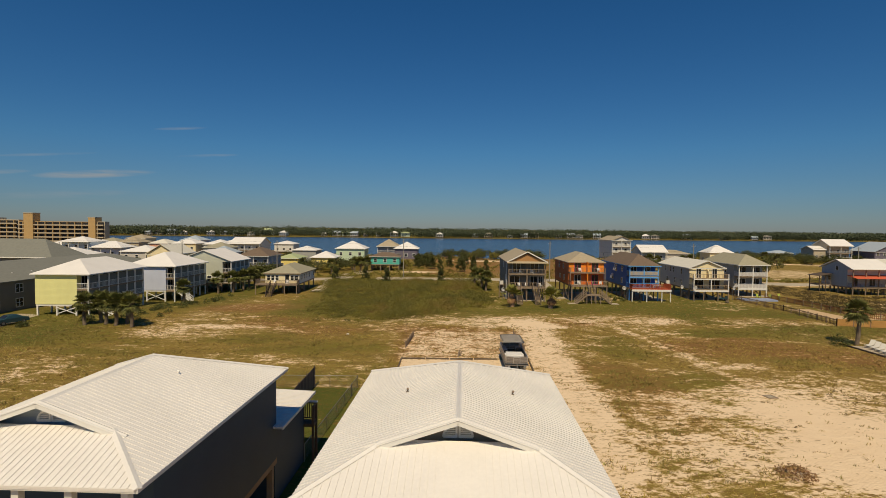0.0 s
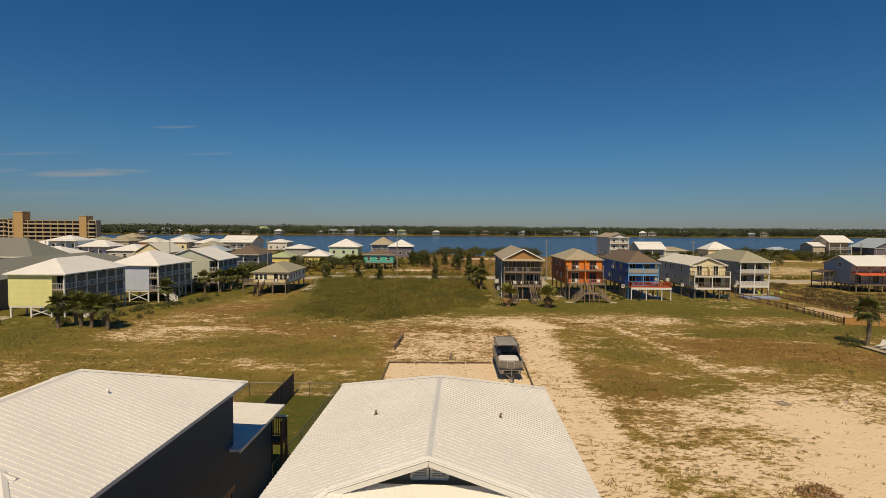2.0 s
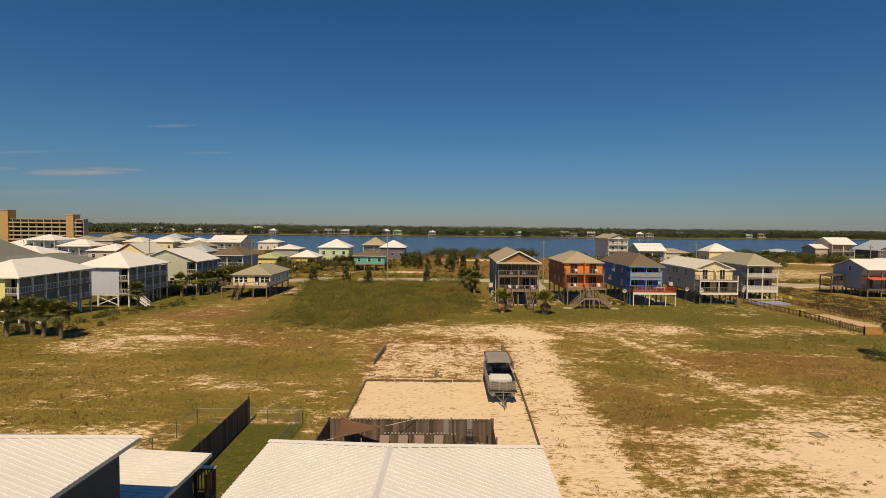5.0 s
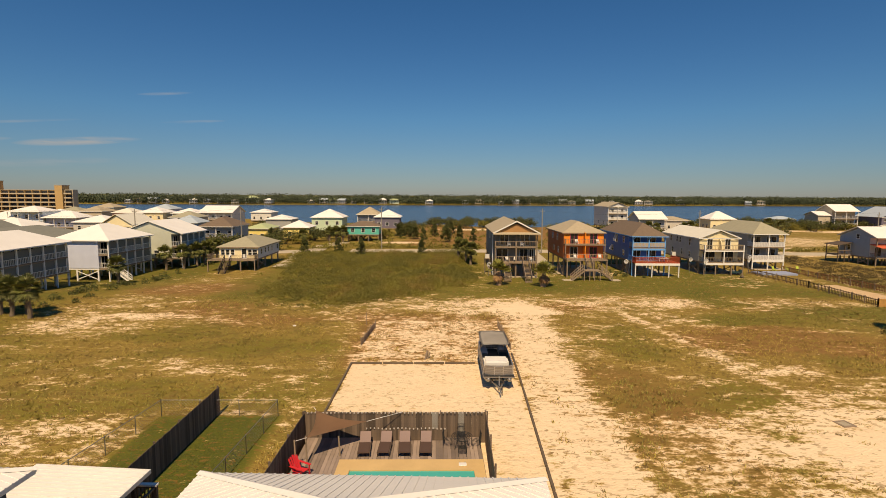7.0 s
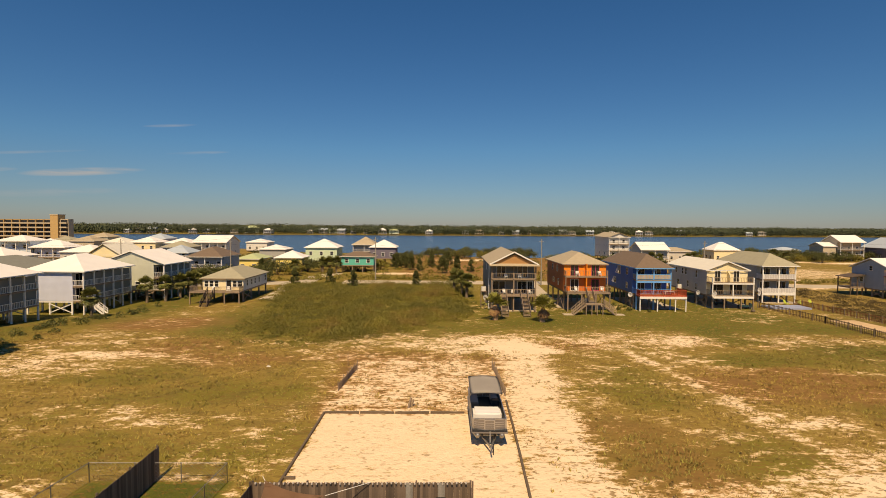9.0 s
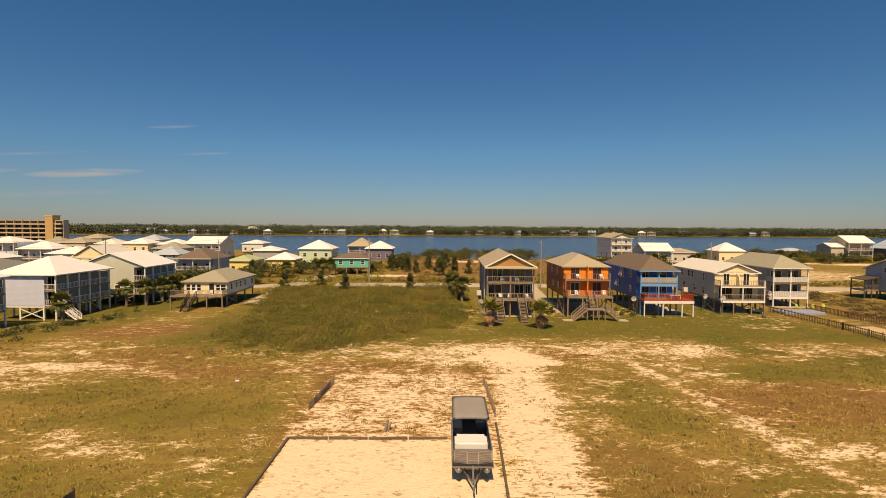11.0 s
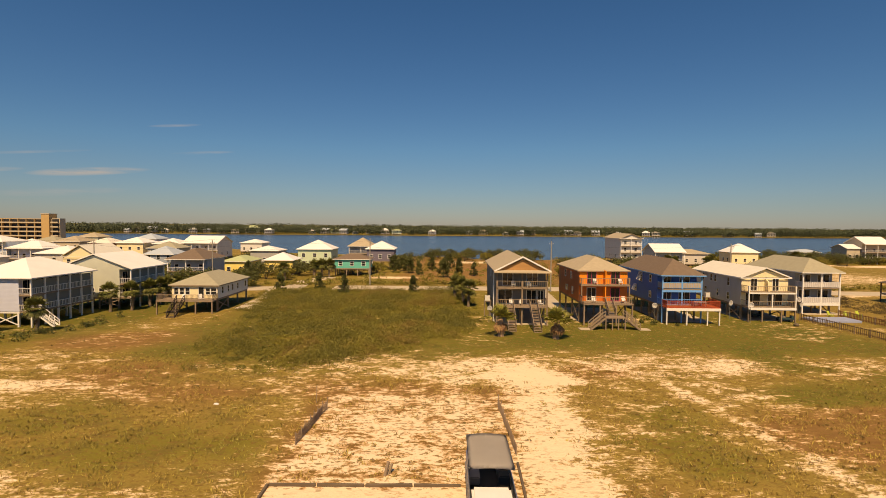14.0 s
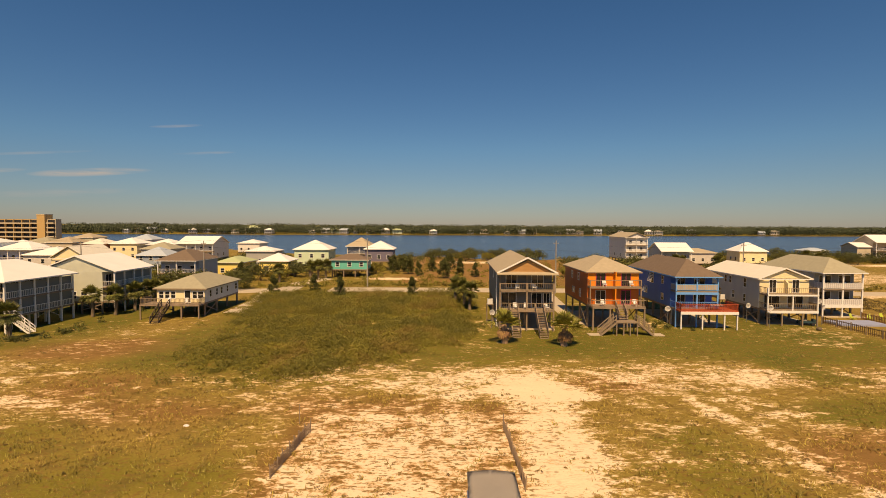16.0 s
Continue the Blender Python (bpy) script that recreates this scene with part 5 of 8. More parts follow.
h4 = stilt_house("cream and grey raised house with decks and pale roof", pose(52.6, 118.9, -0.2, 0, 0, -1) @ Matrix.Diagonal((0.9, 1, 1, 1)), 8.7, 17.0, 2.5, 7.05, 1.7, "gy", M["grey_side"], M["pale_roof"], porch=0.0,
                 levels=(2.5, 4.95), post=M["trim"], rail=M["wood"], posts=4, over=0.4, front=M["cream"], deck_ext=(2.3, 2.3),
                 wins=((2.3, 5.0, 1.1, 2.05), (6.3, 5.0, 1.1, 2.05), (2.2, 2.6, 2.6, 2.0), (6.3, 2.6, 2.6, 2.0)),
                 side_wins=(("-x", 4, 5.4, 0.7, 1.4), ("-x", 8.5, 5.6, 0.7, 1.2), ("-x", 10, 5.6, 0.7, 1.2), ("-x", 13, 5.6, 0.7, 1.2), ("-x", 4, 3.0, 0.7, 1.2), ("-x", 12, 3.2, 0.9, 1.1), ("-x", 7.5, 3.2, 0.7, 1.2)))
bm = bmesh.new()
solid(bm, [(0.1, -0.02, 7.22), (8.6, -0.02, 7.22), (4.35, -0.02, 8.6), (0.1, 0.045, 7.22), (8.6, 0.045, 7.22), (4.35, 0.045, 8.6)], ((0, 1, 2), (5, 4, 3), (0, 3, 4, 1), (1, 4, 5, 2), (2, 5, 3, 0)))
part("pediment", bm, M["cream"], h4)
bm = bmesh.new()
for s_ in (0, 1):
    beam(bm, (-0.4 + s_ * 9.5, -0.43, 7.15), (4.35, -0.43, 8.85), 0.05, 0.2)
part("rake_board", bm, M["trim"], h4)
bm = bmesh.new(); solid(bm, [(4.25, -1.3, 4.97), (4.45, -1.3, 4.97), (4.45, -0.06, 4.97), (4.25, -0.06, 4.97), (4.25, -1.0, 6.6), (4.45, -1.0, 6.6), (4.45, -0.06, 7.1), (4.25, -0.06, 7.1)], BOXF); part("privacy_wall", bm, M["cream"], h4)
bm = bmesh.new(); box(bm, 0.0, 8.7, -2.36, -2.305, 2.05, 2.45); part("deck_fascia", bm, M["trim"], h4)
bm = bmesh.new(); box(bm, 0.0, 8.7, -2.36, -2.305, 4.7, 4.95); part("deck_fascia", bm, M["trim"], h4)
for x in (0.1, 2.6, 6.1, 8.6):
    bm = bmesh.new(); box(bm, x - 0.1, x + 0.1, -2.3, -2.1, -0.4, 2.3); part("deck_post", bm, M["wood"], h4)
for x in (0.1, 4.35, 8.6):
    bm = bmesh.new(); box(bm, x - 0.1, x + 0.1, -2.3, -2.1, 2.5, 6.0 if x != 4.35 else 4.75); part("balcony_post", bm, M["trim"], h4)

h5 = stilt_house("pale grey raised house with white double porches and hip roof", pose(67.5, 125.3, -0.5, 0, 0, -1), 6.8, 17.5, 2.3, 7.75, 2.4, "hip", M["grey_wall"], M["olive_roof"], porch=2.2,
                 levels=(2.3, 5.1), post=M["trim"], rail=M["trim"], posts=3, over=0.45, infill=(M["infill_grey"], M["infill_grey"]),
                 wins=((1.8, 5.2, 2.0, 2.0), (5.2, 5.2, 2.0, 2.0), (1.8, 2.4, 2.0, 2.0), (5.2, 2.4, 1.8, 2.0)), side_wins=(("-x", 6, 5.6, 0.8, 1.2), ("-x", 12, 5.6, 0.8, 1.2)))
bm = bmesh.new(); box(bm, -0.03, 6.83, -0.04, 0.0, 1.85, 2.35); part("porch_band", bm, M["trim"], h5)

# ---- beige cottage and the western row, porches facing the field ----
g = stilt_house("cream raised cottage with olive hip roof and front deck", pose(-45.55, 123.9, -0.45), 8.1, 14.2, 2.4, 4.65, 1.9, "hip", M["off_white"], M["olive_roof"], porch=0.0,
                post=M["wood"], rail=M["wood"], over=0.45, front=M["cream"],
                wins=((0.8, 3.15, 0.7, 1.1), (1.8, 3.15, 0.7, 1.1), (2.8, 3.15, 0.7, 1.1), (5.2, 2.45, 0.9, 1.95), (6.4, 3.15, 0.7, 1.1), (7.4, 3.15, 0.9, 1.1)), mull=0,
                side_wins=(("+x", 2.0, 3.15, 0.7, 1.1), ("+x", 4.5, 3.15, 0.7, 1.1), ("+x", 6.5, 3.15, 0.7, 1.1), ("+x", 9.0, 3.15, 0.7, 1.1), ("+x", 13, 3.15, 0.9, 1.1)))
bm = bmesh.new(); box(bm, -1.6, 8.2, -2.4, -0.06, 2.13, 2.36); box(bm, -1.6, -0.01, -0.058, 1.2, 2.13, 2.36); part("front_deck", bm, M["wood"], g)
railing(g, [(-1.55, 1.1), (-1.55, -2.35), (1.9, -2.35)], 2.36, M["wood"], name="deck_rail", gap=0.2)
railing(g, [(3.5, -2.35), (8.1, -2.35), (8.1, -0.1)], 2.36, M["wood"], name="deck_rail", gap=0.2)
stairs(g, 2.05, 3.35, -2.4, 2.36, -5.9, 0.0, M["dark_wood"])
for x in (-1.5, 1.8, 5.2, 8.05):
    bm = bmesh.new(); box(bm, x - 0.1, x + 0.1, -2.35, -2.15, -0.4, 2.14); part("deck_post", bm, M["wood"], g)

sage = stilt_house("sage gabled three-storey house with white double porches", pose(-55.6, 128.8, -0.6, 0, 0, 90), 11.6, 13.6, 1.9, 7.15, 2.75, "gx", M["sage"], M["white_metal"], porch=2.2,
                   levels=(1.9, 4.5), posts=5, over=0.4, wins=tuple((u, z, 1.6, 2.0) for u in (1.7, 4.4, 7.2, 9.9) for z in (2.0, 4.6)),
                   side_wins=(("-x", 7.5, 2.4, 1.2, 1.2), ("-x", 5.5, 2.4, 1.0, 1.2)))
lav = stilt_house("lavender house with white double porches and cream hip roof", pose(-60.6, 111.5, -0.9, 0, 0, 88), 13.4, 10.5, 2.4, 7.5, 2.7, "hip", M["lavender"], M["white_metal"], porch=2.0, stilt=M["trim"], 
                  levels=(2.4, 5.0), posts=6, over=0.5, wins=tuple((u, z, 1.7, 2.0) for u in (1.6, 4.1, 6.7, 9.3, 11.8) for z in (2.5, 5.1)))
lem = stilt_house("lemon yellow house with white double porches and white roof", pose(-63.2, 88.4, 0, 0, 0, 91), 16.6, 9.0, 1.9, 6.95, 2.3, "hip", M["lemon"], M["white_metal"], porch=2.0, stilt=M["trim"], 
                  levels=(1.9, 4.5), posts=7, over=0.5, wins=tuple((u, z, 1.7, 2.0) for u in (2, 4.9, 7.8, 10.7, 13.6) for z in (2.0, 4.6)))

def porch_screens(house, W, n, levels, top):
    """Dark insect screens between the porch posts, set behind the railings."""
    for z0, z1 in zip(levels, levels[1:] + (top,)):
        for i in range(n - 1):
            x0, x1 = 0.09 + (W - 0.18) * i / (n - 1) + 0.12, 0.09 + (W - 0.18) * (i + 1) / (n - 1) - 0.12
            bm = bmesh.new(); box(bm, x0, x1, 0.24, 0.26, z0 + 0.05, z1 - 0.26); part("porch_screen", bm, M["porch_mesh"], house)


porch_screens(sage, 11.6, 5, (1.9, 4.5), 7.15)
porch_screens(lav, 13.4, 6, (2.4, 5.0), 7.5)
porch_screens(lem, 16.6, 7, (1.9, 4.5), 6.95)
for hs, w in ((lem, 1.9), (lav, 2.4)):      # white stairs at the near end
    stairs(hs, 0.3, 1.4, -0.05, w, -3.2, 0.0, M["trim"])


def simple_house(label, x0, x1, y, eave, D, wall, roof, kind="hip", rise=2.0, f1=2.2, levels=(), porch=0.0, post=None, wins=None, group="neighbourhood houses", over=0.5, rot=0.0, name="house"):
    W = x1 - x0
    z0 = float(gz((x0 + x1) / 2, y))
    if wins is None:
        n = max(2, int(W / 3))
        wins = []
        z = f1 + 0.8
        while z + 1.2 < eave:
            wins += [(W * (i + 0.5) / n, z, 1.0, 1.2) for i in range(n)]
            z += 2.7
    side = [("+x", D * 0.3, f1 + 0.9, 0.9, 1.2), ("+x", D * 0.65, f1 + 0.9, 0.9, 1.2), ("-x", D * 0.3, f1 + 0.9, 0.9, 1.2), ("-x", D * 0.65, f1 + 0.9, 0.9, 1.2)]
    return stilt_house(label, pose(x0, y, z0, 0, 0, rot), W, D, f1, eave, rise, kind, wall, roof, porch=porch, levels=levels, over=over, post=post or M["trim"], posts=max(2, int(W / 2.8)),
                       wins=wins, side_wins=side, group=group, mull=0, name=name)


# ---- houses beyond the road and round the bay ----
simple_house("yellow cottage with white hip roof", -51.5, -43.0, 190, 4.6, 9, M["yellow"], M["white_metal"], rise=2.2, f1=1.2)
simple_house("teal raised cottage with brown roof", -29.2, -19.0, 185, 4.9, 7, M["teal"], M["brown_roof"], rise=1.4, f1=2.3)
simple_house("purple-grey raised house with white hip roof", -22.6, -13.6, 205, 7.0, 9, M["purple"], M["white_metal"], rise=2.6, f1=3.2)
simple_house("grey raised house with tan hip roof", -31.5, -22.8, 222, 7.2, 10, M["bluegrey"], M["tan_roof"], rise=3.0, f1=2.8, porch=1.6, levels=(4.6,))
simple_house("mint green house with white hip roof", -46.0, -34.8, 207, 7.0, 11, M["mint"], M["white_metal"], rise=3.0, f1=1.0)
simple_house("low grey house with white hip roof", -69.3, -59.0, 227, 5.6, 10, M["grey_wall"], M["white_metal"], rise=1.7, f1=1.0)
simple_house("yellow house with pale green roof", -63.4, -56.0, 188, 4.6, 12, M["yellow"], M["green_roof"], rise=1.5, f1=1.0)
simple_house("grey two-storey house with brown hip roof and white porch", -69.0, -59.5, 167, 6.6, 13, M["bluegrey"], M["brown_roof"], rise=2.6, f1=0.6, porch=1.8, levels=(3.6,))
simple_house("low house with pale blue-grey hip roof", -96, -86.5, 204, 5.5, 10, M["bluegrey"], M["blue_roof"], rise=2.6, f1=0.6)
simple_house("low house with olive hip roof", -110, -99, 231, 6.0, 11, M["grey_wall"], M["olive_roof"], rise=2.4, f1=0.8)
simple_house("long white-roofed house with grey gable end", -107, -92.5, 252, 7.0, 16, M["off_white"], M["white_metal"], "gx", 3.0, f1=1.0, porch=1.5, levels=(4.0,))
simple_house("cream house with white hip roof", -119.5, -108.5, 252, 6.6, 12, M["off_white"], M["white_metal"], rise=2.2, f1=0.8)
simple_house("pale blue-grey two-storey house with white hip roof", -154.8, -143.4, 205, 9.2, 11, M["bluegrey_pale"], M["white_metal"], rise=2.0, f1=0.6, porch=1.6, levels=(4.8,))
simple_house("salmon house with white hip roof", -143, -134.3, 247, 7.0, 11, M["salmon"], M["pale_roof"], rise=2.0, f1=0.8)
simple_house("cream house with pale hip roof", -133, -122, 249, 7.0, 12, M["cream"], M["white_metal"], rise=2.3, f1=0.8)
simple_house("pale yellow gabled house with cream roof", -107.5, -97.5, 183, 6.0, 14, M["cream"], M["pale_roof"], "gy", 3.4, f1=0.6)
simple_house("low cream house with wide pale roof", -96, -85, 176, 4.2, 10, M["off_white"], M["pale_roof"], rise=1.6, f1=0.5)
simple_house("grey house with white hip roof", -121, -109.5, 190, 6.4, 12, M["grey_side"], M["white_metal"], rise=2.2, f1=0.6)
simple_house("beige house with tan hip roof", -165, -154, 257, 7.0, 12, M["hotel"], M["tan_roof"], rise=2.3, f1=0.8)
simple_house("low house with tan hip roof", -180, -167, 262, 6.5, 12, M["grey_side"], M["olive_roof"], rise=2.3, f1=0.8)
simple_house("blue and white two-storey house with white hip roof", -163, -152.5, 231, 6.6, 10, M["bluegrey"], M["white_metal"], rise=2.4, f1=0.5, porch=1.8, levels=(3.6,))
simple_house("white two-storey house with white hip roof", -143, -131, 206, 7.0, 10, M["lavender"], M["white_metal"], rise=2.4, f1=0.5, porch=1.8, levels=(3.6,))
simple_house("house with white hip roof", -166, -152, 205, 6.5, 11, M["grey_side"], M["white_metal"], rise=2.4, f1=0.5)
simple_house("far house with tan hip roof", -195, -183.5, 314, 7.0, 12, M["sage"], M["tan_roof"], rise=2.3, f1=0.8)
simple_house("pale blue far house with grey hip roof", -150, -139, 290, 7.0, 12, M["lavender"], M["blue_roof"], rise=2.6, f1=0.8)
simple_house("far house with white hip roof beside the bay", -128, -113, 296, 6.0, 12, M["off_white"], M["white_metal"], rise=2.0, f1=0.8)
simple_house("far house with white gable roof", -101, -90, 300, 5.0, 12, M["off_white"], M["white_metal"], rise=1.8, f1=0.8)
simple_house("off-white house with white roof", -132, -119, 166, 6.2, 12, M["off_white"], M["white_metal"], rise=2.4, f1=0.6)
simple_house("grey house with tan roof", -150, -137, 175, 6.2, 12, M["grey_side"], M["tan_roof"], rise=2.4, f1=0.6)
simple_house("tall narrow beige house with three tiers of balconies", 73.6, 82.0, 238, 10.6, 20, M["off_white"], M["tan_roof"], "gy", 1.9, f1=2.2, levels=(2.4, 5.1, 7.8), porch=1.0, post=M["trim"])
simple_house("blue-grey house with white gable roof and balcony", 82.5, 93.5, 226, 6.0, 12, M["bluegrey"], M["white_metal"], "gx", 3.0, f1=2.6, porch=1.8, levels=(2.6,))
simple_house("low house with tan roof among trees", 95.5, 110, 240, 4.8, 10, M["grey_side"], M["tan_roof"], rise=1.6, f1=0.8)
simple_house("cream house with pale grey hip roof", 119.6, 130.4, 241, 5.4, 9.5, M["cream"], M["white_metal"], rise=3.4, f1=1.0)
simple_house("small open pavilion with pale hip roof", 171.9, 182.5, 278, 3.8, 8, M["grey_side"], M["blue_roof"], rise=1.3, f1=0.4)
simple_house("large yellow two-storey house with white metal roofs", 186, 197, 256, 8.6, 12, M["hotel"], M["white_metal"], "gx", 3.2, f1=2.0, porch=2.0, levels=(2.2, 5.2))
simple_house("single-storey wing with white metal roof", 179.5, 185.4, 258, 6.6, 9, M["hotel"], M["white_metal"], "gx", 1.8, f1=2.0)
simple_house("brown gabled house with grey roof", 203, 222, 250, 6.2, 15, M["purple"], M["blue_roof"], "gy", 4.6, f1=1.0)
simple_house("dark blue house with pale roof", 131, 143, 160, 5.6, 14, M["navy"], M["pale_roof"], "gx", 1.8, f1=1.2)

blue_east = stilt_house("blue-grey raised house with white metal roof and coral awning", pose(100.6, 132.6, -0.5, 0, 0, 0), 10.0, 11.0, 1.9, 6.4, 2.3, "gx", M["bluegrey"], M["white_metal"], porch=2.0,
                        levels=(1.9,), post=M["wood"], rail=M["wood"], posts=4, front=M["off_white"], wins=((2.0, 2.1, 1.5, 2.0), (6.5, 2.1, 1.5, 2.0)), side_wins=(("-x", 5.5, 6.0, 0.9, 1.0), ("-x", 8, 3.2, 0.9, 1.1)))
bm = bmesh.new()
roof_solid(bm, [(-0.2, -1.6, 4.35), (11.5, -1.6, 4.35), (11.5, 1.9, 5.0), (-0.2, 1.9, 5.0)], [[0, 1, 2, 3]], 0.08)
part("awning", bm, M["awning"], blue_east, "coral-red porch awning")
bm = bmesh.new(); box(bm, -3.4, -0.1, 7, 11, 1.7, 1.9); part("side_deck", bm, M["wood"], blue_east)
bm = bmesh.new(); roof_solid(bm, [(-3.7, 6.7, 4.3), (-0.05, 6.7, 4.9), (-0.05, 11.3, 4.9), (-3.7, 11.3, 4.3)], [[0, 1, 2, 3]], 0.1); part("deck_roof", bm, M["dark_wood"], blue_east)
railing(blue_east, [(-0.1, 7.05), (-3.35, 7.05), (-3.35, 10.9)], 1.9, M["wood"])
for x, y in ((-3.3, 7.1), (-3.3, 10.9), (-1.7, 7.1)):
    bm = bmesh.new(); box(bm, x - 0.09, x + 0.09, y - 0.09, y + 0.09, -0.3, 4.3); part("deck_post", bm, M["dark_wood"], blue_east)

# ---- long grey buildings to the west ----
def grey_block(label, x0, x1, y0, y1, eave, rise, kind="gx"):
    b = thing("apartment_building", label, "building", pose(0, 0, 0))
    bm = bmesh.new()
    box(bm, x0, x1, y0, y1, -0.2, eave)
    c = (y0 + y1) / 2
    if kind == "gx": solid(bm, [(x0, y0, eave + .003), (x0, y1, eave + .003), (x0, c, eave + rise * 0.95), (x1, y0, eave + .003), (x1, y1, eave + .003), (x1, c, eave + rise * 0.95)], ((2, 1, 0), (3, 4, 5), (0, 1, 4, 3), (1, 2, 5, 4), (2, 0, 3, 5)))
    part("wall", bm, M["slate"], b)
    make_roof(b, kind, x0 - 0.5, x1 + 0.5, y0 - 0.5, y1 + 0.5, eave + 0.16, rise, M["grey_roof"])
    bm = bmesh.new(); box(bm, x0 - 0.5, x1 + 0.5, y0 - 0.56, y0 - 0.505, eave - 0.1, eave + 0.15); part("fascia", bm, M["trim"], b)
    x = x1 - 1.6
    while x > x0 + 1 and x > -118:
        for z in (0.8, 3.2):
            if z + 1.3 < eave:
                window(b, "-y", x, z, 1.5, 1.25, y0)
        x -= 3.4
    return b


gb = grey_block("long grey two-storey building with shingle roof", -97.4, -79.6, 66, 141, 5.2, 2.9, "hip")
for y in (96, 100.5):
    bm = bmesh.new(); tube(bm, [(-82.5, y, 5.6), (-82.5, y, 6.5)], [0.12, 0.12], 8); part("roof_vent", bm, M["trim"], gb)
for y in range(69, 140, 5):
    for z in (0.6, 3.2):
        window(gb, "+x", y, z, 1.5, 1.45, -79.6)
grey_block("larger grey hipped building with shingle roof", -160, -101, 130, 142, 7.0, 4.4, "hip")


# ---- hotel ----
def hotel():
    b = thing("hotel", "tan six-storey hotel with rows of shaded balconies", "hotel", pose(0, 0, 0))
    y0 = 368
    blocks = ((-350, -326, 19.5, "hotel"), (-326, -304, 18.0, "hotel"), (-304, -253.6, 17.0, "sign"), (-248.4, -243.0, 17.2, "hotel"))
    for x0, x1, top, m in blocks:
        bm = bmesh.new(); box(bm, x0, x1, y0, y0 + (5 if x0 > -256 else 16), 0, top); part("wall", bm, M[m], b)
        n = int(round(top / 2.85))
        for k in range(1, n):
            z = top * k / n
            # near-black sheet on the solid wall, standing for shade inside the balconies
            bm = bmesh.new(); box(bm, x0 + 0.5, x1 - 0.5, y0 - 0.05, y0 - 0.002, z + 0.15, z + 2.4); part("balcony_shade", bm, M["dark"], b)
            bm = bmesh.new(); box(bm, x0 + 0.3, x1 - 0.3, y0 - 1.5, y0 - 0.052, z - 0.1, z + 0.1); box(bm, x0 + 0.3, x1 - 0.3, y0 - 1.5, y0 - 1.4, z + 0.102, z + 0.7); part("balcony", bm, M["hotel"], b)
            x = x0 + 4
            while x < x1 - 2:
                bm = bmesh.new(); box(bm, x - 0.2, x + 0.2, y0 - 1.45, y0 - 0.055, z + 0.11, z + 2.6); part("partition", bm, M["sign"], b)
                x += 5.2
    for x0, x1, top in ((-253.5, -248.5, 19.8), (-299, -292.5, 22.5), (-331, -325, 21.0)):
        bm = bmesh.new(); box(bm, x0, x1, y0 - 2, y0 + 5, 0, top); part("stair_tower", bm, M["sign"], b)
        bm = bmesh.new(); box(bm, x0 - 0.2, x1 + 0.2, y0 - 2.2, y0 + 5.2, top + 0.003, top + 0.5); part("parapet", bm, M["hotel"], b)


hotel()


# ---- pool yard behind the near house ----
def board_fence(label, pts, h, z=0.0, material=None, w=0.145, cap=False, name="fence"):
    """A close-boarded fence along pts: each board a piece of its own, on two rails with posts."""
    material = material or M["fence_wood"]
    f = thing(name, label, "fence", pose(0, 0, 0))
    bm = bmesh.new(); k = w / 2 + 0.0012
    solid(bm, [(-k, -0.011, 0), (k, -0.011, 0), (k, 0.011, 0), (-k, 0.011, 0), (-k, -0.011, h - 0.04), (k, -0.011, h - 0.04), (k, 0.011, h - 0.04), (-k, 0.011, h - 0.04),
               (-k * 0.5, -0.011, h), (k * 0.5, -0.011, h), (k * 0.5, 0.011, h), (-k * 0.5, 0.011, h)],
          ((0, 3, 2, 1), (0, 1, 5, 4), (1, 2, 6, 5), (2, 3, 7, 6), (3, 0, 4, 7), (4, 5, 9, 8), (6, 7, 11, 10), (5, 6, 10, 9), (7, 4, 8, 11), (8, 9, 10, 11)))
    data = bpy.data.meshes.new("board"); bm.to_mesh(data); bm.free(); data.materials.append(material)
    rnd = random.Random(7)
    for (ax, ay), (bx, by) in zip(pts, pts[1:]):
        L = math.hypot(bx - ax, by - ay); n = int(L / w); ang = math.degrees(math.atan2(by - ay, bx - ax))
        for i in range(n):
            t = (i + 0.5) / n
            ob = new("board", data)
            ob.parent = f
            ob.matrix_basis = pose(ax + (bx - ax) * t, ay + (by - ay) * t, z + rnd.uniform(-0.012, 0.012), rnd.uniform(-0.25, 0.25), rnd.uniform(-0.15, 0.15), ang)
        s = Vector((-(by - ay), bx - ax)).normalized() * 0.05
        for zz in (0.35, h - 0.35):
            bm = bmesh.new(); beam(bm, (ax + s.x, ay + s.y, z + zz), (bx + s.x, by + s.y, z + zz), 0.05, 0.09); part("rail", bm, material, f)
        m = max(1, int(L / 2.4))
        for i in range(m + 1):
            t = i / m
            x, y = ax + (bx - ax) * t + s.x * 2, ay + (by - ay) * t + s.y * 2
            bm = bmesh.new(); box(bm, x - 0.045, x + 0.045, y - 0.045, y + 0.045, z, z + h + 0.04); part("post", bm, M["trim"] if cap else material, f)
    return f


board_fence("tall dark weathered wooden privacy fence round the pool deck", [(-8.75, 37.6), (-8.5, 46.7), (2.75, 46.75), (2.45, 37.2)], 2.0)
board_fence("low weathered wooden screen inside the pool fence", [(-4.6, 46.2), (0.3, 46.2)], 0.75, 0.42)
board_fence("long dark weathered wooden fence between two lawns", [(-15.65, 34.6), (-15.65, 51.2)], 1.95)

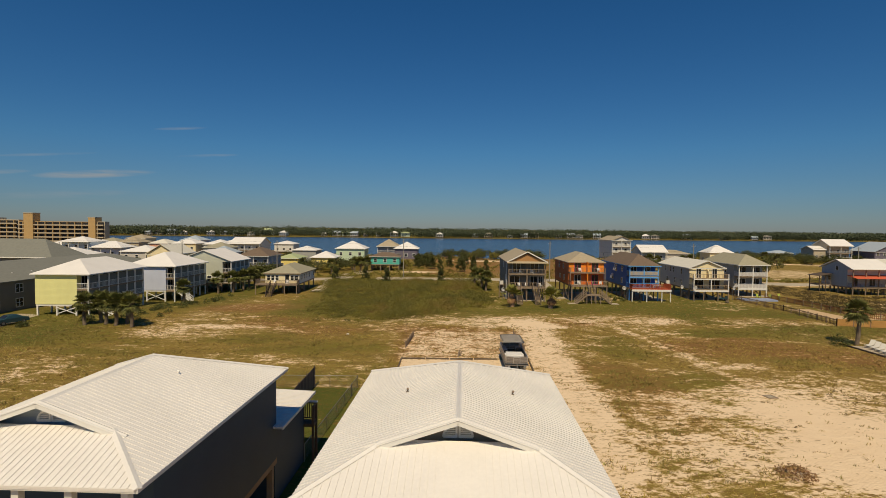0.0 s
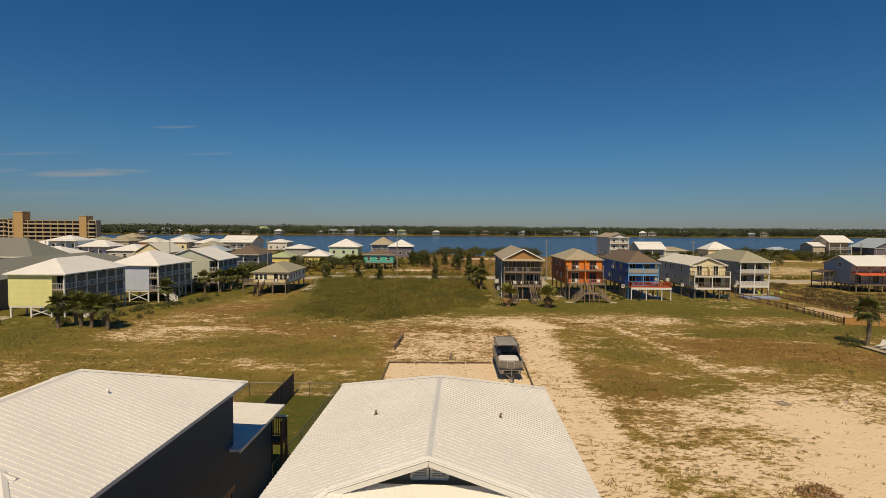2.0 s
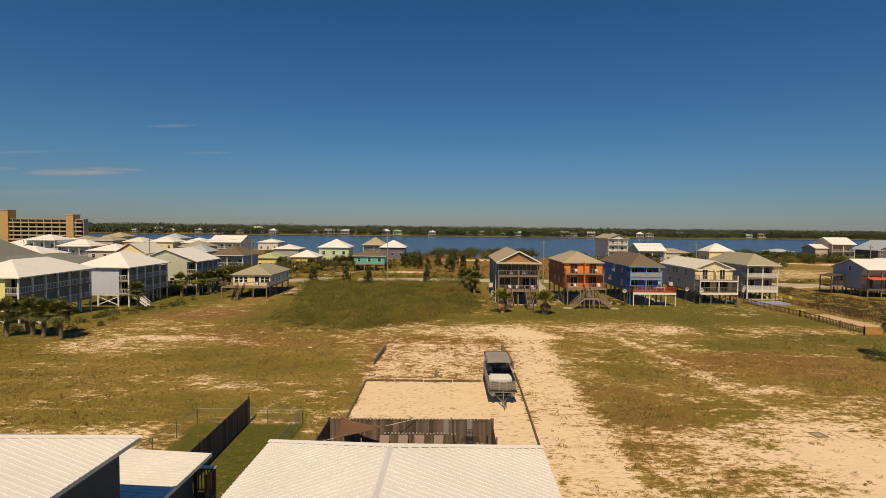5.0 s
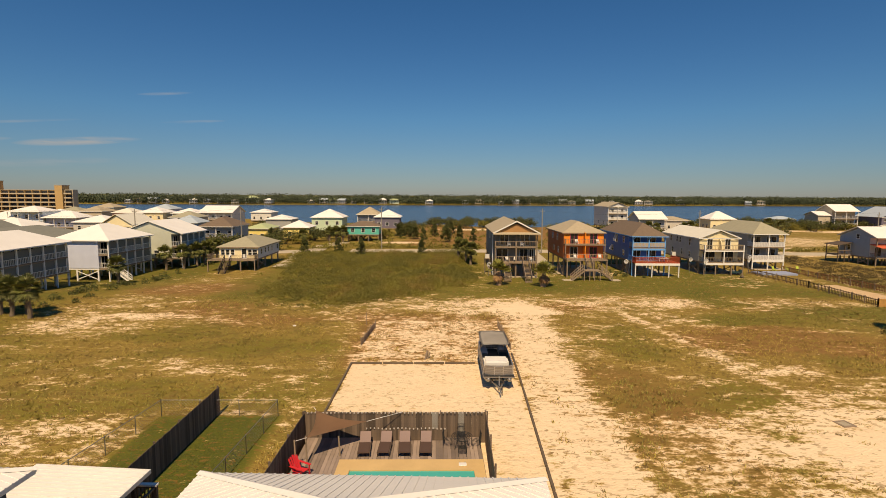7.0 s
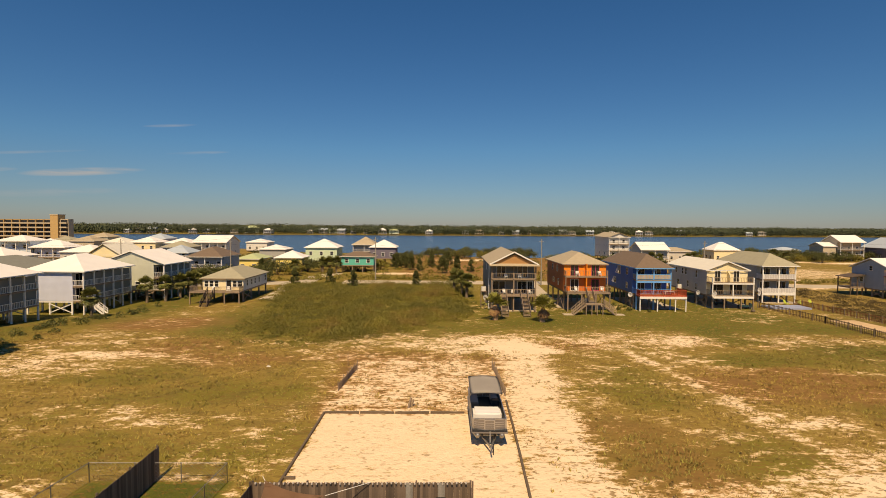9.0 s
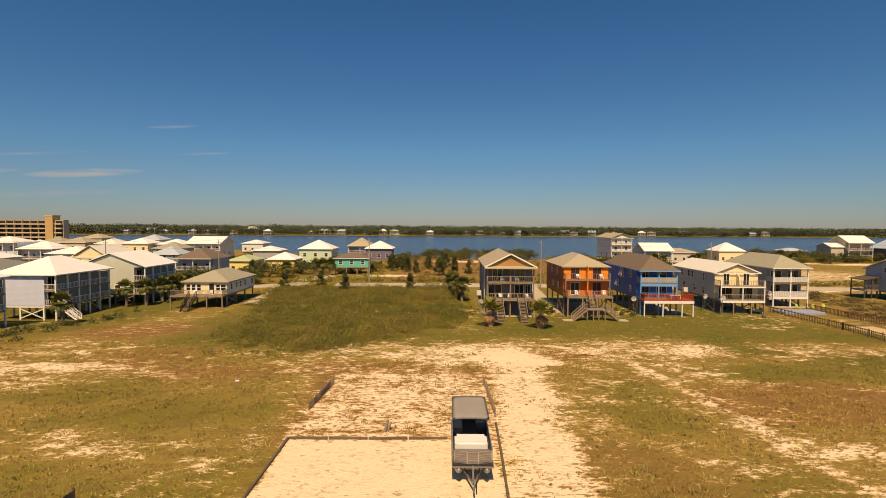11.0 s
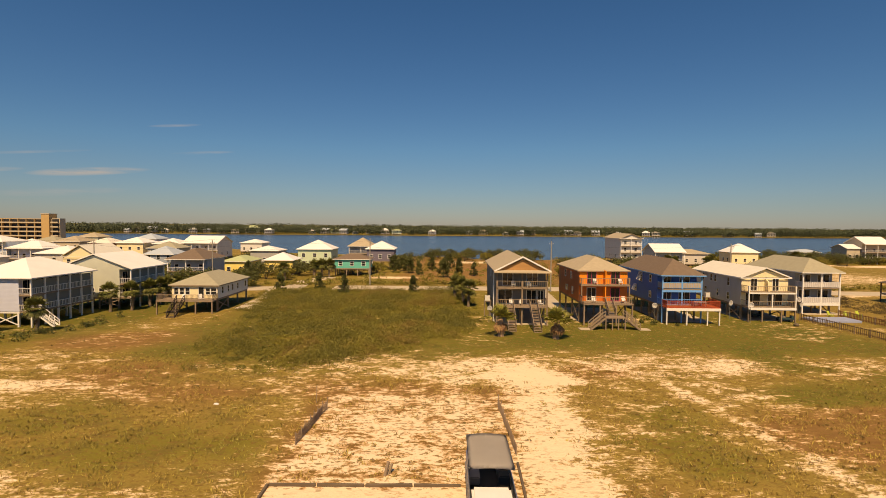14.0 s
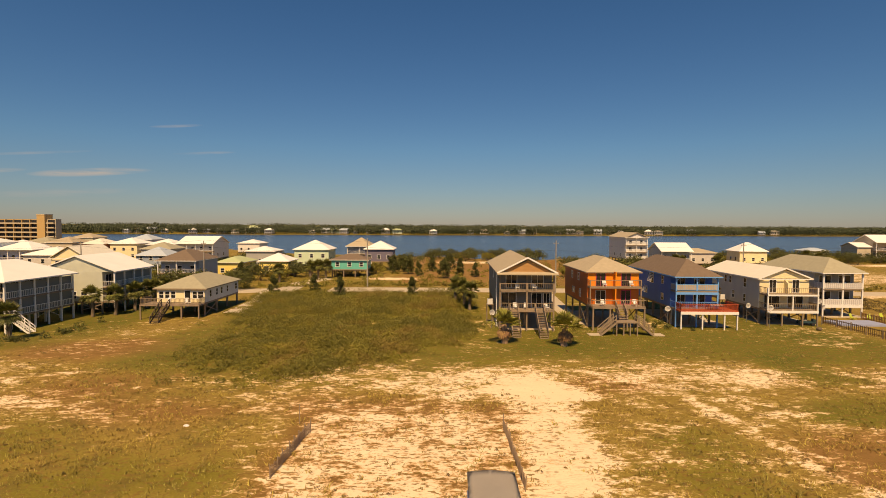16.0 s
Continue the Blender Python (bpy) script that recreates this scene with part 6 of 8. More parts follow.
deck = thing("pool_deck", "ochre pool surround with grey wooden deck boards", "deck", pose(0, 0, 0))
for i in range(48):
    x = -8.3 + i * 0.227
    if x > 2.35:
        break
    bm = bmesh.new(); box(bm, x, x + 0.215, 43.9 if x > -5.9 else 41.6, 46.6, 0.3, 0.4); part("deck_board", bm, M["deck_wood"], deck)
bm = bmesh.new(); box(bm, -8.35, 2.4, 38, 46.6, 0.0, 0.29); part("deck_base", bm, M["wood"], deck)
bm = bmesh.new()
for x0, x1, y0, y1 in ((-5.85, 2.35, 42.75, 43.88), (-5.85, -5.1, 38, 42.748), (1.75, 2.35, 38, 42.748)):
    box(bm, x0, x1, y0, y1, 0.292, 0.42)
part("coping", bm, M["pool_deck"], deck)
M["pool_water"] = glass("turquoise_pool_water", (0.05, 0.42, 0.36), 0.05)
bm = bmesh.new(); bevelled(bm, -5.098, 1.748, 38, 42.745, 0.295, 0.345, 0.01); tagged(mesh_ob("pool_water", bm, M["pool_water"]), "turquoise swimming pool water", "water")
skim = thing("skimmer_box", "small white skimmer box on the pool coping", "pool skimmer", pose(1.15, 43.25, 0.42))
bm = bmesh.new(); bevelled(bm, -0.22, 0.22, -0.16, 0.16, 0.0, 0.07, 0.02); part("lid", bm, M["white_vinyl"], skim)
for sx in (-0.15, 0.15):
    bm = bmesh.new(); bevelled(bm, sx - 0.03, sx + 0.03, 0.165, 0.3, 0.0, 0.04, 0.01); part("hinge", bm, M["galv"], skim)


def lounger(at):
    h = thing("sun_lounger", "brown sling sun lounger with raised back", "lounger", at, "loungers by the pool")
    bm = bmesh.new(); bevelled(bm, -0.32, 0.32, -1.0, 0.25, 0.3, 0.38, 0.02); part("seat", bm, M["brown_sling"], h)
    bm = bmesh.new()
    c, s = math.cos(radians(48)), math.sin(radians(48))
    solid(bm, [(-0.32, 0.26, 0.33), (0.32, 0.26, 0.33), (0.32, 0.26 + 0.68 * c, 0.33 + 0.68 * s), (-0.32, 0.26 + 0.68 * c, 0.33 + 0.68 * s),
               (-0.32, 0.32, 0.29), (0.32, 0.32, 0.29), (0.32, 0.32 + 0.68 * c, 0.29 + 0.68 * s), (-0.32, 0.32 + 0.68 * c, 0.29 + 0.68 * s)], ((0, 1, 2, 3), (7, 6, 5, 4), (0, 4, 5, 1), (1, 5, 6, 2), (2, 6, 7, 3), (3, 7, 4, 0)))
    part("backrest", bm, mat_back, h, "mauve-grey backrest")
    for s_ in (-1, 1):
        bm = bmesh.new(); beam(bm, (s_ * 0.345, -1.02, 0.31), (s_ * 0.345, 0.4, 0.31), 0.04, 0.06); part("side_rail", bm, M["dark_wood"], h)
        for y in (-0.85, 0.2):
            bm = bmesh.new(); box(bm, s_ * 0.34 - 0.025, s_ * 0.34 + 0.025, y - 0.025, y + 0.025, 0, 0.3); part("leg", bm, M["dark_wood"], h)
    return h


mat_back = mat("mauve_sling_fabric", (0.25, 0.175, 0.155), 0.8, 0.15)
first = lounger(pose(-4.55, 45.0, 0.4, 0, 0, 3))
for x, r in ((-3.35, -2), (-2.2, 2), (-0.95, -1)):
    copy_thing(first, pose(x, 45.05, 0.4, 0, 0, r))

# shade sail with its poles and guy rope
sail = thing("shade_sail", "brown triangular shade sail slung over the deck corner", "shade sail", pose(0, 0, 0))
A, B, C = Vector((-7.7, 46.3, 2.3)), Vector((-4.5, 45.5, 1.95)), Vector((-7.55, 43.3, 2.0))
bm = bmesh.new()
N = 8
grid = {}
for i in range(N + 1):
    for j in range(N + 1 - i):
        u, v = i / N, j / N
        w = 1 - u - v
        p = A * w + B * u + C * v
        sag = (u * v + v * w + w * u)
        cen = (A + B + C) / 3
        edge = 0.55 * (u * v * (w < 0.01) + v * w * (u < 0.01) + w * u * (v < 0.01))
        p = p.lerp(cen, edge) - Vector((0, 0, 0.45 * sag))
        grid[i, j] = bm.verts.new(p)
for i in range(N):
    for j in range(N - i):
        bm.faces.new((grid[i, j], grid[i + 1, j], grid[i, j + 1]))
        if i + j < N - 1:
            bm.faces.new((grid[i + 1, j], grid[i + 1, j + 1], grid[i, j + 1]))
bmesh.ops.solidify(bm, geom=bm.faces[:], thickness=0.01)
part("cloth", bm, M["sail"], sail, smooth=True)
for a, b_ in ((A, (-7.9, 46.55, 2.4)), (B, (-2.4, 46.65, 2.05)), (C, (-8.0, 42.7, 2.1))):
    bm = bmesh.new(); tube(bm, [a, b_], [0.015, 0.015], 6); part("guy_rope", bm, M["white_vinyl"], sail)
for x, y, t in ((-8.0, 42.7, 2.15), (-7.6, 43.5, 2.0), (-5.9, 44.3, 1.6)):
    bm = bmesh.new(); tube(bm, [(x, y, 0.4), (x - 0.06, y, t)], [0.05, 0.045], 8); part("pole", bm, M["wood"], sail)


def adirondack(at):
    h = thing("adirondack_chair", "red plastic slatted garden chair on the deck", "chair", at)
    bm = bmesh.new()
    for i in range(5):
        bevelled(bm, -0.27, 0.27, -0.42 + i * 0.13, -0.31 + i * 0.13, 0.34 - i * 0.02, 0.365 - i * 0.02, 0.005)
    part("seat", bm, M["red_plastic"], h)
    bm = bmesh.new()
    for i in range(5):
        x = -0.24 + i * 0.12
        beam(bm, (x, 0.18, 0.27), (x * 1.15, 0.5, 1.02 - abs(i - 2) * 0.05), 0.1, 0.025)
    part("backrest", bm, M["red_plastic"], h)
    for s in (-1, 1):
        bm = bmesh.new(); beam(bm, (s * 0.34, -0.5, 0.58), (s * 0.34, 0.36, 0.58), 0.13, 0.03); part("armrest", bm, M["red_plastic"], h)
        bm = bmesh.new(); beam(bm, (s * 0.32, -0.42, 0), (s * 0.32, -0.42, 0.57), 0.09, 0.03); part("leg", bm, M["red_plastic"], h)
        bm = bmesh.new(); beam(bm, (s * 0.29, -0.45, 0.3), (s * 0.29, 0.55, 0.02), 0.03, 0.11); part("leg", bm, M["red_plastic"], h)


adirondack(pose(-7.7, 42.25, 0.4, 0, 0, 60))

table = thing("patio_table", "dark round metal patio table", "table", pose(1.2, 45.3, 0.4))
bm = bmesh.new()                           # open wire top: rings and spokes
for r in (0.62, 0.48, 0.34, 0.2):
    ring = [(r * math.cos(k * math.pi / 10), r * math.sin(k * math.pi / 10), 0.72) for k in range(21)]
    tube(bm, ring, [0.018] * 21, 5)
for k in range(10):
    a = k * math.pi / 5
    beam(bm, (0, 0, 0.72), (0.62 * math.cos(a), 0.62 * math.sin(a), 0.72), 0.02, 0.02)
part("tabletop", bm, M["black"], table, "open black wire tabletop")
for k in range(4):
    a = k * math.pi / 2 + 0.5
    bm = bmesh.new(); tube(bm, [(0.5 * math.cos(a), 0.5 * math.sin(a), 0), (0.25 * math.cos(a), 0.25 * math.sin(a), 0.7)], [0.02, 0.02], 6); part("leg", bm, M["black"], table)
def patio_chair(at):
    h = thing("patio_chair", "dark metal-framed patio chair", "chair", at, "chairs round the patio table")
    bm = bmesh.new(); [beam(bm, (-0.24, -0.22 + 0.075 * k, 0.44), (0.24, -0.22 + 0.075 * k, 0.44), 0.03, 0.02) for k in range(7)]; part("seat", bm, M["black"], h)
    bm = bmesh.new(); [beam(bm, (-0.24 + 0.08 * k, 0.26, 0.45), (-0.24 + 0.08 * k, 0.29, 0.95), 0.02, 0.02) for k in range(7)]; beam(bm, (-0.25, 0.29, 0.95), (0.25, 0.29, 0.95), 0.03, 0.03); part("backrest", bm, M["black"], h, "slatted black metal back")
    for x in (-0.23, 0.23):
        for y in (-0.22, 0.25):
            bm = bmesh.new(); box(bm, x - 0.015, x + 0.015, y - 0.015, y + 0.015, 0, 0.52 if y > 0 else 0.42); part("leg", bm, M["black"], h)
    return h
pc = patio_chair(pose(1.2, 46.15, 0.4, 0, 0, 0))
for a in (80, 180, 275):
    copy_thing(pc, pose(1.2 - math.sin(radians(a)) * 0.85, 45.3 + math.cos(radians(a)) * 0.85, 0.4, 0, 0, a))
for x, l in ((-0.6, 1.45), (1.05, 1.35)):
    bm = bmesh.new()
    for k in range(6):
        bevelled(bm, x + k * 0.06, x + k * 0.06 + 0.05, 46.62 - (k % 2) * 0.02, 46.66 - (k % 2) * 0.02, 2.0 - l, 2.04, 0.008)
    tagged(mesh_ob("towel", bm, M["canvas"]), "pale towel hung over the wooden fence", "towel", "towels on the fence")

# ---- sand lot: landscape timbers, posts, low fences ----
def timbers(pts, label="weathered landscape timber lying on the sand"):
    for (ax, ay), (bx, by) in zip(pts, pts[1:]):
        L = math.hypot(bx - ax, by - ay); n = max(1, int(L / 2.44))
        for i in range(n):
            t0, t1 = i / n + 0.004, (i + 1) / n - 0.004
            bm = bmesh.new()
            dz = 0.02 * math.sin(i * 2.3)
            beam(bm, (ax + (bx - ax) * t0, ay + (by - ay) * t0, 0.05 + dz), (ax + (bx - ax) * t1, ay + (by - ay) * t1, 0.05 - dz), 0.15, 0.2)
            bmesh.ops.bevel(bm, geom=bm.edges[:], offset=0.02, segments=1, affect='EDGES')
            tagged(mesh_ob("landscape_timber", bm, M["dark_wood"]), label, "timber", "timbers round the sand lot")


timbers([(-8.3, 47.2), (-8.1, 62.0), (3.3, 62.0)])
timbers([(5.7, 38.6), (6.8, 58.9), (7.05, 65.0)])
timbers([(-7.5, 51.1), (-8.2, 51.1)])


def net_fence(pts, h, label, material, posts=0.9):
    f = thing("mesh_fence", label, "fence", pose(0, 0, 0))
    rnd = random.Random(3)
    for (ax, ay), (bx, by) in zip(pts, pts[1:]):
        L = math.hypot(bx - ax, by - ay); n = max(2, int(L / posts))
        ps = [(ax + (bx - ax) * i / n + rnd.uniform(-.04, .04), ay + (by - ay) * i / n, float(gz(ax, ay))) for i in range(n + 1)]
        for x, y, z in ps:
            bm = bmesh.new(); hh = h * rnd.uniform(0.95, 1.25)
            beam(bm, (x, y, z - 0.1), (x + rnd.uniform(-.08, .08), y + rnd.uniform(-.06, .06), z + hh), 0.055, 0.055); part("post", bm, M["wood"], f)
        bm = bmesh.new()
        for (x0, y0, z0), (x1, y1, z1) in zip(ps, ps[1:]):
            d = Vector((x1 - x0, y1 - y0, 0)); m = max(3, int(d.length / 0.12))
            for k in range(m):
                t = (k + 0.5) / m
                p = Vector((x0, y0, z0)) + d * t
                beam(bm, p + Vector((0, 0, 0.02)), p + Vector((0, 0, h * (0.86 + 0.1 * math.sin(k * 1.7)))), 0.035, 0.012)
            for zz in (0.15, 0.45, 0.75):
                beam(bm, (x0, y0, z0 + h * zz), (x1, y1, z1 + h * zz), 0.012, 0.03)
        net = part("net", bm, material, f); net["kind"] = "stuff"
    return f


net_fence([(-8.0, 67.6), (-7.4, 74.6)], 0.85, "sagging dark slatted sand fence", M["net"])
net_fence([(7.15, 66.2), (6.95, 76.0)], 0.85, "sagging dark slatted sand fence", M["net"])
bm = bmesh.new()
beam(bm, (-1.35, 63.3, -0.05), (-1.15, 63.6, 0.75), 0.16, 0.16); beam(bm, (-1.15, 63.5, -0.05), (-0.95, 63.75, 0.55), 0.12, 0.14)
tagged(mesh_ob("wooden_stump", bm, M["wood"]), "pair of short leaning wooden posts", "post")
bm = bmesh.new(); beam(bm, (-8.6, 76.2, 0), (-8.6, 76.25, 1.5), 0.05, 0.05); tagged(mesh_ob("marker_stake", bm, M["wood"]), "thin wooden survey stake", "stake")

drain = thing("drain_cover", "square drain with dark kerb and pale worn grate", "drain", pose(27.6, 49.3, 0, 0, 0, 8) @ Matrix.Diagonal((0.8, 0.8, 1, 1)))
bm = bmesh.new()
for x0, x1, y0, y1 in ((-0.6, 0.6, -0.6, -0.4), (-0.6, 0.6, 0.4, 0.6), (-0.6, -0.4, -0.398, 0.398), (0.4, 0.6, -0.398, 0.398)):
    box(bm, x0, x1, y0, y1, -0.1, 0.05)
part("kerb", bm, M["wood"], drain)
for k in range(6):
    bm = bmesh.new(); x = -0.33 + k * 0.132; box(bm, x - 0.05, x + 0.05, -0.4, 0.4, 0.0, 0.035); part("grate_bar", bm, M["concrete"], drain)
bm = bmesh.new(); bmesh.ops.create_icosphere(bm, subdivisions=2, radius=0.17)
for v in bm.verts:
    v.co = Vector((v.co.x * 1.4, v.co.y, abs(v.co.z) * 0.8)) * (1 + 0.25 * noise.noise(v.co * 4)) + Vector((-17.0, 75.6, 0))
tagged(mesh_ob("white_stone", bm, M["white_vinyl"]), "pale lump of broken concrete in the grass", "stone")


# ---- chain-link fence round the lawns ----
def chain_link(pts, h=1.15):
    f = thing("chain_link_fence", "galvanised chain-link fence round the lawn", "fence", pose(0, 0, 0))
    for (ax, ay), (bx, by) in zip(pts, pts[1:]):
        L = math.hypot(bx - ax, by - ay); n = max(1, int(L / 2.6))
        for i in range(n + 1):
            x, y = ax + (bx - ax) * i / n, ay + (by - ay) * i / n
            bm = bmesh.new(); tube(bm, [(x, y, -0.1), (x, y, h + 0.05)], [0.03, 0.03], 6); part("post", bm, M["galv"], f)
        bm = bmesh.new(); tube(bm, [(ax, ay, h), (bx, by, h)], [0.022, 0.022], 6); part("top_rail", bm, M["galv"], f)
        bm = bmesh.new()
        m = int(L / 0.22)
        for i in range(-int(h / 0.22), m):
            for s in (0, 1):
                t0, t1 = i * 0.22, i * 0.22 + h
                z0, z1 = 0.03, h
                if t0 < 0: z0, t0 = z0 - t0, 0
                if t1 > L: z1, t1 = z1 - (t1 - L), L
                if t1 <= t0 or z1 <= z0: continue
                a, b_ = (t0, z0), (t1, z1)
                if s: a, b_ = (L - t0, z0), (L - t1, z1)
                beam(bm, (ax + (bx - ax) * a[0] / L, ay + (by - ay) * a[0] / L, a[1]), (ax + (bx - ax) * b_[0] / L, ay + (by - ay) * b_[0] / L, b_[1]), 0.006, 0.006)
        w = part("wire_mesh", bm, M["galv"], f); w["kind"] = "stuff"


chain_link([(-20.6, 37.0), (-19.5, 50.7), (-11.4, 50.7), (-12.3, 34.8)])


# ---- pontoon boat on its trailer ----
mat_panel = mat("grey_boat_panel", (0.20, 0.175, 0.155), 0.35, 0.08, 4, 0.02)
boat = thing("pontoon_boat", "pontoon boat with grey canopy on a trailer", "boat", pose(4.62, 54.2, 0, 0, 0, -1.0))
for s in (-1, 1):
    bm = bmesh.new()
    tube(bm, [(s * 0.83, 1.0, 1.0), (s * 0.83, 1.35, 0.86), (s * 0.83, 2.0, 0.8), (s * 0.83, 8.4, 0.8)], [0.08, 0.2, 0.3, 0.3], 14); part("pontoon", bm, M["galv"], boat, smooth=True)
bm = bmesh.new(); bevelled(bm, -1.2, 1.2, 1.2, 8.6, 1.1, 1.2, 0.02); part("deck", bm, M["black"], boat)
bm = bmesh.new(); bevelled(bm, -1.25, 1.25, 1.15, 8.65, 1.04, 1.14, 0.02); part("deck_trim", bm, mat_panel, boat)
def panel(a, b_, z0=1.24, z1=1.95):
    bm = bmesh.new(); beam(bm, (*a, z1), (*b_, z1), 0.05, 0.05); beam(bm, (*a, z0), (*b_, z0), 0.04, 0.05)
    L = math.hypot(b_[0] - a[0], b_[1] - a[1]); n = max(1, int(L / 0.8))
    for i in range(n + 1):
        x, y = a[0] + (b_[0] - a[0]) * i / n, a[1] + (b_[1] - a[1]) * i / n
        box(bm, x - 0.02, x + 0.02, y - 0.02, y + 0.02, 1.2, z1)
    r = part("rail", bm, M["aluminium"], boat)
    bm = bmesh.new(); beam(bm, (*a, (z0 + z1) / 2), (*b_, (z0 + z1) / 2), 0.012, z1 - z0 - 0.08); part("rail_panel", bm, mat_panel, r)
    bm = bmesh.new()
    for q in (0.3, 0.5, 0.7):
        zz = z0 + (z1 - z0) * q; beam(bm, (a[0], a[1] - 0.012, zz), (b_[0], b_[1] - 0.012, zz), 0.02, 0.022)
    part("rail_bars", bm, M["aluminium"], r)
for s in (-1, 1):
    panel((s * 1.17, 1.6), (s * 1.17, 8.3))
    panel((s * 0.35, 1.35), (s * 1.1, 1.5))
panel((-0.33, 1.33), (0.33, 1.33), 1.24, 1.9)
panel((-1.1, 8.35), (1.1, 8.35))
bm = bmesh.new(); bevelled(bm, -1.05, 1.0, 2.9, 4.3, 1.2, 1.86, 0.14); part("seat_cover", bm, M["white_vinyl"], boat, "white vinyl seat cover")
for x0, x1, y0, y1, zz in ((-1.1, -0.5, 5.6, 8.1, 1.65), (0.5, 1.1, 6.6, 8.1, 1.65), (-1.1, 1.1, 1.8, 2.6, 1.6)):
    bm = bmesh.new(); bevelled(bm, x0, x1, y0, y1, 1.2, zz, 0.06); part("seat", bm, mat_panel, boat)
bm = bmesh.new(); bevelled(bm, 0.45, 1.05, 5.0, 5.7, 1.2, 2.0, 0.06); part("helm_console", bm, M["black"], boat)
bm = bmesh.new()
n = 10
top = [[bm.verts.new((x, y, 2.86 + 0.10 * math.cos(x / 1.2 * 1.5) - 0.03 * abs(math.sin((y - 4.5) * 2.1)))) for x in np.linspace(-1.2, 1.2, n)] for y in np.linspace(4.0, 8.5, 9)]
for a, b_ in zip(top, top[1:]):
    for i in range(n - 1):
        bm.faces.new((a[i], a[i + 1], b_[i + 1], b_[i]))
bmesh.ops.solidify(bm, geom=bm.faces[:], thickness=0.05)
part("canopy", bm, M["canopy"], boat, "grey canvas canopy", smooth=True)
for s in (-1, 1):
    for y0, y1 in ((6.2, 4.1), (6.2, 8.4), (6.4, 6.4)):
        bm = bmesh.new(); tube(bm, [(s * 1.17, y0, 1.95), (s * 1.15, y1, 2.86)], [0.02, 0.02], 6); part("canopy_pole", bm, M["aluminium"], boat)
bm = bmesh.new(); bevelled(bm, -0.3, 0.3, 8.7, 9.2, 0.6, 1.7, 0.1); part("outboard_motor", bm, M["black"], boat)
trailer = thing("boat_trailer", "galvanised boat trailer with winch post and jack", "trailer", pose(4.62, 54.2, 0, 0, 0, -1.0))
for s in (-1, 1):
    bm = bmesh.new(); beam(bm, (s * 0.45, 2.0, 0.46), (s * 0.45, 8.0, 0.46), 0.09, 0.12); beam(bm, (s * 0.45, 2.0, 0.46), (0, 0.3, 0.46), 0.09, 0.12); part("frame_rail", bm, M["galv"], trailer)
    for y in (5.2, 6.05):
        bm = bmesh.new(); tube(bm, [(s * 0.62, y, 0.3), (s * 0.84, y, 0.3)], [0.3, 0.3], 18); w = part("wheel", bm, M["black"], trailer)
        bm = bmesh.new(); tube(bm, [(s * 0.845, y, 0.3), (s * 0.86, y, 0.3)], [0.17, 0.15], 12); part("rim", bm, M["galv"], w)
bm = bmesh.new(); beam(bm, (0, 0.35, 0.46), (0, -0.35, 0.46), 0.1, 0.1); tube(bm, [(0, -0.35, 0.46), (0, -0.5, 0.48)], [0.06, 0.05], 8); part("coupler", bm, M["galv"], trailer)
bm = bmesh.new(); beam(bm, (0, 0.9, 0.5), (0, 1.0, 1.25), 0.09, 0.09); part("winch_post", bm, M["galv"], trailer)
bm = bmesh.new(); tube(bm, [(0.16, 0.2, 0.0), (0.16, 0.2, 0.75)], [0.035, 0.035], 8); part("jack", bm, M["black"], trailer)
for y in (2.4, 5.6, 7.6):
    bm = bmesh.new(); beam(bm, (-0.95, y, 0.44), (0.95, y, 0.44), 0.08, 0.09); part("cross_member", bm, M["galv"], trailer)

# string lights along the pool fence
for nm, xs, y, z in (("string_lights", np.arange(-8.3, 2.7, 0.24), 46.62, 2.0), ("string_lights", np.arange(-4.6, 0.3, 0.24), 46.16, 1.19)):
    bm = bmesh.new()
    for i, x in enumerate(xs):
        bmesh.ops.create_cube(bm, size=0.075, matrix=Matrix.Translation((x, y, z + 0.02 * math.sin(i * 0.9))))
    ob = tagged(mesh_ob(nm, bm, mat("pale_lamp_caps", (0.50, 0.45, 0.40), 0.7, 0.1)), "row of small pale caps along the fence top", "lights", kind="stuff")


# ---- plants ----
RNG = np.random.RandomState(12)


def cloud(name, verts, faces, material, parent=None, label="", kind=""):
    me = bpy.data.meshes.new(name)
    k = faces.shape[1]
    me.vertices.add(len(verts)); me.vertices.foreach_set("co", verts.astype(np.float32).ravel())
    me.loops.add(faces.size); me.loops.foreach_set("vertex_index", faces.astype(np.int32).ravel())
    me.polygons.add(len(faces)); me.polygons.foreach_set("loop_start", np.arange(len(faces)) * k)
    me.update(); me.validate()
    me.materials.append(material)
    ob = new(name, me)
    if parent is not None:
        ob.parent = parent
    if label:
        ob["label"] = label
    if kind:
        ob["kind"] = kind
    return ob


def leaves(centres, size, rng, flat=0.0, aspect=0.6):
    """Small leaf blades of two triangles, bent along the midrib, at the given centres."""
    n = len(centres)
    size = np.broadcast_to(size, (n,))[:, None] * rng.uniform(0.6, 1.3, (n, 1))
    d = rng.normal(size=(n, 3)); d[:, 2] *= (1 - flat); d /= np.linalg.norm(d, axis=1)[:, None]
    e = np.cross(d, rng.normal(size=(n, 3))); e /= np.linalg.norm(e, axis=1)[:, None]
    nn = np.cross(d, e)
    a = centres - d * size * 0.5
    b = centres + e * size * aspect * 0.5 + nn * size * 0.1
    c = centres + d * size * 0.5
    f = centres - e * size * aspect * 0.5 + nn * size * 0.1
    v = np.stack([a, b, c, f], 1).reshape(-1, 3)
    return v, np.arange(4 * n).reshape(n, 4)


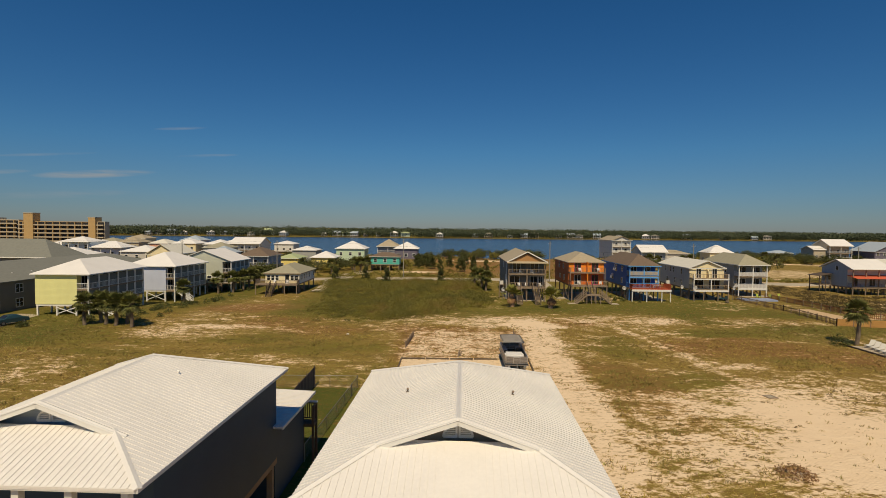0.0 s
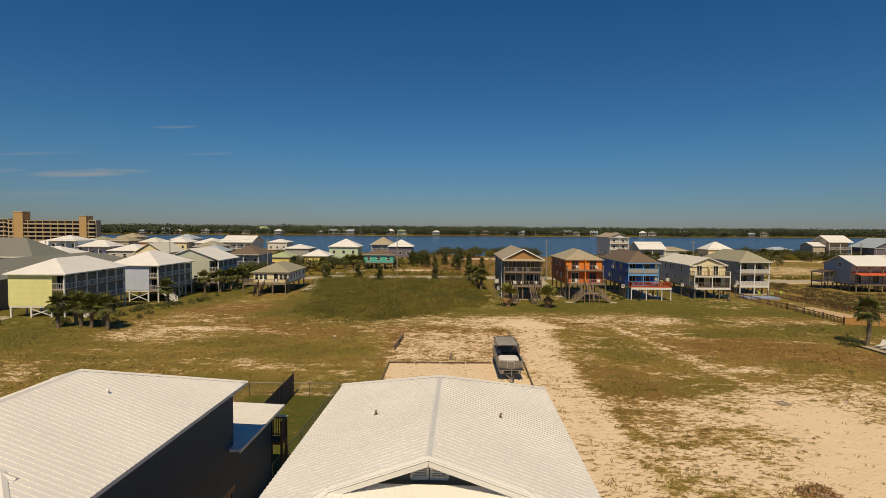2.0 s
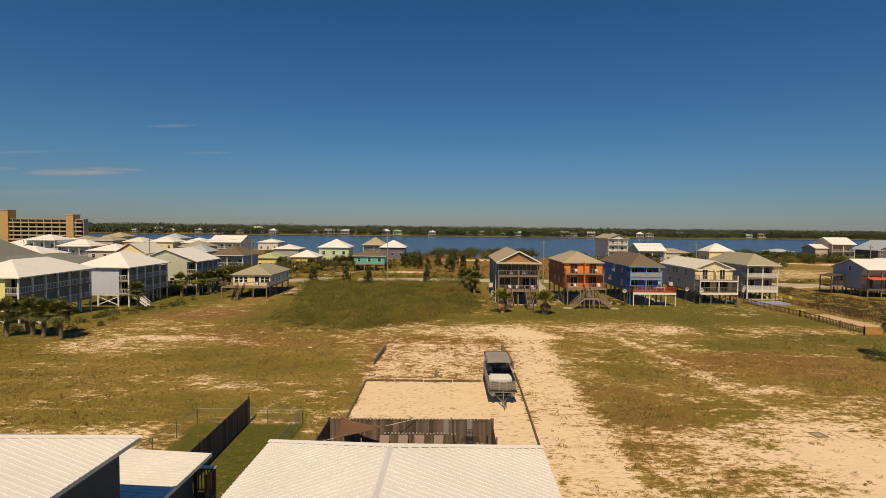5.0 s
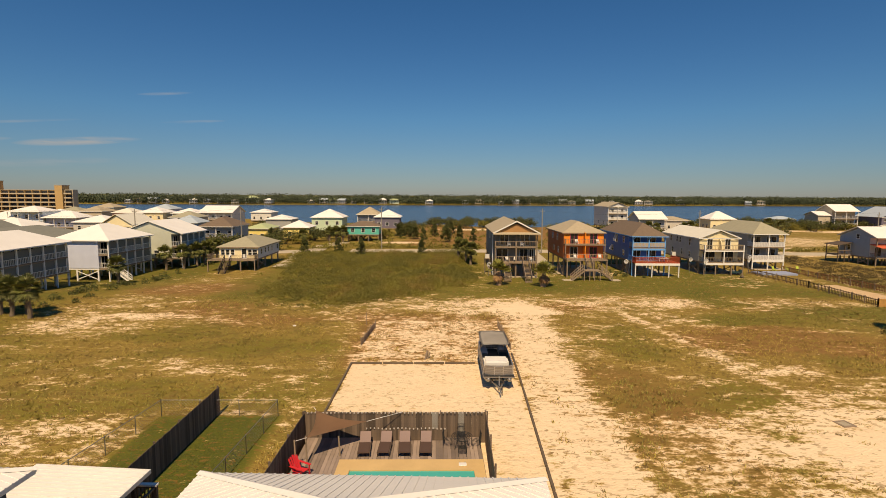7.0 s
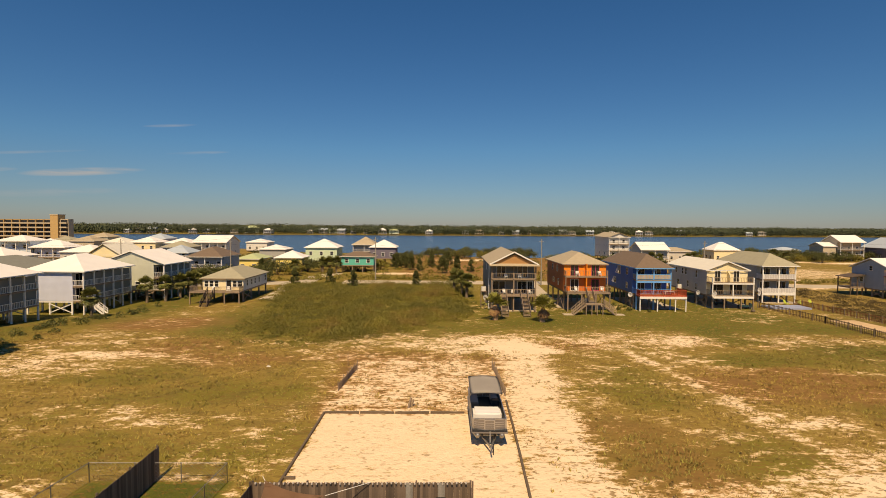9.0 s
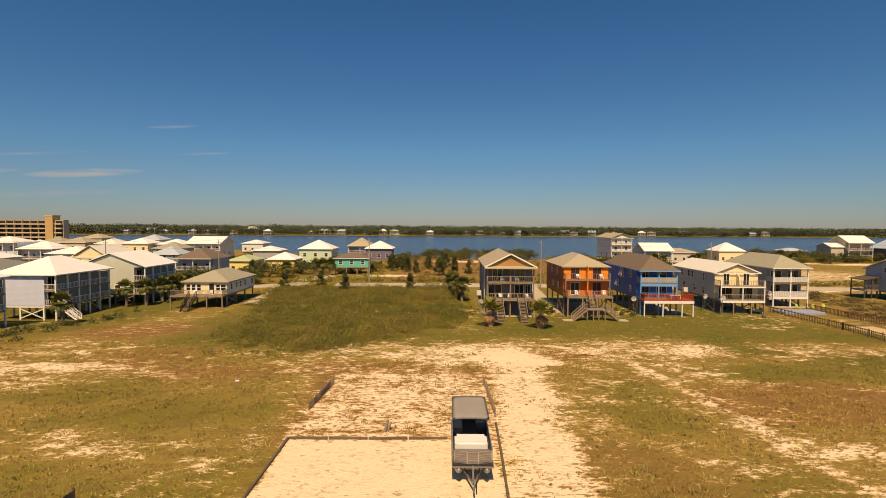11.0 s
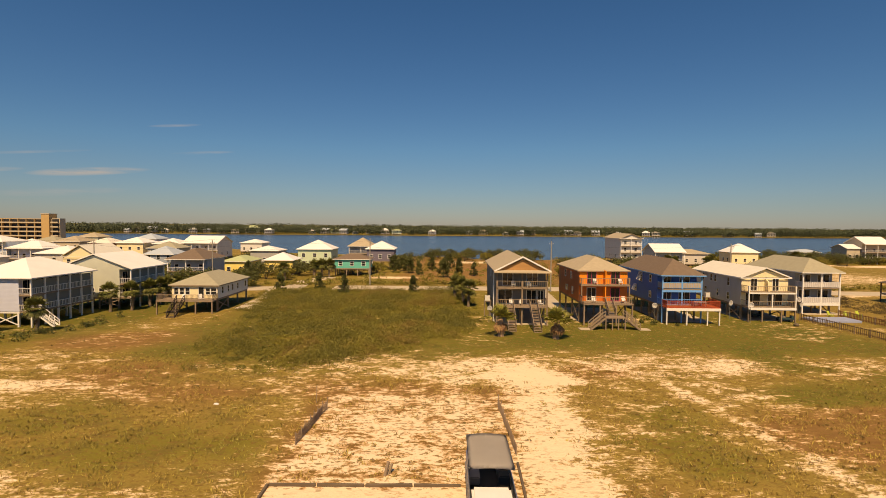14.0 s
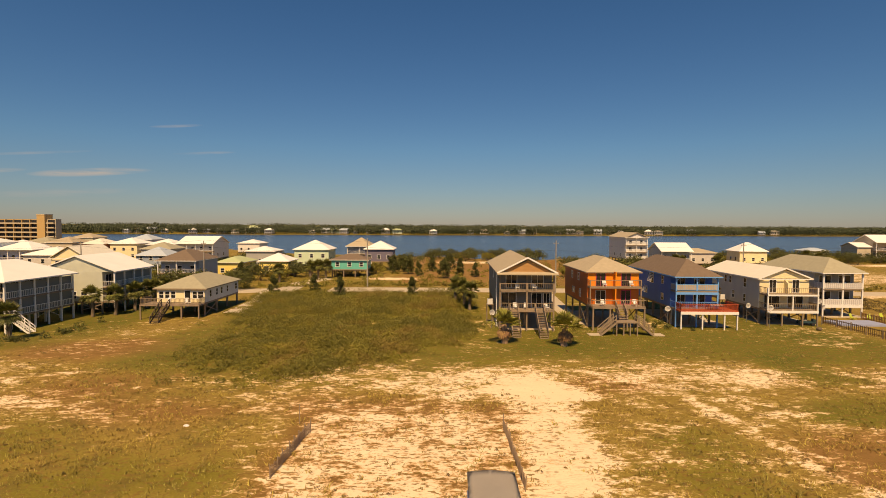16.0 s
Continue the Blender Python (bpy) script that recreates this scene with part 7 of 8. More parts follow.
def ball_points(n, rng, shell=0.55):
    p = rng.normal(size=(n, 3)); p /= np.linalg.norm(p, axis=1)[:, None]
    return p * (shell + (1 - shell) * rng.rand(n, 1)) 


def pine(h, rng, at, label="young slash pine with a ragged green crown", group="pines"):
    t = thing("pine_tree", label, "tree", at, group)
    bm = bmesh.new(); tube(bm, [(0, 0, -0.2), (0.05, 0, h * 0.4), (0, 0.05, h * 0.95)], [0.05 * h * 0.35, 0.035 * h * 0.35, 0.02], 7)
    for k in range(9):
        z = h * (0.25 + 0.07 * k); a = k * 2.4; r = 0.28 * h * (1 - k / 11)
        tube(bm, [(0, 0, z), (r * math.cos(a), r * math.sin(a), z + 0.1 * h)], [0.03, 0.012], 4)
    part("trunk", bm, M["bark"], t)
    pts = []
    for k in range(34):
        f = rng.rand(); z = h * (0.12 + 0.82 * f); a = rng.uniform(0, 6.28)
        r = h * 0.27 * (1 - f * 0.75) * rng.uniform(0.4, 1.1)
        c = np.array([r * math.cos(a), r * math.sin(a), z])
        pts.append(c + ball_points(84, rng, 0.2) * np.array([1, 1, 0.8]) * h * 0.13)
    v, f = leaves(np.concatenate(pts), 0.05 * h + 0.06, rng, aspect=0.55)
    cloud("crown", v, f, M["tree_leaf"], t)
    return t


def oak(r, h, rng, at, label="low wind-shaped coastal oak with dense leaves", group="coastal oaks", material=None):
    t = thing("oak_tree", label, "tree", at, group)
    bm = bmesh.new()
    for k in range(5):
        a = k * 1.256 + 0.3
        tube(bm, [(0, 0, -0.2), (0.15 * r * math.cos(a), 0.15 * r * math.sin(a), h * 0.3), (0.5 * r * math.cos(a), 0.5 * r * math.sin(a), h * 0.72)], [0.1, 0.08, 0.03], 6)
    part("trunk", bm, M["bark"], t)
    pts = []
    for k in range(24):
        a, q = rng.uniform(0, 6.28), math.sqrt(rng.rand())
        z = h * (0.35 + 0.5 * rng.rand() * (1.1 - q * q * 0.7))
        c = np.array([r * 0.85 * q * math.cos(a), r * 0.85 * q * math.sin(a), z])
        pts.append(c + ball_points(80, rng, 0.35) * np.array([1, 1, 0.75]) * r * 0.34)
    v, f = leaves(np.concatenate(pts), 0.42, rng)
    cloud("crown", v, f, material or M["tree_leaf"], t)
    return t


M["palm_light"] = mat("yellow_green_fronds", (0.27, 0.26, 0.055), 0.6, 0.2, 2, 0.0, island=0.35)
M["skirt"] = mat("pale_brown_palm_boots", (0.42, 0.26, 0.15), 0.85, 0.3, 6, 0.5)


def palm(h, rng, at, label="cabbage palm with a rough trunk and round fan crown", group="palms", shaggy=False, fan=1.7):
    t = thing("palm_tree", label, "palm", at, group)
    bm = bmesh.new()
    n = 10
    pts = [(0.12 * math.sin(i * 0.4), 0.08 * math.cos(i * 0.5), -0.2 + (h * 0.78 + 0.2) * i / n) for i in range(n + 1)]
    rad = [(0.26 - 0.06 * i / n + (0.03 if i % 2 else 0)) * (1.7 if shaggy else 1) for i in range(n + 1)]
    tube(bm, pts, rad, 9)
    top = Vector(pts[-1])
    for i in range(40):                      # old leaf boots
        z = h * 0.78 * (0.35 + 0.65 * rng.rand()) * (0.85 if shaggy else 1); a = rng.uniform(0, 6.28)
        beam(bm, (0.2 * math.cos(a), 0.2 * math.sin(a), z), (0.42 * math.cos(a), 0.42 * math.sin(a), z + 0.3), 0.07, 0.04)
    part("trunk", bm, M["skirt"] if shaggy else M["trunk"], t)
    def fans(count, lo, hi, reach):
        V, F = [], []
        for k in range(count):
            a, el = rng.uniform(0, 6.28), radians(rng.uniform(lo, hi))
            d = np.array([math.cos(a) * math.cos(el), math.sin(a) * math.cos(el), math.sin(el)])
            s = np.array([-math.sin(a), math.cos(a), 0]); u = np.cross(d, s)
            L = reach * rng.uniform(0.8, 1.15)
            base = np.array(top); hub = base + d * L * 0.5
            V += [base - s * 0.02, base + s * 0.02, hub]; F.append((len(V) - 3, len(V) - 2, len(V) - 1))
            for j in range(11):
                b_ = (j - 5) / 5 * 1.35
                q = d * math.cos(b_) + s * math.sin(b_)
                w = L * 0.62 * (1 - 0.12 * abs(b_))
                tip = hub + q * w + np.array([0, 0, -0.22 * w * rng.uniform(0.4, 1.3)]) + u * 0.05 * rng.normal()
                side = np.cross(q, u) * 0.07
                mid = hub + q * w * 0.5
                V += [hub, mid + side, tip, mid - side]
                F.append((len(V) - 4, len(V) - 3, len(V) - 2)); F.append((len(V) - 4, len(V) - 2, len(V) - 1))
        return np.array(V), np.array(F)
    v, f = fans(38, 5, 85, fan) if shaggy else fans(70, -58, 85, fan)
    cloud("crown", v, f, M["palm_light"] if shaggy else M["palm_leaf"], t)
    v, f = fans(46, -86, -50, fan * 0.75) if shaggy else fans(12, -80, -35, fan * 0.8)
    cloud("dead_fronds", v, f, M["dead_leaf"], t, "hanging dry brown fronds")
    return t


p1 = palm(4.6, RNG, pose(-50.4, 79.0, 0))
p2 = palm(4.6, RNG, pose(-53.5, 80.2, 0, 0, 0, 40))
p3 = palm(4.9, RNG, pose(-54.4, 126.9, -0.75, 0, 0, 80))
for src, x, y, r in ((p1, -52.6, 81.6, 100), (p2, -58.4, 80.4, 210), (p1, -57.2, 82.3, 300), (p2, -55.6, 81.0, 20), (p1, -56.6, 107.2, 60), (p3, -57.5, 125.4, 10), (p3, -53.6, 131.4, 150), (p3, -53.2, 134.2, 220), (p3, -53.0, 137.0, 20), (p3, -52.8, 140.0, 120),
                     (p3, 6.4, 133, 10), (p1, 7.4, 129.5, 140), (p3, 5.0, 137, 250), (p3, -32.2, 181.5, 90), (p3, -30.3, 183, 200), (p3, -34, 180, 300), (p3, 85, 215, 30), (p3, 107, 232, 70), (p3, 104, 228, 170), (p3, 150, 240, 190), (p3, -104, 172, 90),
                     (p1, -41, 175, 0), (p3, -60.5, 147, 45)):
    copy_thing(src, pose(x, y, float(gz(x, y)), 0, 0, r))
pe = palm(6.1, RNG, pose(54.3, 72.7, float(gz(54, 72))), "slender palm beside the timber terrace", "", fan=1.8)
for x, y, r in ((10.4, 103.6, 0), (17.9, 102.3, 120)):
    palm(3.1, RNG, pose(x, y, 0, 0, 0, r), "short shaggy palm with brown dry fronds before the stairs", "palms before the grey house", shaggy=True, fan=2.15)

pv = [pine(6.5, RNG, pose(2.9, 184, 0)), pine(4.2, RNG, pose(-19.3, 147, 0)), pine(5.2, RNG, pose(7.8, 194, 0))]
for i, (x, y, r) in enumerate(((-8, 196, 10), (-4.5, 191, 60), (-3.9, 146.4, 120), (-10, 203, 30), (12, 188, 200), (-1, 207, 250), (5, 212, 300), (20, 205, 80), (-50, 172, 40), (-13, 200, 310), (-34, 149, 90), (26, 190, 20), (-26, 152, 200))):
    copy_thing(pv[(1 if y < 160 else i) % 3 if y >= 160 else 1], pose(x, y, 0, 0, 0, r))
ov = [oak(4.2, 4.6, RNG, pose(14, 262, 0)), oak(3.2, 3.6, RNG, pose(40, 190, 0), material=M["shrub_leaf"]), oak(5.2, 5.6, RNG, pose(-58, 152, 0))]
spots = [(6, 266), (22, 258), (29, 262), (1, 270), (35, 255), (12, 250), (44, 262), (52, 205), (46, 196), (58, 195), (64, 212), (69, 220), (90, 205), (98, 203), (103, 212), (110, 208), (116, 214), (124, 210), (133, 215), (141, 207), (150, 212),
         (158, 222), (166, 214), (172, 236), (180, 228), (160, 250), (148, 262), (190, 225), (139, 228), (99, 222), (-63, 156), (-72, 160), (-78, 190), (-84, 170), (-54, 178), (-48, 181), (-41, 190), (-38, 198), (-33, 200), (-70, 205), (-80, 220),
         (-90, 190), (-112, 205), (-126, 200), (-121, 225), (-140, 222), (-150, 240), (-175, 240), (-12, 212), (-18, 196), (-9, 225), (-28, 196), (-53, 200), (-114, 172), (-128, 184), (-185, 285), (-160, 285), (-60, 240), (-66, 215), (-48, 160), (60, 232), (65, 240), (34, 232), (-75, 240),
         (105, 196), (112, 199), (120, 200), (128, 198), (136, 200), (145, 198), (153, 203), (162, 205), (170, 208), (178, 214), (186, 218), (94, 215), (128, 224), (146, 224), (156, 232), (166, 228), (175, 245), (24, 268), (10, 258), (17, 270), (-2, 262), (31, 270), (38, 266), (-57, 165), (-75, 178), (-68, 180), (-83, 200), (-43, 182), (-36, 188), (-25, 192), (61, 205), (47, 212), (55, 218),
         (110, 185), (118, 190), (126, 182)]
for i, (x, y) in enumerate(spots):
    if x > 84:                                # the eastern wood stands back, beyond the sandy field
        k = (246 + (y - 182) * 0.5) / y
        x, y = x * k, y * k
    copy_thing(ov[i % 3], pose(x, y, float(gz(x, y)), 0, 0, i * 67))

for i, (x, y) in enumerate(((80.2, 190), (86, 192), (50.8, 190), (104.2, 196), (98.8, 195), (112, 200), (91, 194), (76, 199), (118, 204), (46, 194), (125, 206), (108, 192))):
    copy_thing(ov[(0, 2, 2)[i % 3]], pose(x, y, float(gz(x, y)) - (0.4, 0.0, 0.8)[i % 3], 0, 0, i * 83))
for x, y, r in ((74.1, 196, 20), (84.1, 191, 70), (138, 230, 130)):
    copy_thing(pe, pose(x, y, float(gz(x, y)) + 0.4, 0, 0, r))

# scrub thicket and loose bushes: too many to count
def bushes(xy, rad, hgt, per, leaf, rng):
    n = len(xy)
    c = np.repeat(np.column_stack([xy, gz(xy[:, 0], xy[:, 1])]), per, 0)
    r, h = np.repeat(rad, per), np.repeat(hgt, per)
    p = ball_points(n * per, rng, 0.55)
    p[:, 2] = np.abs(p[:, 2])
    c = c + p * np.column_stack([r, r, h])
    return leaves(c, leaf, rng)


cand = np.column_stack([RNG.uniform(-38, 9, 8500), RNG.uniform(83, 152, 8500)])
cand = cand[in_scrub(cand[:, 0] + RNG.normal(size=len(cand)) * 1.6, cand[:, 1] + RNG.normal(size=len(cand)) * 2.4)]
dens = fbm(cand[:, 0], cand[:, 1], 9, 51)
cand = cand[RNG.rand(len(cand)) < np.clip((dens - 0.28) * 4.0, 0.3, 1.0)]
big = np.clip((fbm(cand[:, 0], cand[:, 1], 6, 57) - 0.3) * 2.6, 0.15, 1) * RNG.uniform(0.5, 1.1, len(cand))
v, f = bushes(cand, 0.6 + 1.25 * big ** 1.5, 0.26 + 2.1 * big ** 1.6, 120, 0.185, RNG)
M["scrub_dark"] = mat("dark_scrub_leaves", (0.150, 0.136, 0.020), 0.7, 0.3, 0.9, 0.0, fine=2, island=0.18)
M["scrub_brown"] = mat("brown_scrub_leaves", (0.215, 0.155, 0.032), 0.75, 0.3, 0.9, 0.0, fine=2, island=0.18)
tone = np.repeat(fbm(cand[:, 0], cand[:, 1], 5, 59) + 0.2 * (RNG.rand(len(cand)) - 0.5), 120)
for sel, m, nm, lb in ((tone < 0.47, "scrub_dark", "dark_scrub", "clumps of dark green coastal scrub"), ((tone >= 0.47) & (tone < 0.66), "shrub_leaf", "scrub_thicket", "olive-green coastal scrub thicket"), (tone >= 0.66, "scrub_brown", "brown_scrub", "brownish coastal scrub in the thicket")):
    tagged(cloud(nm, v.reshape(-1, 4, 3)[sel].reshape(-1, 3), np.arange(4 * sel.sum()).reshape(-1, 4), M[m]), lb, "shrubs", kind="stuff")
cand = np.column_stack([RNG.uniform(75, 130, 900), RNG.uniform(100, 150, 900)])
cand = cand[~((cand[:, 0] > 94) & (cand[:, 0] < 112) & (cand[:, 1] > 128)) & (cand[:, 0] > 74 + (cand[:, 1] > 121) * 7)]
v, f = bushes(cand, 0.6 + 0.9 * RNG.rand(len(cand)), 0.25 + 0.55 * RNG.rand(len(cand)), 90, 0.19, RNG)
M["heath"] = mat("dark_heath_leaves", (0.105, 0.075, 0.022), 0.8, 0.35, 0.4, 0.0, fine=2, island=0.3)
tagged(cloud("scrub_east", v, f, M["heath"]), "low brownish green scrub between the eastern houses", "shrubs", kind="stuff")
cand = np.concatenate([np.column_stack([RNG.uniform(-120, 170, 420), RNG.uniform(163, 168, 420)]), np.column_stack([RNG.uniform(-60, 60, 300), RNG.uniform(168, 285, 300)]), np.column_stack([RNG.uniform(100, 215, 600), RNG.uniform(252, 284, 600)]), np.column_stack([RNG.uniform(-170, -50, 400), RNG.uniform(150, 290, 400)])])
v, f = bushes(cand, 0.7 + 1.0 * RNG.rand(len(cand)), 0.5 + 1.3 * RNG.rand(len(cand)), 46, 0.42, RNG)
tagged(cloud("roadside_brush", v, f, M["shrub_leaf"]), "scattered green brush beyond the road", "shrubs", kind="stuff")
# garden shrubs along the western porches
cand = np.column_stack([RNG.uniform(-57.5, -51, 60), RNG.uniform(84, 138, 60)])
cand = cand[cand[:, 0] > np.interp(cand[:, 1], [84, 105, 124, 138], [-62, -56.2, -52.4, -52])]
v, f = bushes(cand, 0.5 + 0.6 * RNG.rand(len(cand)), 0.5 + 0.7 * RNG.rand(len(cand)), 90, 0.26, RNG)
tagged(cloud("garden_shrubs", v, f, M["tree_leaf"]), "leafy garden shrubs along the porches", "shrubs", kind="stuff")
for x, y, r, h in ((51.6, 72.4, 1.3, 1.7), (-60.5, 84.0, 1.2, 1.1), (-66.5, 78.5, 0.9, 0.9), (56.6, 62.0, 1.2, 1.3)):
    v, f = bushes(np.array([[x, y]]), np.array([r]), np.array([h]), 420, 0.24, RNG)
    tagged(cloud("round_shrub", v, f, M["tree_leaf"]), "dense dark green rounded shrub", "shrub", "rounded shrubs")


# dune grass
def blades(xy, h, per, rng, w=0.035, spread=0.16):
    n = len(xy) * per
    c = np.repeat(np.column_stack([xy, gz(xy[:, 0], xy[:, 1]) - 0.05]), per, 0)
    a = rng.uniform(0, 6.283, n)
    c[:, :2] += rng.normal(size=(n, 2)) * spread
    L = np.repeat(h, per) * rng.uniform(0.6, 1.3, n)
    lean = rng.uniform(0.4, 1.5, n)
    tip = c + np.column_stack([np.cos(a) * lean * L, np.sin(a) * lean * L, L])
    s = np.column_stack([-np.sin(a), np.cos(a), np.zeros(n)]) * w
    return np.stack([c - s, c + s, tip], 1).reshape(-1, 3), np.arange(3 * n).reshape(n, 3)


cand = np.column_stack([RNG.uniform(-75, 72, 90000), 30 + 88 * RNG.rand(90000) ** 1.25])
sd = sandiness(cand[:, 0], cand[:, 1]) + 0.9 * (fbm(cand[:, 0], cand[:, 1], 1.6, 71) - 0.5)
keep = (RNG.rand(len(cand)) < np.clip(0.95 - sd * 1.35, 0.03, 0.9)) & ((cand[:, 1] > 62.5) | (cand[:, 0] > 7.2) | (cand[:, 0] < -9.2))
keep &= ~((cand[:, 0] > -20.2) & (cand[:, 0] < -11) & (cand[:, 1] < 51)) & ~((cand[:, 0] < -7) & (cand[:, 1] < 37)) & (np.abs(cand[:, 0] - 1) * 0.9 < cand[:, 1] + 2)
cand = cand[keep]
gr = greenness(cand[:, 0], cand[:, 1]) + 0.3 * (RNG.rand(len(cand)) - 0.5)
hs = np.where(cand[:, 1] > 93, 0.45, 1.0) * (0.07 + 0.17 * RNG.rand(len(cand)) * (0.5 + fbm(cand[:, 0], cand[:, 1], 6, 73)))
M["grass_green"] = mat("green_dune_grass", (0.235, 0.192, 0.042), 0.85, 0.2, 0.3, 0.0, fine=2, island=0.4)
for sel, m, nm, lb in ((gr < 0.45, "grass_dry", "dry_grass", "thin straw-coloured dune grass tufts"), (gr >= 0.45, "grass_green", "green_grass", "olive green grass tufts")):
    v, f = blades(cand[sel], hs[sel], 7, RNG)
    tagged(cloud(nm, v, f, M[m]), lb, "grass", kind="stuff")
wx = np.column_stack([RNG.uniform(-60, 60, 5000), RNG.uniform(32, 100, 5000)])
k = (fbm(wx[:, 0], wx[:, 1], 5, 81) > 0.50 + 0.1 * RNG.rand(len(wx))) & ((wx[:, 1] > 63) | (wx[:, 0] > 9) | (wx[:, 0] < -21)) & (sandiness(wx[:, 0], wx[:, 1]) < 0.9)
wx = wx[k]
v, f = bushes(wx, 0.10 + 0.22 * RNG.rand(len(wx)), 0.06 + 0.14 * RNG.rand(len(wx)), 26, 0.10, RNG)
M["weed_leaf"] = mat("brown_green_weeds", (0.26, 0.185, 0.055), 0.8, 0.2, 0.3, 0.0, fine=2, island=0.5)
tagged(cloud("low_weeds", v, f, M["weed_leaf"]), "low brown-green weeds on the sand", "weeds", kind="stuff")
# lawn between the fences
lx = np.column_stack([RNG.uniform(-19.4, -11.6, 9000), RNG.uniform(35, 50.5, 9000)])
v, f = blades(lx, np.full(len(lx), 0.07), 5, RNG, 0.02, 0.08)
M["lawn"] = mat("mown_lawn_grass", (0.075, 0.098, 0.018), 0.8, 0.2, 0.5, 0.0, fine=3, island=0.35)
tagged(cloud("lawn_grass", v, f, M["lawn"]), "mown green lawn between fences", "lawn", kind="stuff")

# ---- far shore ----
n = 9000
wxs = RNG.uniform(-1500, 1700, n)
back = RNG.rand(n) ** 1.5
wys = shore_far(wxs) + 9 + back * 190
top = 8.0 + 6.0 * back + 4.0 * fbm(wxs, wys, 60, 91) + RNG.rand(n) * 1.2
per = 56
c = np.repeat(np.column_stack([wxs, wys, np.zeros(n)]), per, 0)
p = ball_points(n * per, RNG, 0.35)
hgt = np.repeat(top, per)
c = c + np.column_stack([p[:, 0] * 8.5, p[:, 1] * 5.0, hgt * 0.50 + p[:, 2] * hgt * 0.46])
v, f = leaves(c, 1.7, RNG, aspect=1.0)
tagged(cloud("far_woods", v, f, M["woods_leaf"]), "dark pine woods along the far shore", "woods", kind="stuff")
far_labels = (("white far-shore house with pale roof", "off_white", "white_metal"), ("grey far-shore house with grey roof", "grey_side", "blue_roof"), ("tan far-shore house with brown roof", "hotel", "olive_roof"), ("pale green far-shore house", "mint", "green_roof"))
far_src = [stilt_house(lb, pose(-1000 - 40 * i, 760, 0), 9 + 1.5 * i, 8, 0.9, 4.4 + 0.6 * i, 2.3, ("hip", "gx", "gy", "hip")[i], M[w], M[r], porch=2.0, levels=(0.9,), posts=4, mull=0,
                       wins=((2, 1.7, 1.4, 1.4), (4.5, 1.7, 1.4, 1.4), (7, 1.7, 1.4, 1.4)), group="houses on the far shore", low=-1.5) for i, (lb, w, r) in enumerate(far_labels)]
FAR_HOUSES = ((-445, 1), (-434, 2), (-415, 1), (-397, 0), (-356, 0), (-340, 1), (-318, 1), (-294, 2), (-274, 3), (-245, 0), (-187, 0), (-170, 1), (-155, 3), (-142, 1), (-123, 0), (-103, 2), (-80, 0), (-63, 3), (-11, 0),
              (45, 1), (65, 2), (101, 0), (120, 1), (135, 2), (178, 0), (196, 1), (208, 2), (239, 1), (263, 2), (277, 0), (317, 0), (330, 2), (386, 1), (457, 1), (466, 0), (504, 1), (524, 2))
for i, (x, k) in enumerate(FAR_HOUSES):
    ob = copy_thing(far_src[k], pose(x - 5, float(shore_far(x)) + 7 + (i * 7 % 9), 0.2, 0, 0, (i * 37 % 30) - 15))
    ob.scale = ((1.35 if x in (-80, -274) else 0.85 + 0.06 * (i * 31 % 7)),) * 3

# ---- poles and wires ----
def pole(x, y, h):
    t = thing("utility_pole", "weathered wooden utility pole with a short crossarm", "utility pole", pose(x, y, float(gz(x, y))), "utility poles")
    bm = bmesh.new(); tube(bm, [(0, 0, -0.3), (0, 0, h)], [0.17, 0.11], 9); part("shaft", bm, mat_pole, t)
    bm = bmesh.new(); box(bm, -0.6, 0.6, -0.05, 0.05, h - 0.72, h - 0.63); part("crossarm", bm, mat_pole, t)
    for s in (-1, 1):
        bm = bmesh.new(); tube(bm, [(s * 0.5, 0, h - 0.63), (s * 0.5, 0, h - 0.45)], [0.05, 0.03], 6); part("insulator", bm, M["galv"], t)
    return t


mat_pole = mat("grey_pole_wood", (0.30, 0.27, 0.22), 0.9, 0.2, 5, 0.3)
PX = (-140, -84.5, -55, -15.8, 27.8, 69.8, 118)
for x in PX:
    pole(x, 153 if x > 0 else 163 if x > -20 else 162, 11.8)
for (a, b_) in zip(PX, PX[1:]):
    ya, yb = (153 if a > 0 else 163 if a > -20 else 162), (153 if b_ > 0 else 163 if b_ > -20 else 162)
    for dy, dz in ((0, 11.2), (0.3, 9.6)):
        pts = [(a + (b_ - a) * i / 12, ya + dy + (yb - ya) * i / 12, dz - 0.9 * math.sin(math.pi * i / 12)) for i in range(13)]
        bm = bmesh.new(); tube(bm, pts, [0.014] * 13, 4); tagged(mesh_ob("power_line", bm, M["black"]), "thin sagging power line between poles", "cable", "power lines")

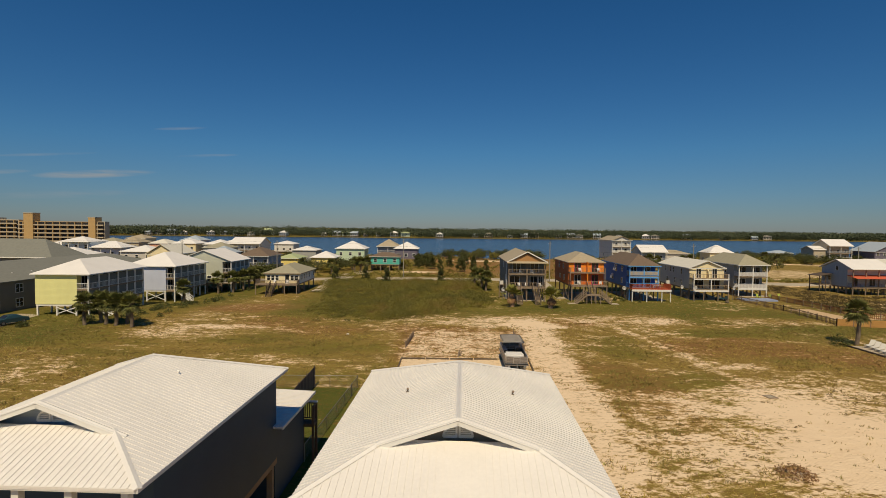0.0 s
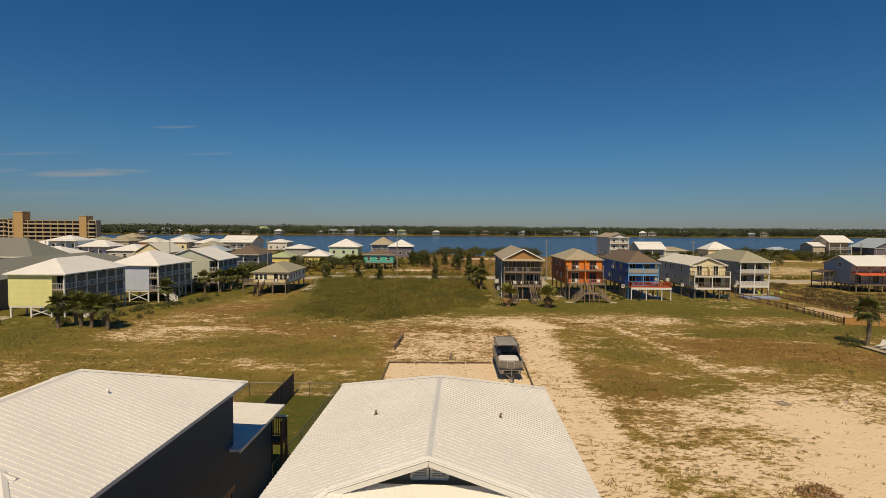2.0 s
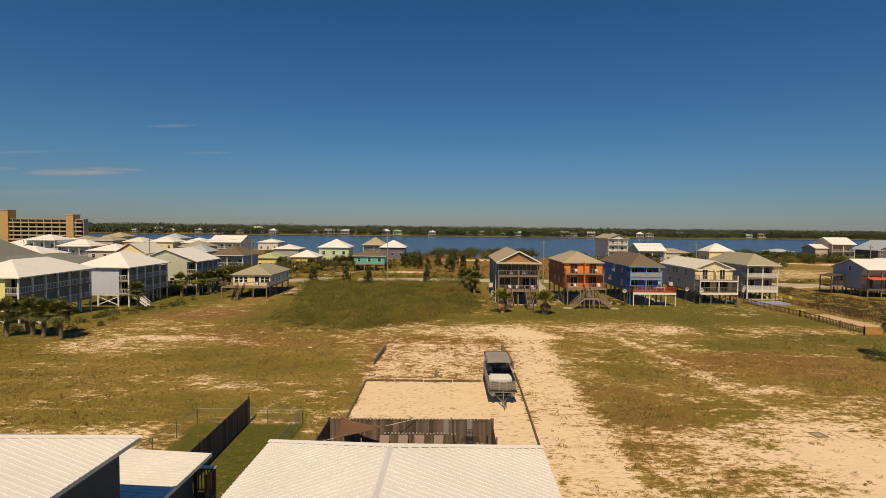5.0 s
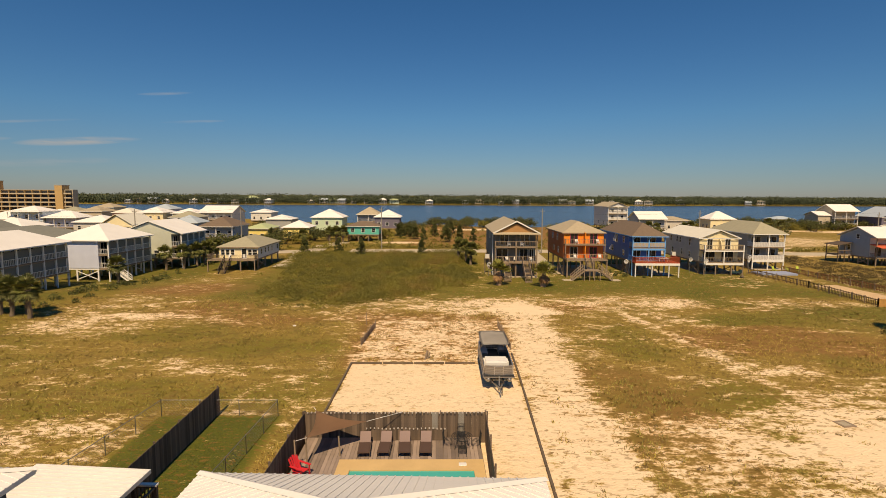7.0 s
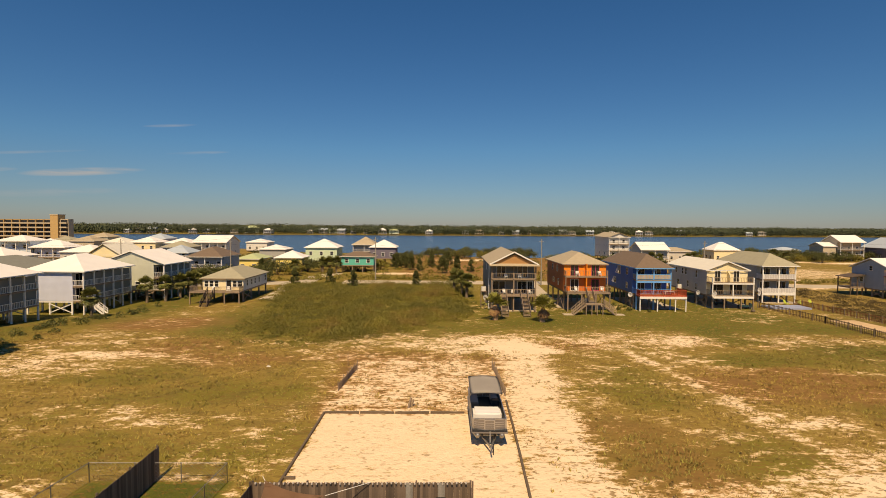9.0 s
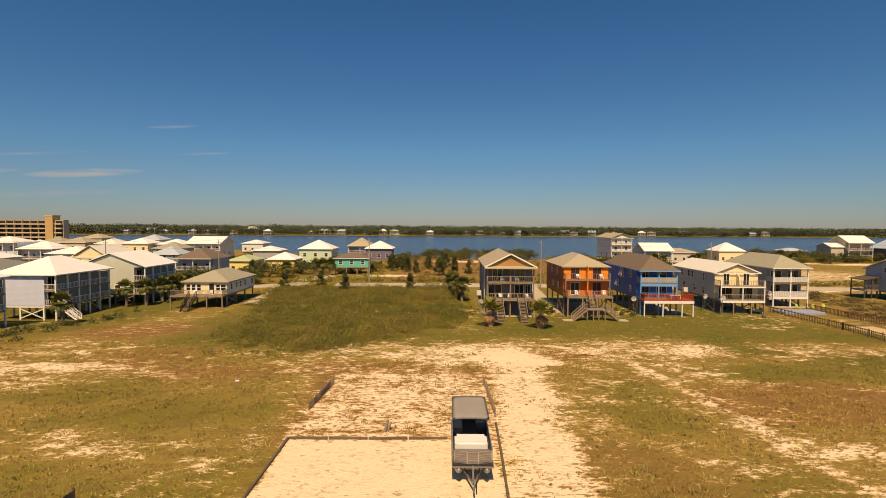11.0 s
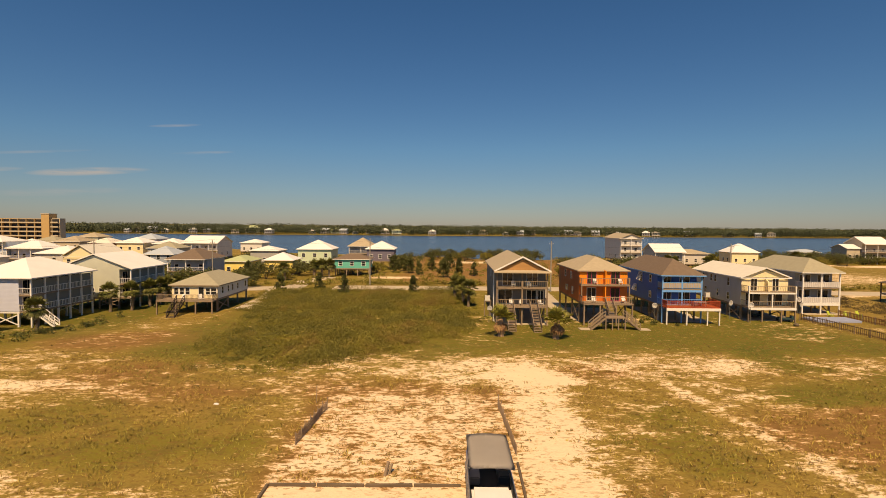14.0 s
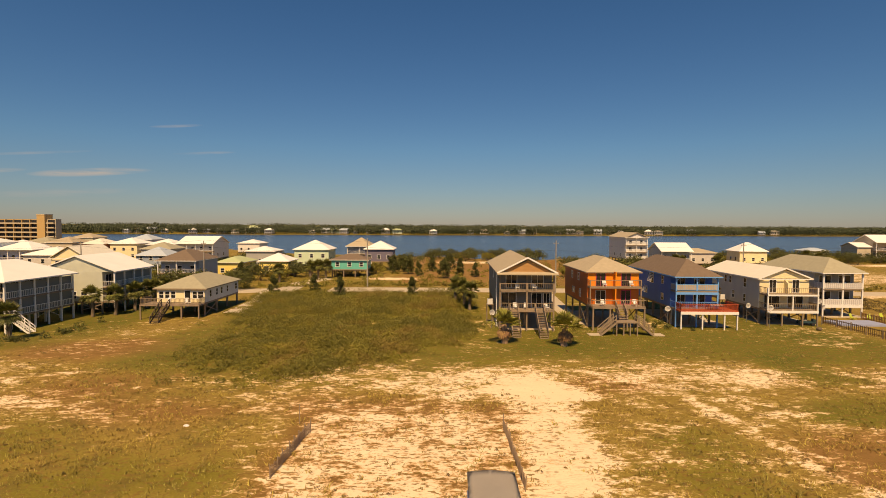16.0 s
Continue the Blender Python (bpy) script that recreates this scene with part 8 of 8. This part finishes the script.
# ---- eastern lot: fences, terrace, loungers ----
def slat_fence(label, pts, h, material, gap, width, name="fence"):
    f = thing(name, label, "fence", pose(0, 0, 0))
    bm = bmesh.new(); box(bm, -width / 2, width / 2, -0.012, 0.012, 0.04, h)
    sl = bpy.data.meshes.new("slat"); bm.to_mesh(sl); bm.free(); sl.materials.append(material)
    for (ax, ay), (bx, by) in zip(pts, pts[1:]):
        L = math.hypot(bx - ax, by - ay); n = int(L / gap); ang = math.degrees(math.atan2(by - ay, bx - ax))
        for i in range(n):
            t = (i + 0.5) / n
            x, y = ax + (bx - ax) * t, ay + (by - ay) * t
            ob = new("slat", sl); ob.parent = f; ob.matrix_basis = pose(x, y, float(gz(x, y)), 0, 0, ang)
        za, zb = float(gz(ax, ay)), float(gz(bx, by))
        for zz in (0.3, h - 0.15):
            bm = bmesh.new(); beam(bm, (ax, ay, za + zz), (bx, by, zb + zz), 0.05, 0.09); part("rail", bm, material, f)
        m = max(1, int(L / 2.4))
        for i in range(m + 1):
            x, y = ax + (bx - ax) * i / m, ay + (by - ay) * i / m
            bm = bmesh.new(); box(bm, x - 0.06, x + 0.06, y - 0.06, y + 0.06, float(gz(x, y)) - 0.2, float(gz(x, y)) + h + 0.12); part("post", bm, M["wood"], f)


slat_fence("low dark open-slatted fence beside the field", [(63.0, 119), (63.8, 103), (62.8, 87.7)], 1.15, mat("brown_picket_wood", (0.17, 0.105, 0.05), 0.85, 0.2, 5, 0.2, each=0.35), 0.34, 0.10)
slat_fence("golden new pine board fence", [(62.8, 87.7), (82, 83.5)], 1.2, M["gold_wood"], 0.16, 0.145)
slat_fence("reddish slatted fence with pale posts", [(72.8, 123.5), (73.8, 96), (84, 88.5)], 1.15, M["net_orange"], 0.30, 0.12)
strip("sand_strip", [(68.8, 106), (69.1, 99), (69.6, 92.5)], 4.5, 0.03, mat("pale_raked_sand", (0.58, 0.40, 0.22), 0.95, 0.15, 4, 0.3), "pale raked sand strip between fences", "ground")
bm = bmesh.new(); bevelled(bm, 64.6, 72.0, 117.2, 121.0, -0.45, 0.05, 0.1)
tagged(mesh_ob("pool_cover", bm, mat("blue_grey_tarpaulin", (0.30, 0.34, 0.46), 0.6, 0.1, 3, 0.2)), "blue-grey covered low pool beside the house", "pool cover")
terr = thing("timber_terrace", "low timber terrace edge with sand fill", "terrace", pose(0, 0, float(gz(57, 68))))
bm = bmesh.new(); bevelled(bm, 52.4, 62, 63.5, 71.8, -0.1, 0.12, 0.03); part("paving", bm, M["concrete"], terr)
bm = bmesh.new(); beam(bm, (52.3, 62, 0.1), (52.3, 71.8, 0.1), 0.2, 0.25); part("edging", bm, M["dark_wood"], terr)
mat_white = mat("white_strap_fabric", (0.70, 0.66, 0.58), 0.7, 0.06)
def white_lounger(at):
    h = thing("sun_lounger", "white strap sun lounger with raised back on the terrace", "lounger", at, "white loungers on the terrace")
    bm = bmesh.new(); bevelled(bm, -0.3, 0.3, -0.95, 0.3, 0.32, 0.37, 0.015); part("seat", bm, mat_white, h)
    bm = bmesh.new(); beam(bm, (0, 0.3, 0.35), (0, 0.85, 0.95), 0.6, 0.04); part("backrest", bm, mat_white, h)
    for x in (-0.27, 0.27):
        for y in (-0.85, 0.25):
            bm = bmesh.new(); box(bm, x - 0.02, x + 0.02, y - 0.02, y + 0.02, 0, 0.32); part("leg", bm, M["aluminium"], h)
    return h
wl0 = white_lounger(pose(54.7, 71.0, float(gz(57, 68)) + 0.12, 0, 0, -65))
for i in range(1, 6):
    copy_thing(wl0, pose(54.7 - 0.25 * i, 71.0 - 1.15 * i, float(gz(57, 68)) + 0.12, 0, 0, -65))


# ---- parked car by the lemon house ----
def car(at):
    c = thing("car", "dark teal parked sedan", "car", at)
    prof = [(-2.2, 0.35), (-2.25, 0.75), (-1.9, 0.92), (-1.2, 0.98), (-0.5, 1.42), (0.7, 1.45), (1.5, 1.02), (2.15, 0.92), (2.25, 0.6), (2.2, 0.35)]
    bm = bmesh.new()
    rings = []
    for y, s in ((-0.88, 0.0), (-0.8, 1.0), (0.8, 1.0), (0.88, 0.0)):
        rings.append([bm.verts.new((x, y * (0.82 if z > 1.1 else 1), z if s else 0.35 + (z - 0.35) * 0.96)) for x, z in prof])
    for a, b_ in zip(rings, rings[1:]):
        for i in range(len(prof)):
            j = (i + 1) % len(prof)
            bm.faces.new((a[i], b_[i], b_[j], a[j]))
    bm.faces.new(rings[0]); bm.faces.new(rings[-1][::-1])
    part("body", bm, M["car_paint"], c, smooth=False)
    bm = bmesh.new(); solid(bm, [(-1.12, -0.62, 1.03), (-1.12, 0.62, 1.03), (-0.55, 0.58, 1.4), (-0.55, -0.58, 1.4)], [(0, 1, 2, 3)]); bmesh.ops.translate(bm, vec=(-0.02, 0, 0.015), verts=bm.verts); part("rear_window", bm, M["pane"], c)
    bm = bmesh.new(); solid(bm, [(1.45, -0.62, 1.05), (1.45, 0.62, 1.05), (0.75, 0.58, 1.42), (0.75, -0.58, 1.42)], [(3, 2, 1, 0)]); bmesh.ops.translate(bm, vec=(0.02, 0, 0.015), verts=bm.verts); part("windscreen", bm, M["pane"], c)
    for x in (-1.4, 1.4):
        for s in (-1, 1):
            bm = bmesh.new(); tube(bm, [(x, s * 0.72, 0.33), (x, s * 0.92, 0.33)], [0.33, 0.32], 16); w = part("wheel", bm, M["black"], c)
            bm = bmesh.new(); tube(bm, [(x, s * 0.925, 0.33), (x, s * 0.94, 0.33)], [0.19, 0.17], 12); part("rim", bm, M["galv"], w)


car(pose(-69.8, 80.2, 0.06, 0, 0, 70))

# ---- things round the raised houses ----
v, f = bushes(np.array([[19.4, 33.6]]), np.array([1.25]), np.array([0.6]), 700, 0.15, RNG)
tagged(cloud("dry_bush", v, f, M["dead_leaf"]), "dry brown bush on the bare sand", "shrub")
for x0, x1, y0, y1, z in ((10.7, 18.8, 112, 128, 0.0), (24.2, 32.6, 115, 129, 0.0), (38.2, 46, 115.5, 131, -0.06), (52.8, 61.2, 118, 136, -0.18), (68, 75, 125, 141, -0.3)):
    bm = bmesh.new(); bevelled(bm, x0, x1, y0, y1, z - 0.2, z + 0.07, 0.02)
    tagged(mesh_ob("slab", bm, M["concrete"]), "pale concrete slab under a raised house", "slab", "slabs under the houses", "structure")


def dish(x, y, z0, h, turn):
    t = thing("satellite_dish", "white satellite dish on a short pole", "satellite dish", pose(x, y, z0, 0, 0, turn), "satellite dishes")
    bm = bmesh.new(); tube(bm, [(0, 0, -0.1), (0, 0, h)], [0.04, 0.035], 7); part("pole", bm, M["galv"], t)
    bm = bmesh.new()
    rings = [[bm.verts.new((r * math.cos(a), -0.12 - 0.16 * (r / 0.42) ** 2, h + 0.12 + r * math.sin(a))) for a in np.linspace(0, 2 * math.pi, 17)[:-1]] for r in (0.05, 0.2, 0.32, 0.42)]
    for a, b_ in zip(rings, rings[1:]):
        for i in range(16):
            bm.faces.new((a[i], a[(i + 1) % 16], b_[(i + 1) % 16], b_[i]))
    bm.faces.new(rings[0][::-1])
    bmesh.ops.solidify(bm, geom=bm.faces[:], thickness=0.02)
    part("reflector", bm, M["white_vinyl"], t, smooth=True)
    bm = bmesh.new(); tube(bm, [(0, -0.12, h - 0.25), (0, -0.55, h + 0.05)], [0.015, 0.015], 5); part("feed_arm", bm, M["galv"], t)


for x, y, z0, h, r in ((37.1, 116.5, 0, 2.4, -20), (51.4, 120, -0.2, 2.6, 10), (52.6, 116.0, -0.2, 2.9, -15), (62.2, 118.2, -0.2, 2.7, 20), (66.9, 125.5, -0.3, 2.6, 0), (9.7, 113.5, 0, 2.2, 10)):
    dish(x, y, z0, h, r)


def ac_unit(x, y, z):
    t = thing("air_conditioner", "white air-conditioning unit on a wooden stand", "air conditioner", pose(x, y, 0), "air conditioners")
    bm = bmesh.new(); bevelled(bm, -0.4, 0.4, -0.4, 0.4, z, z + 0.85, 0.03); part("casing", bm, M["off_white"], t)
    bm = bmesh.new(); tube(bm, [(0, 0, z + 0.852), (0, 0, z + 0.89)], [0.33, 0.33], 16); part("fan_grille", bm, M["black"], t)
    bm = bmesh.new(); box(bm, -0.55, 0.55, -0.5, 0.5, z - 0.12, z - 0.003); part("stand", bm, M["wood"], t)
    for sx in (-0.45, 0.45):
        for sy in (-0.4, 0.4):
            bm = bmesh.new(); box(bm, sx - 0.05, sx + 0.05, sy - 0.05, sy + 0.05, -0.1, z - 0.12); part("leg", bm, M["wood"], t)


for x, y, z in ((9.75, 117.2, 3.0), (51.6, 128, 2.4)):
    ac_unit(x, y, z)
for x, y0, z0, z1 in ((10.35, 113.2, 0.3, 8.2), (37.9, 117, 0, 7.6)):
    bm = bmesh.new(); tube(bm, [(x, y0, z0), (x, y0, z1), (x + 0.1, y0 - 0.2, z1 + 0.15)], [0.07, 0.07, 0.07], 8)
    tagged(mesh_ob("downpipe", bm, M["white_vinyl"]), "white rainwater downpipe at a house corner", "pipe", "downpipes")

# deck furniture
def deck_table(x, y, z, label="white rectangular deck table"):
    t = thing("deck_table", label, "table", pose(x, y, z))
    bm = bmesh.new(); bevelled(bm, -0.9, 0.9, -0.42, 0.42, 0.7, 0.75, 0.015); part("tabletop", bm, M["white_vinyl"], t)
    for sx in (-0.8, 0.8):
        for sy in (-0.34, 0.34):
            bm = bmesh.new(); box(bm, sx - 0.03, sx + 0.03, sy - 0.03, sy + 0.03, 0, 0.7); part("leg", bm, M["white_vinyl"], t)


deck_table(43.2, 113.95, 2.78)
for x, y, r in ((42.7, 114.65, 0), (43.7, 114.65, 0), (42.0, 113.9, 90), (44.4, 113.9, -90)):
    copy_thing(pc, pose(x, y, 2.78, 0, 0, r))
def white_chair(at):
    h = thing("deck_chair", "white plastic deck chair on the porch", "chair", at, "white chairs on the porches")
    bm = bmesh.new(); bevelled(bm, -0.27, 0.27, -0.27, 0.25, 0.38, 0.42, 0.01); part("seat", bm, M["white_vinyl"], h)
    bm = bmesh.new(); beam(bm, (0, 0.25, 0.42), (0, 0.42, 0.98), 0.54, 0.04); part("backrest", bm, M["white_vinyl"], h)
    for x in (-0.25, 0.25):
        bm = bmesh.new(); beam(bm, (x, -0.27, 0.62), (x, 0.28, 0.62), 0.06, 0.03); part("armrest", bm, M["white_vinyl"], h)
        for y in (-0.24, 0.22):
            bm = bmesh.new(); box(bm, x - 0.02, x + 0.02, y - 0.02, y + 0.02, 0, 0.6 if y < 0 else 0.42); part("leg", bm, M["white_vinyl"], h)
    return h
wc = white_chair(pose(13.0, 111.8, 3.0, 0, 0, 15))
for x, y, z, r in ((14.4, 111.7, 3.0, -20), (17.5, 111.4, 3.0, 30), (15.6, 111.6, 5.85, 0), (13.2, 111.7, 5.85, 10), (26.0, 112.7, 3.4, 10), (30.6, 112.7, 3.4, -10), (26.4, 113.6, 6.15, 0), (30.4, 113.6, 6.15, 0), (-42.9, 122.5, 1.91, 0), (-39.9, 122.5, 1.91, 20),
                   (-61.6, 114.5, 4.1, -90), (-61.6, 118.0, 4.1, -90), (-61.7, 122.0, 1.5, -90), (-64.2, 94.0, 4.5, -90), (-64.2, 99.5, 4.5, -90), (-64.2, 96.0, 1.9, -90), (-56.7, 132.0, 3.9, -90), (-56.7, 136.0, 3.9, -90), (70.0, 126.6, 1.8, 0), (72.6, 126.8, 4.6, 0)):
    copy_thing(wc, pose(x, y, z, 0, 0, r))


def cart(at):
    c = thing("golf_cart", "dark green golf cart parked under the house", "golf cart", at)
    bm = bmesh.new(); bevelled(bm, -0.6, 0.6, -1.15, 1.15, 0.3, 0.62, 0.06); bevelled(bm, -0.58, 0.58, -1.15, -0.7, 0.62, 0.95, 0.06); part("body", bm, M["car_paint"], c)
    bm = bmesh.new(); bevelled(bm, -0.55, 0.55, 0.1, 0.6, 0.62, 0.85, 0.05); bevelled(bm, -0.55, 0.55, 0.55, 0.68, 0.85, 1.3, 0.05); part("seat", bm, M["canvas"], c)
    bm = bmesh.new(); bevelled(bm, -0.62, 0.62, -0.8, 1.0, 1.82, 1.88, 0.03); part("roof", bm, M["off_white"], c)
    for x in (-0.56, 0.56):
        for y in (-0.75, 0.95):
            bm = bmesh.new(); tube(bm, [(x, y, 0.6), (x, y, 1.83)], [0.02, 0.02], 6); part("roof_post", bm, M["black"], c)
            bm = bmesh.new(); tube(bm, [(x - 0.1, y, 0.24), (x + 0.1, y, 0.24)], [0.24, 0.24], 14); part("wheel", bm, M["black"], c)


cart(pose(59.4, 117.6, -0.12, 0, 0, 70))
cart(pose(56.8, 121.5, -0.1, 0, 0, 85))
bm = bmesh.new(); bmesh.ops.create_icosphere(bm, subdivisions=2, radius=0.4)
for v_ in bm.verts:
    v_.co = Vector((v_.co.x, v_.co.y, max(-0.1, v_.co.z * 0.8))) * (1 + 0.2 * noise.noise(v_.co * 5)) + Vector((58.5, 113.6, 0.0))
tagged(mesh_ob("stone", bm, M["dark_wood"]), "dark weathered stump on the lawn", "stump")
for i, (x, y, r) in enumerate(((71.0, 123.0, 20), (73.5, 122.6, -15), (76.2, 123.2, 5))):
    h = thing("garden_chair", "lime green garden chair beside the house", "chair", pose(x, y, -0.3, 0, 0, r), "lime chairs")
    lime = M.setdefault("lime", mat("lime_plastic", (0.42, 0.50, 0.06), 0.5, 0.05))
    bm = bmesh.new(); bevelled(bm, -0.3, 0.3, -0.35, 0.3, 0.3, 0.36, 0.02); part("seat", bm, lime, h)
    bm = bmesh.new(); beam(bm, (0, 0.25, 0.32), (0, 0.55, 1.0), 0.58, 0.05); part("backrest", bm, lime, h)
    for sx in (-0.27, 0.27):
        bm = bmesh.new(); beam(bm, (sx, -0.3, 0), (sx, -0.3, 0.55), 0.05, 0.08); part("leg", bm, lime, h)
        bm = bmesh.new(); beam(bm, (sx, 0.3, 0), (sx, 0.25, 0.5), 0.05, 0.08); part("leg", bm, lime, h)

# tilted white shutters on the blue house
for y, z, w, hh in ((9.5, 5.95, 1.5, 1.5), (12.0, 3.9, 1.2, 1.1)):
    bm = bmesh.new()
    n_ = 7
    for k in range(n_):
        t = k / (n_ - 1)
        beam(bm, (-0.08 - 0.5 * (1 - t), y - w / 2, z + 0.15 + (hh - 0.1) * t), (-0.08 - 0.5 * (1 - t), y + w / 2, z + 0.15 + (hh - 0.1) * t), 0.12, 0.1)
    for yy in (y - w / 2, y + w / 2):
        beam(bm, (-0.6, yy, z + 0.1), (-0.06, yy, z + hh + 0.1), 0.06, 0.06)
    part("shutter", bm, M["trim"], h3, "white propped shutter")
# planting beside the blue and orange houses
bl = np.array([[35.6, 113.2], [36.4, 114.6], [35.0, 116.0], [34.2, 114.4], [36.6, 117.5], [39.0, 112.2], [34.6, 118.4]])
v, f = bushes(bl, np.array([0.5, 0.6, 0.5, 0.45, 0.6, 0.4, 0.6]), np.array([0.7, 0.6, 0.8, 0.5, 0.7, 0.5, 0.7]), 120, 0.2, RNG)
tagged(cloud("flower_bed", v, f, M["tree_leaf"]), "low green planting beside the blue house", "shrubs", kind="stuff")
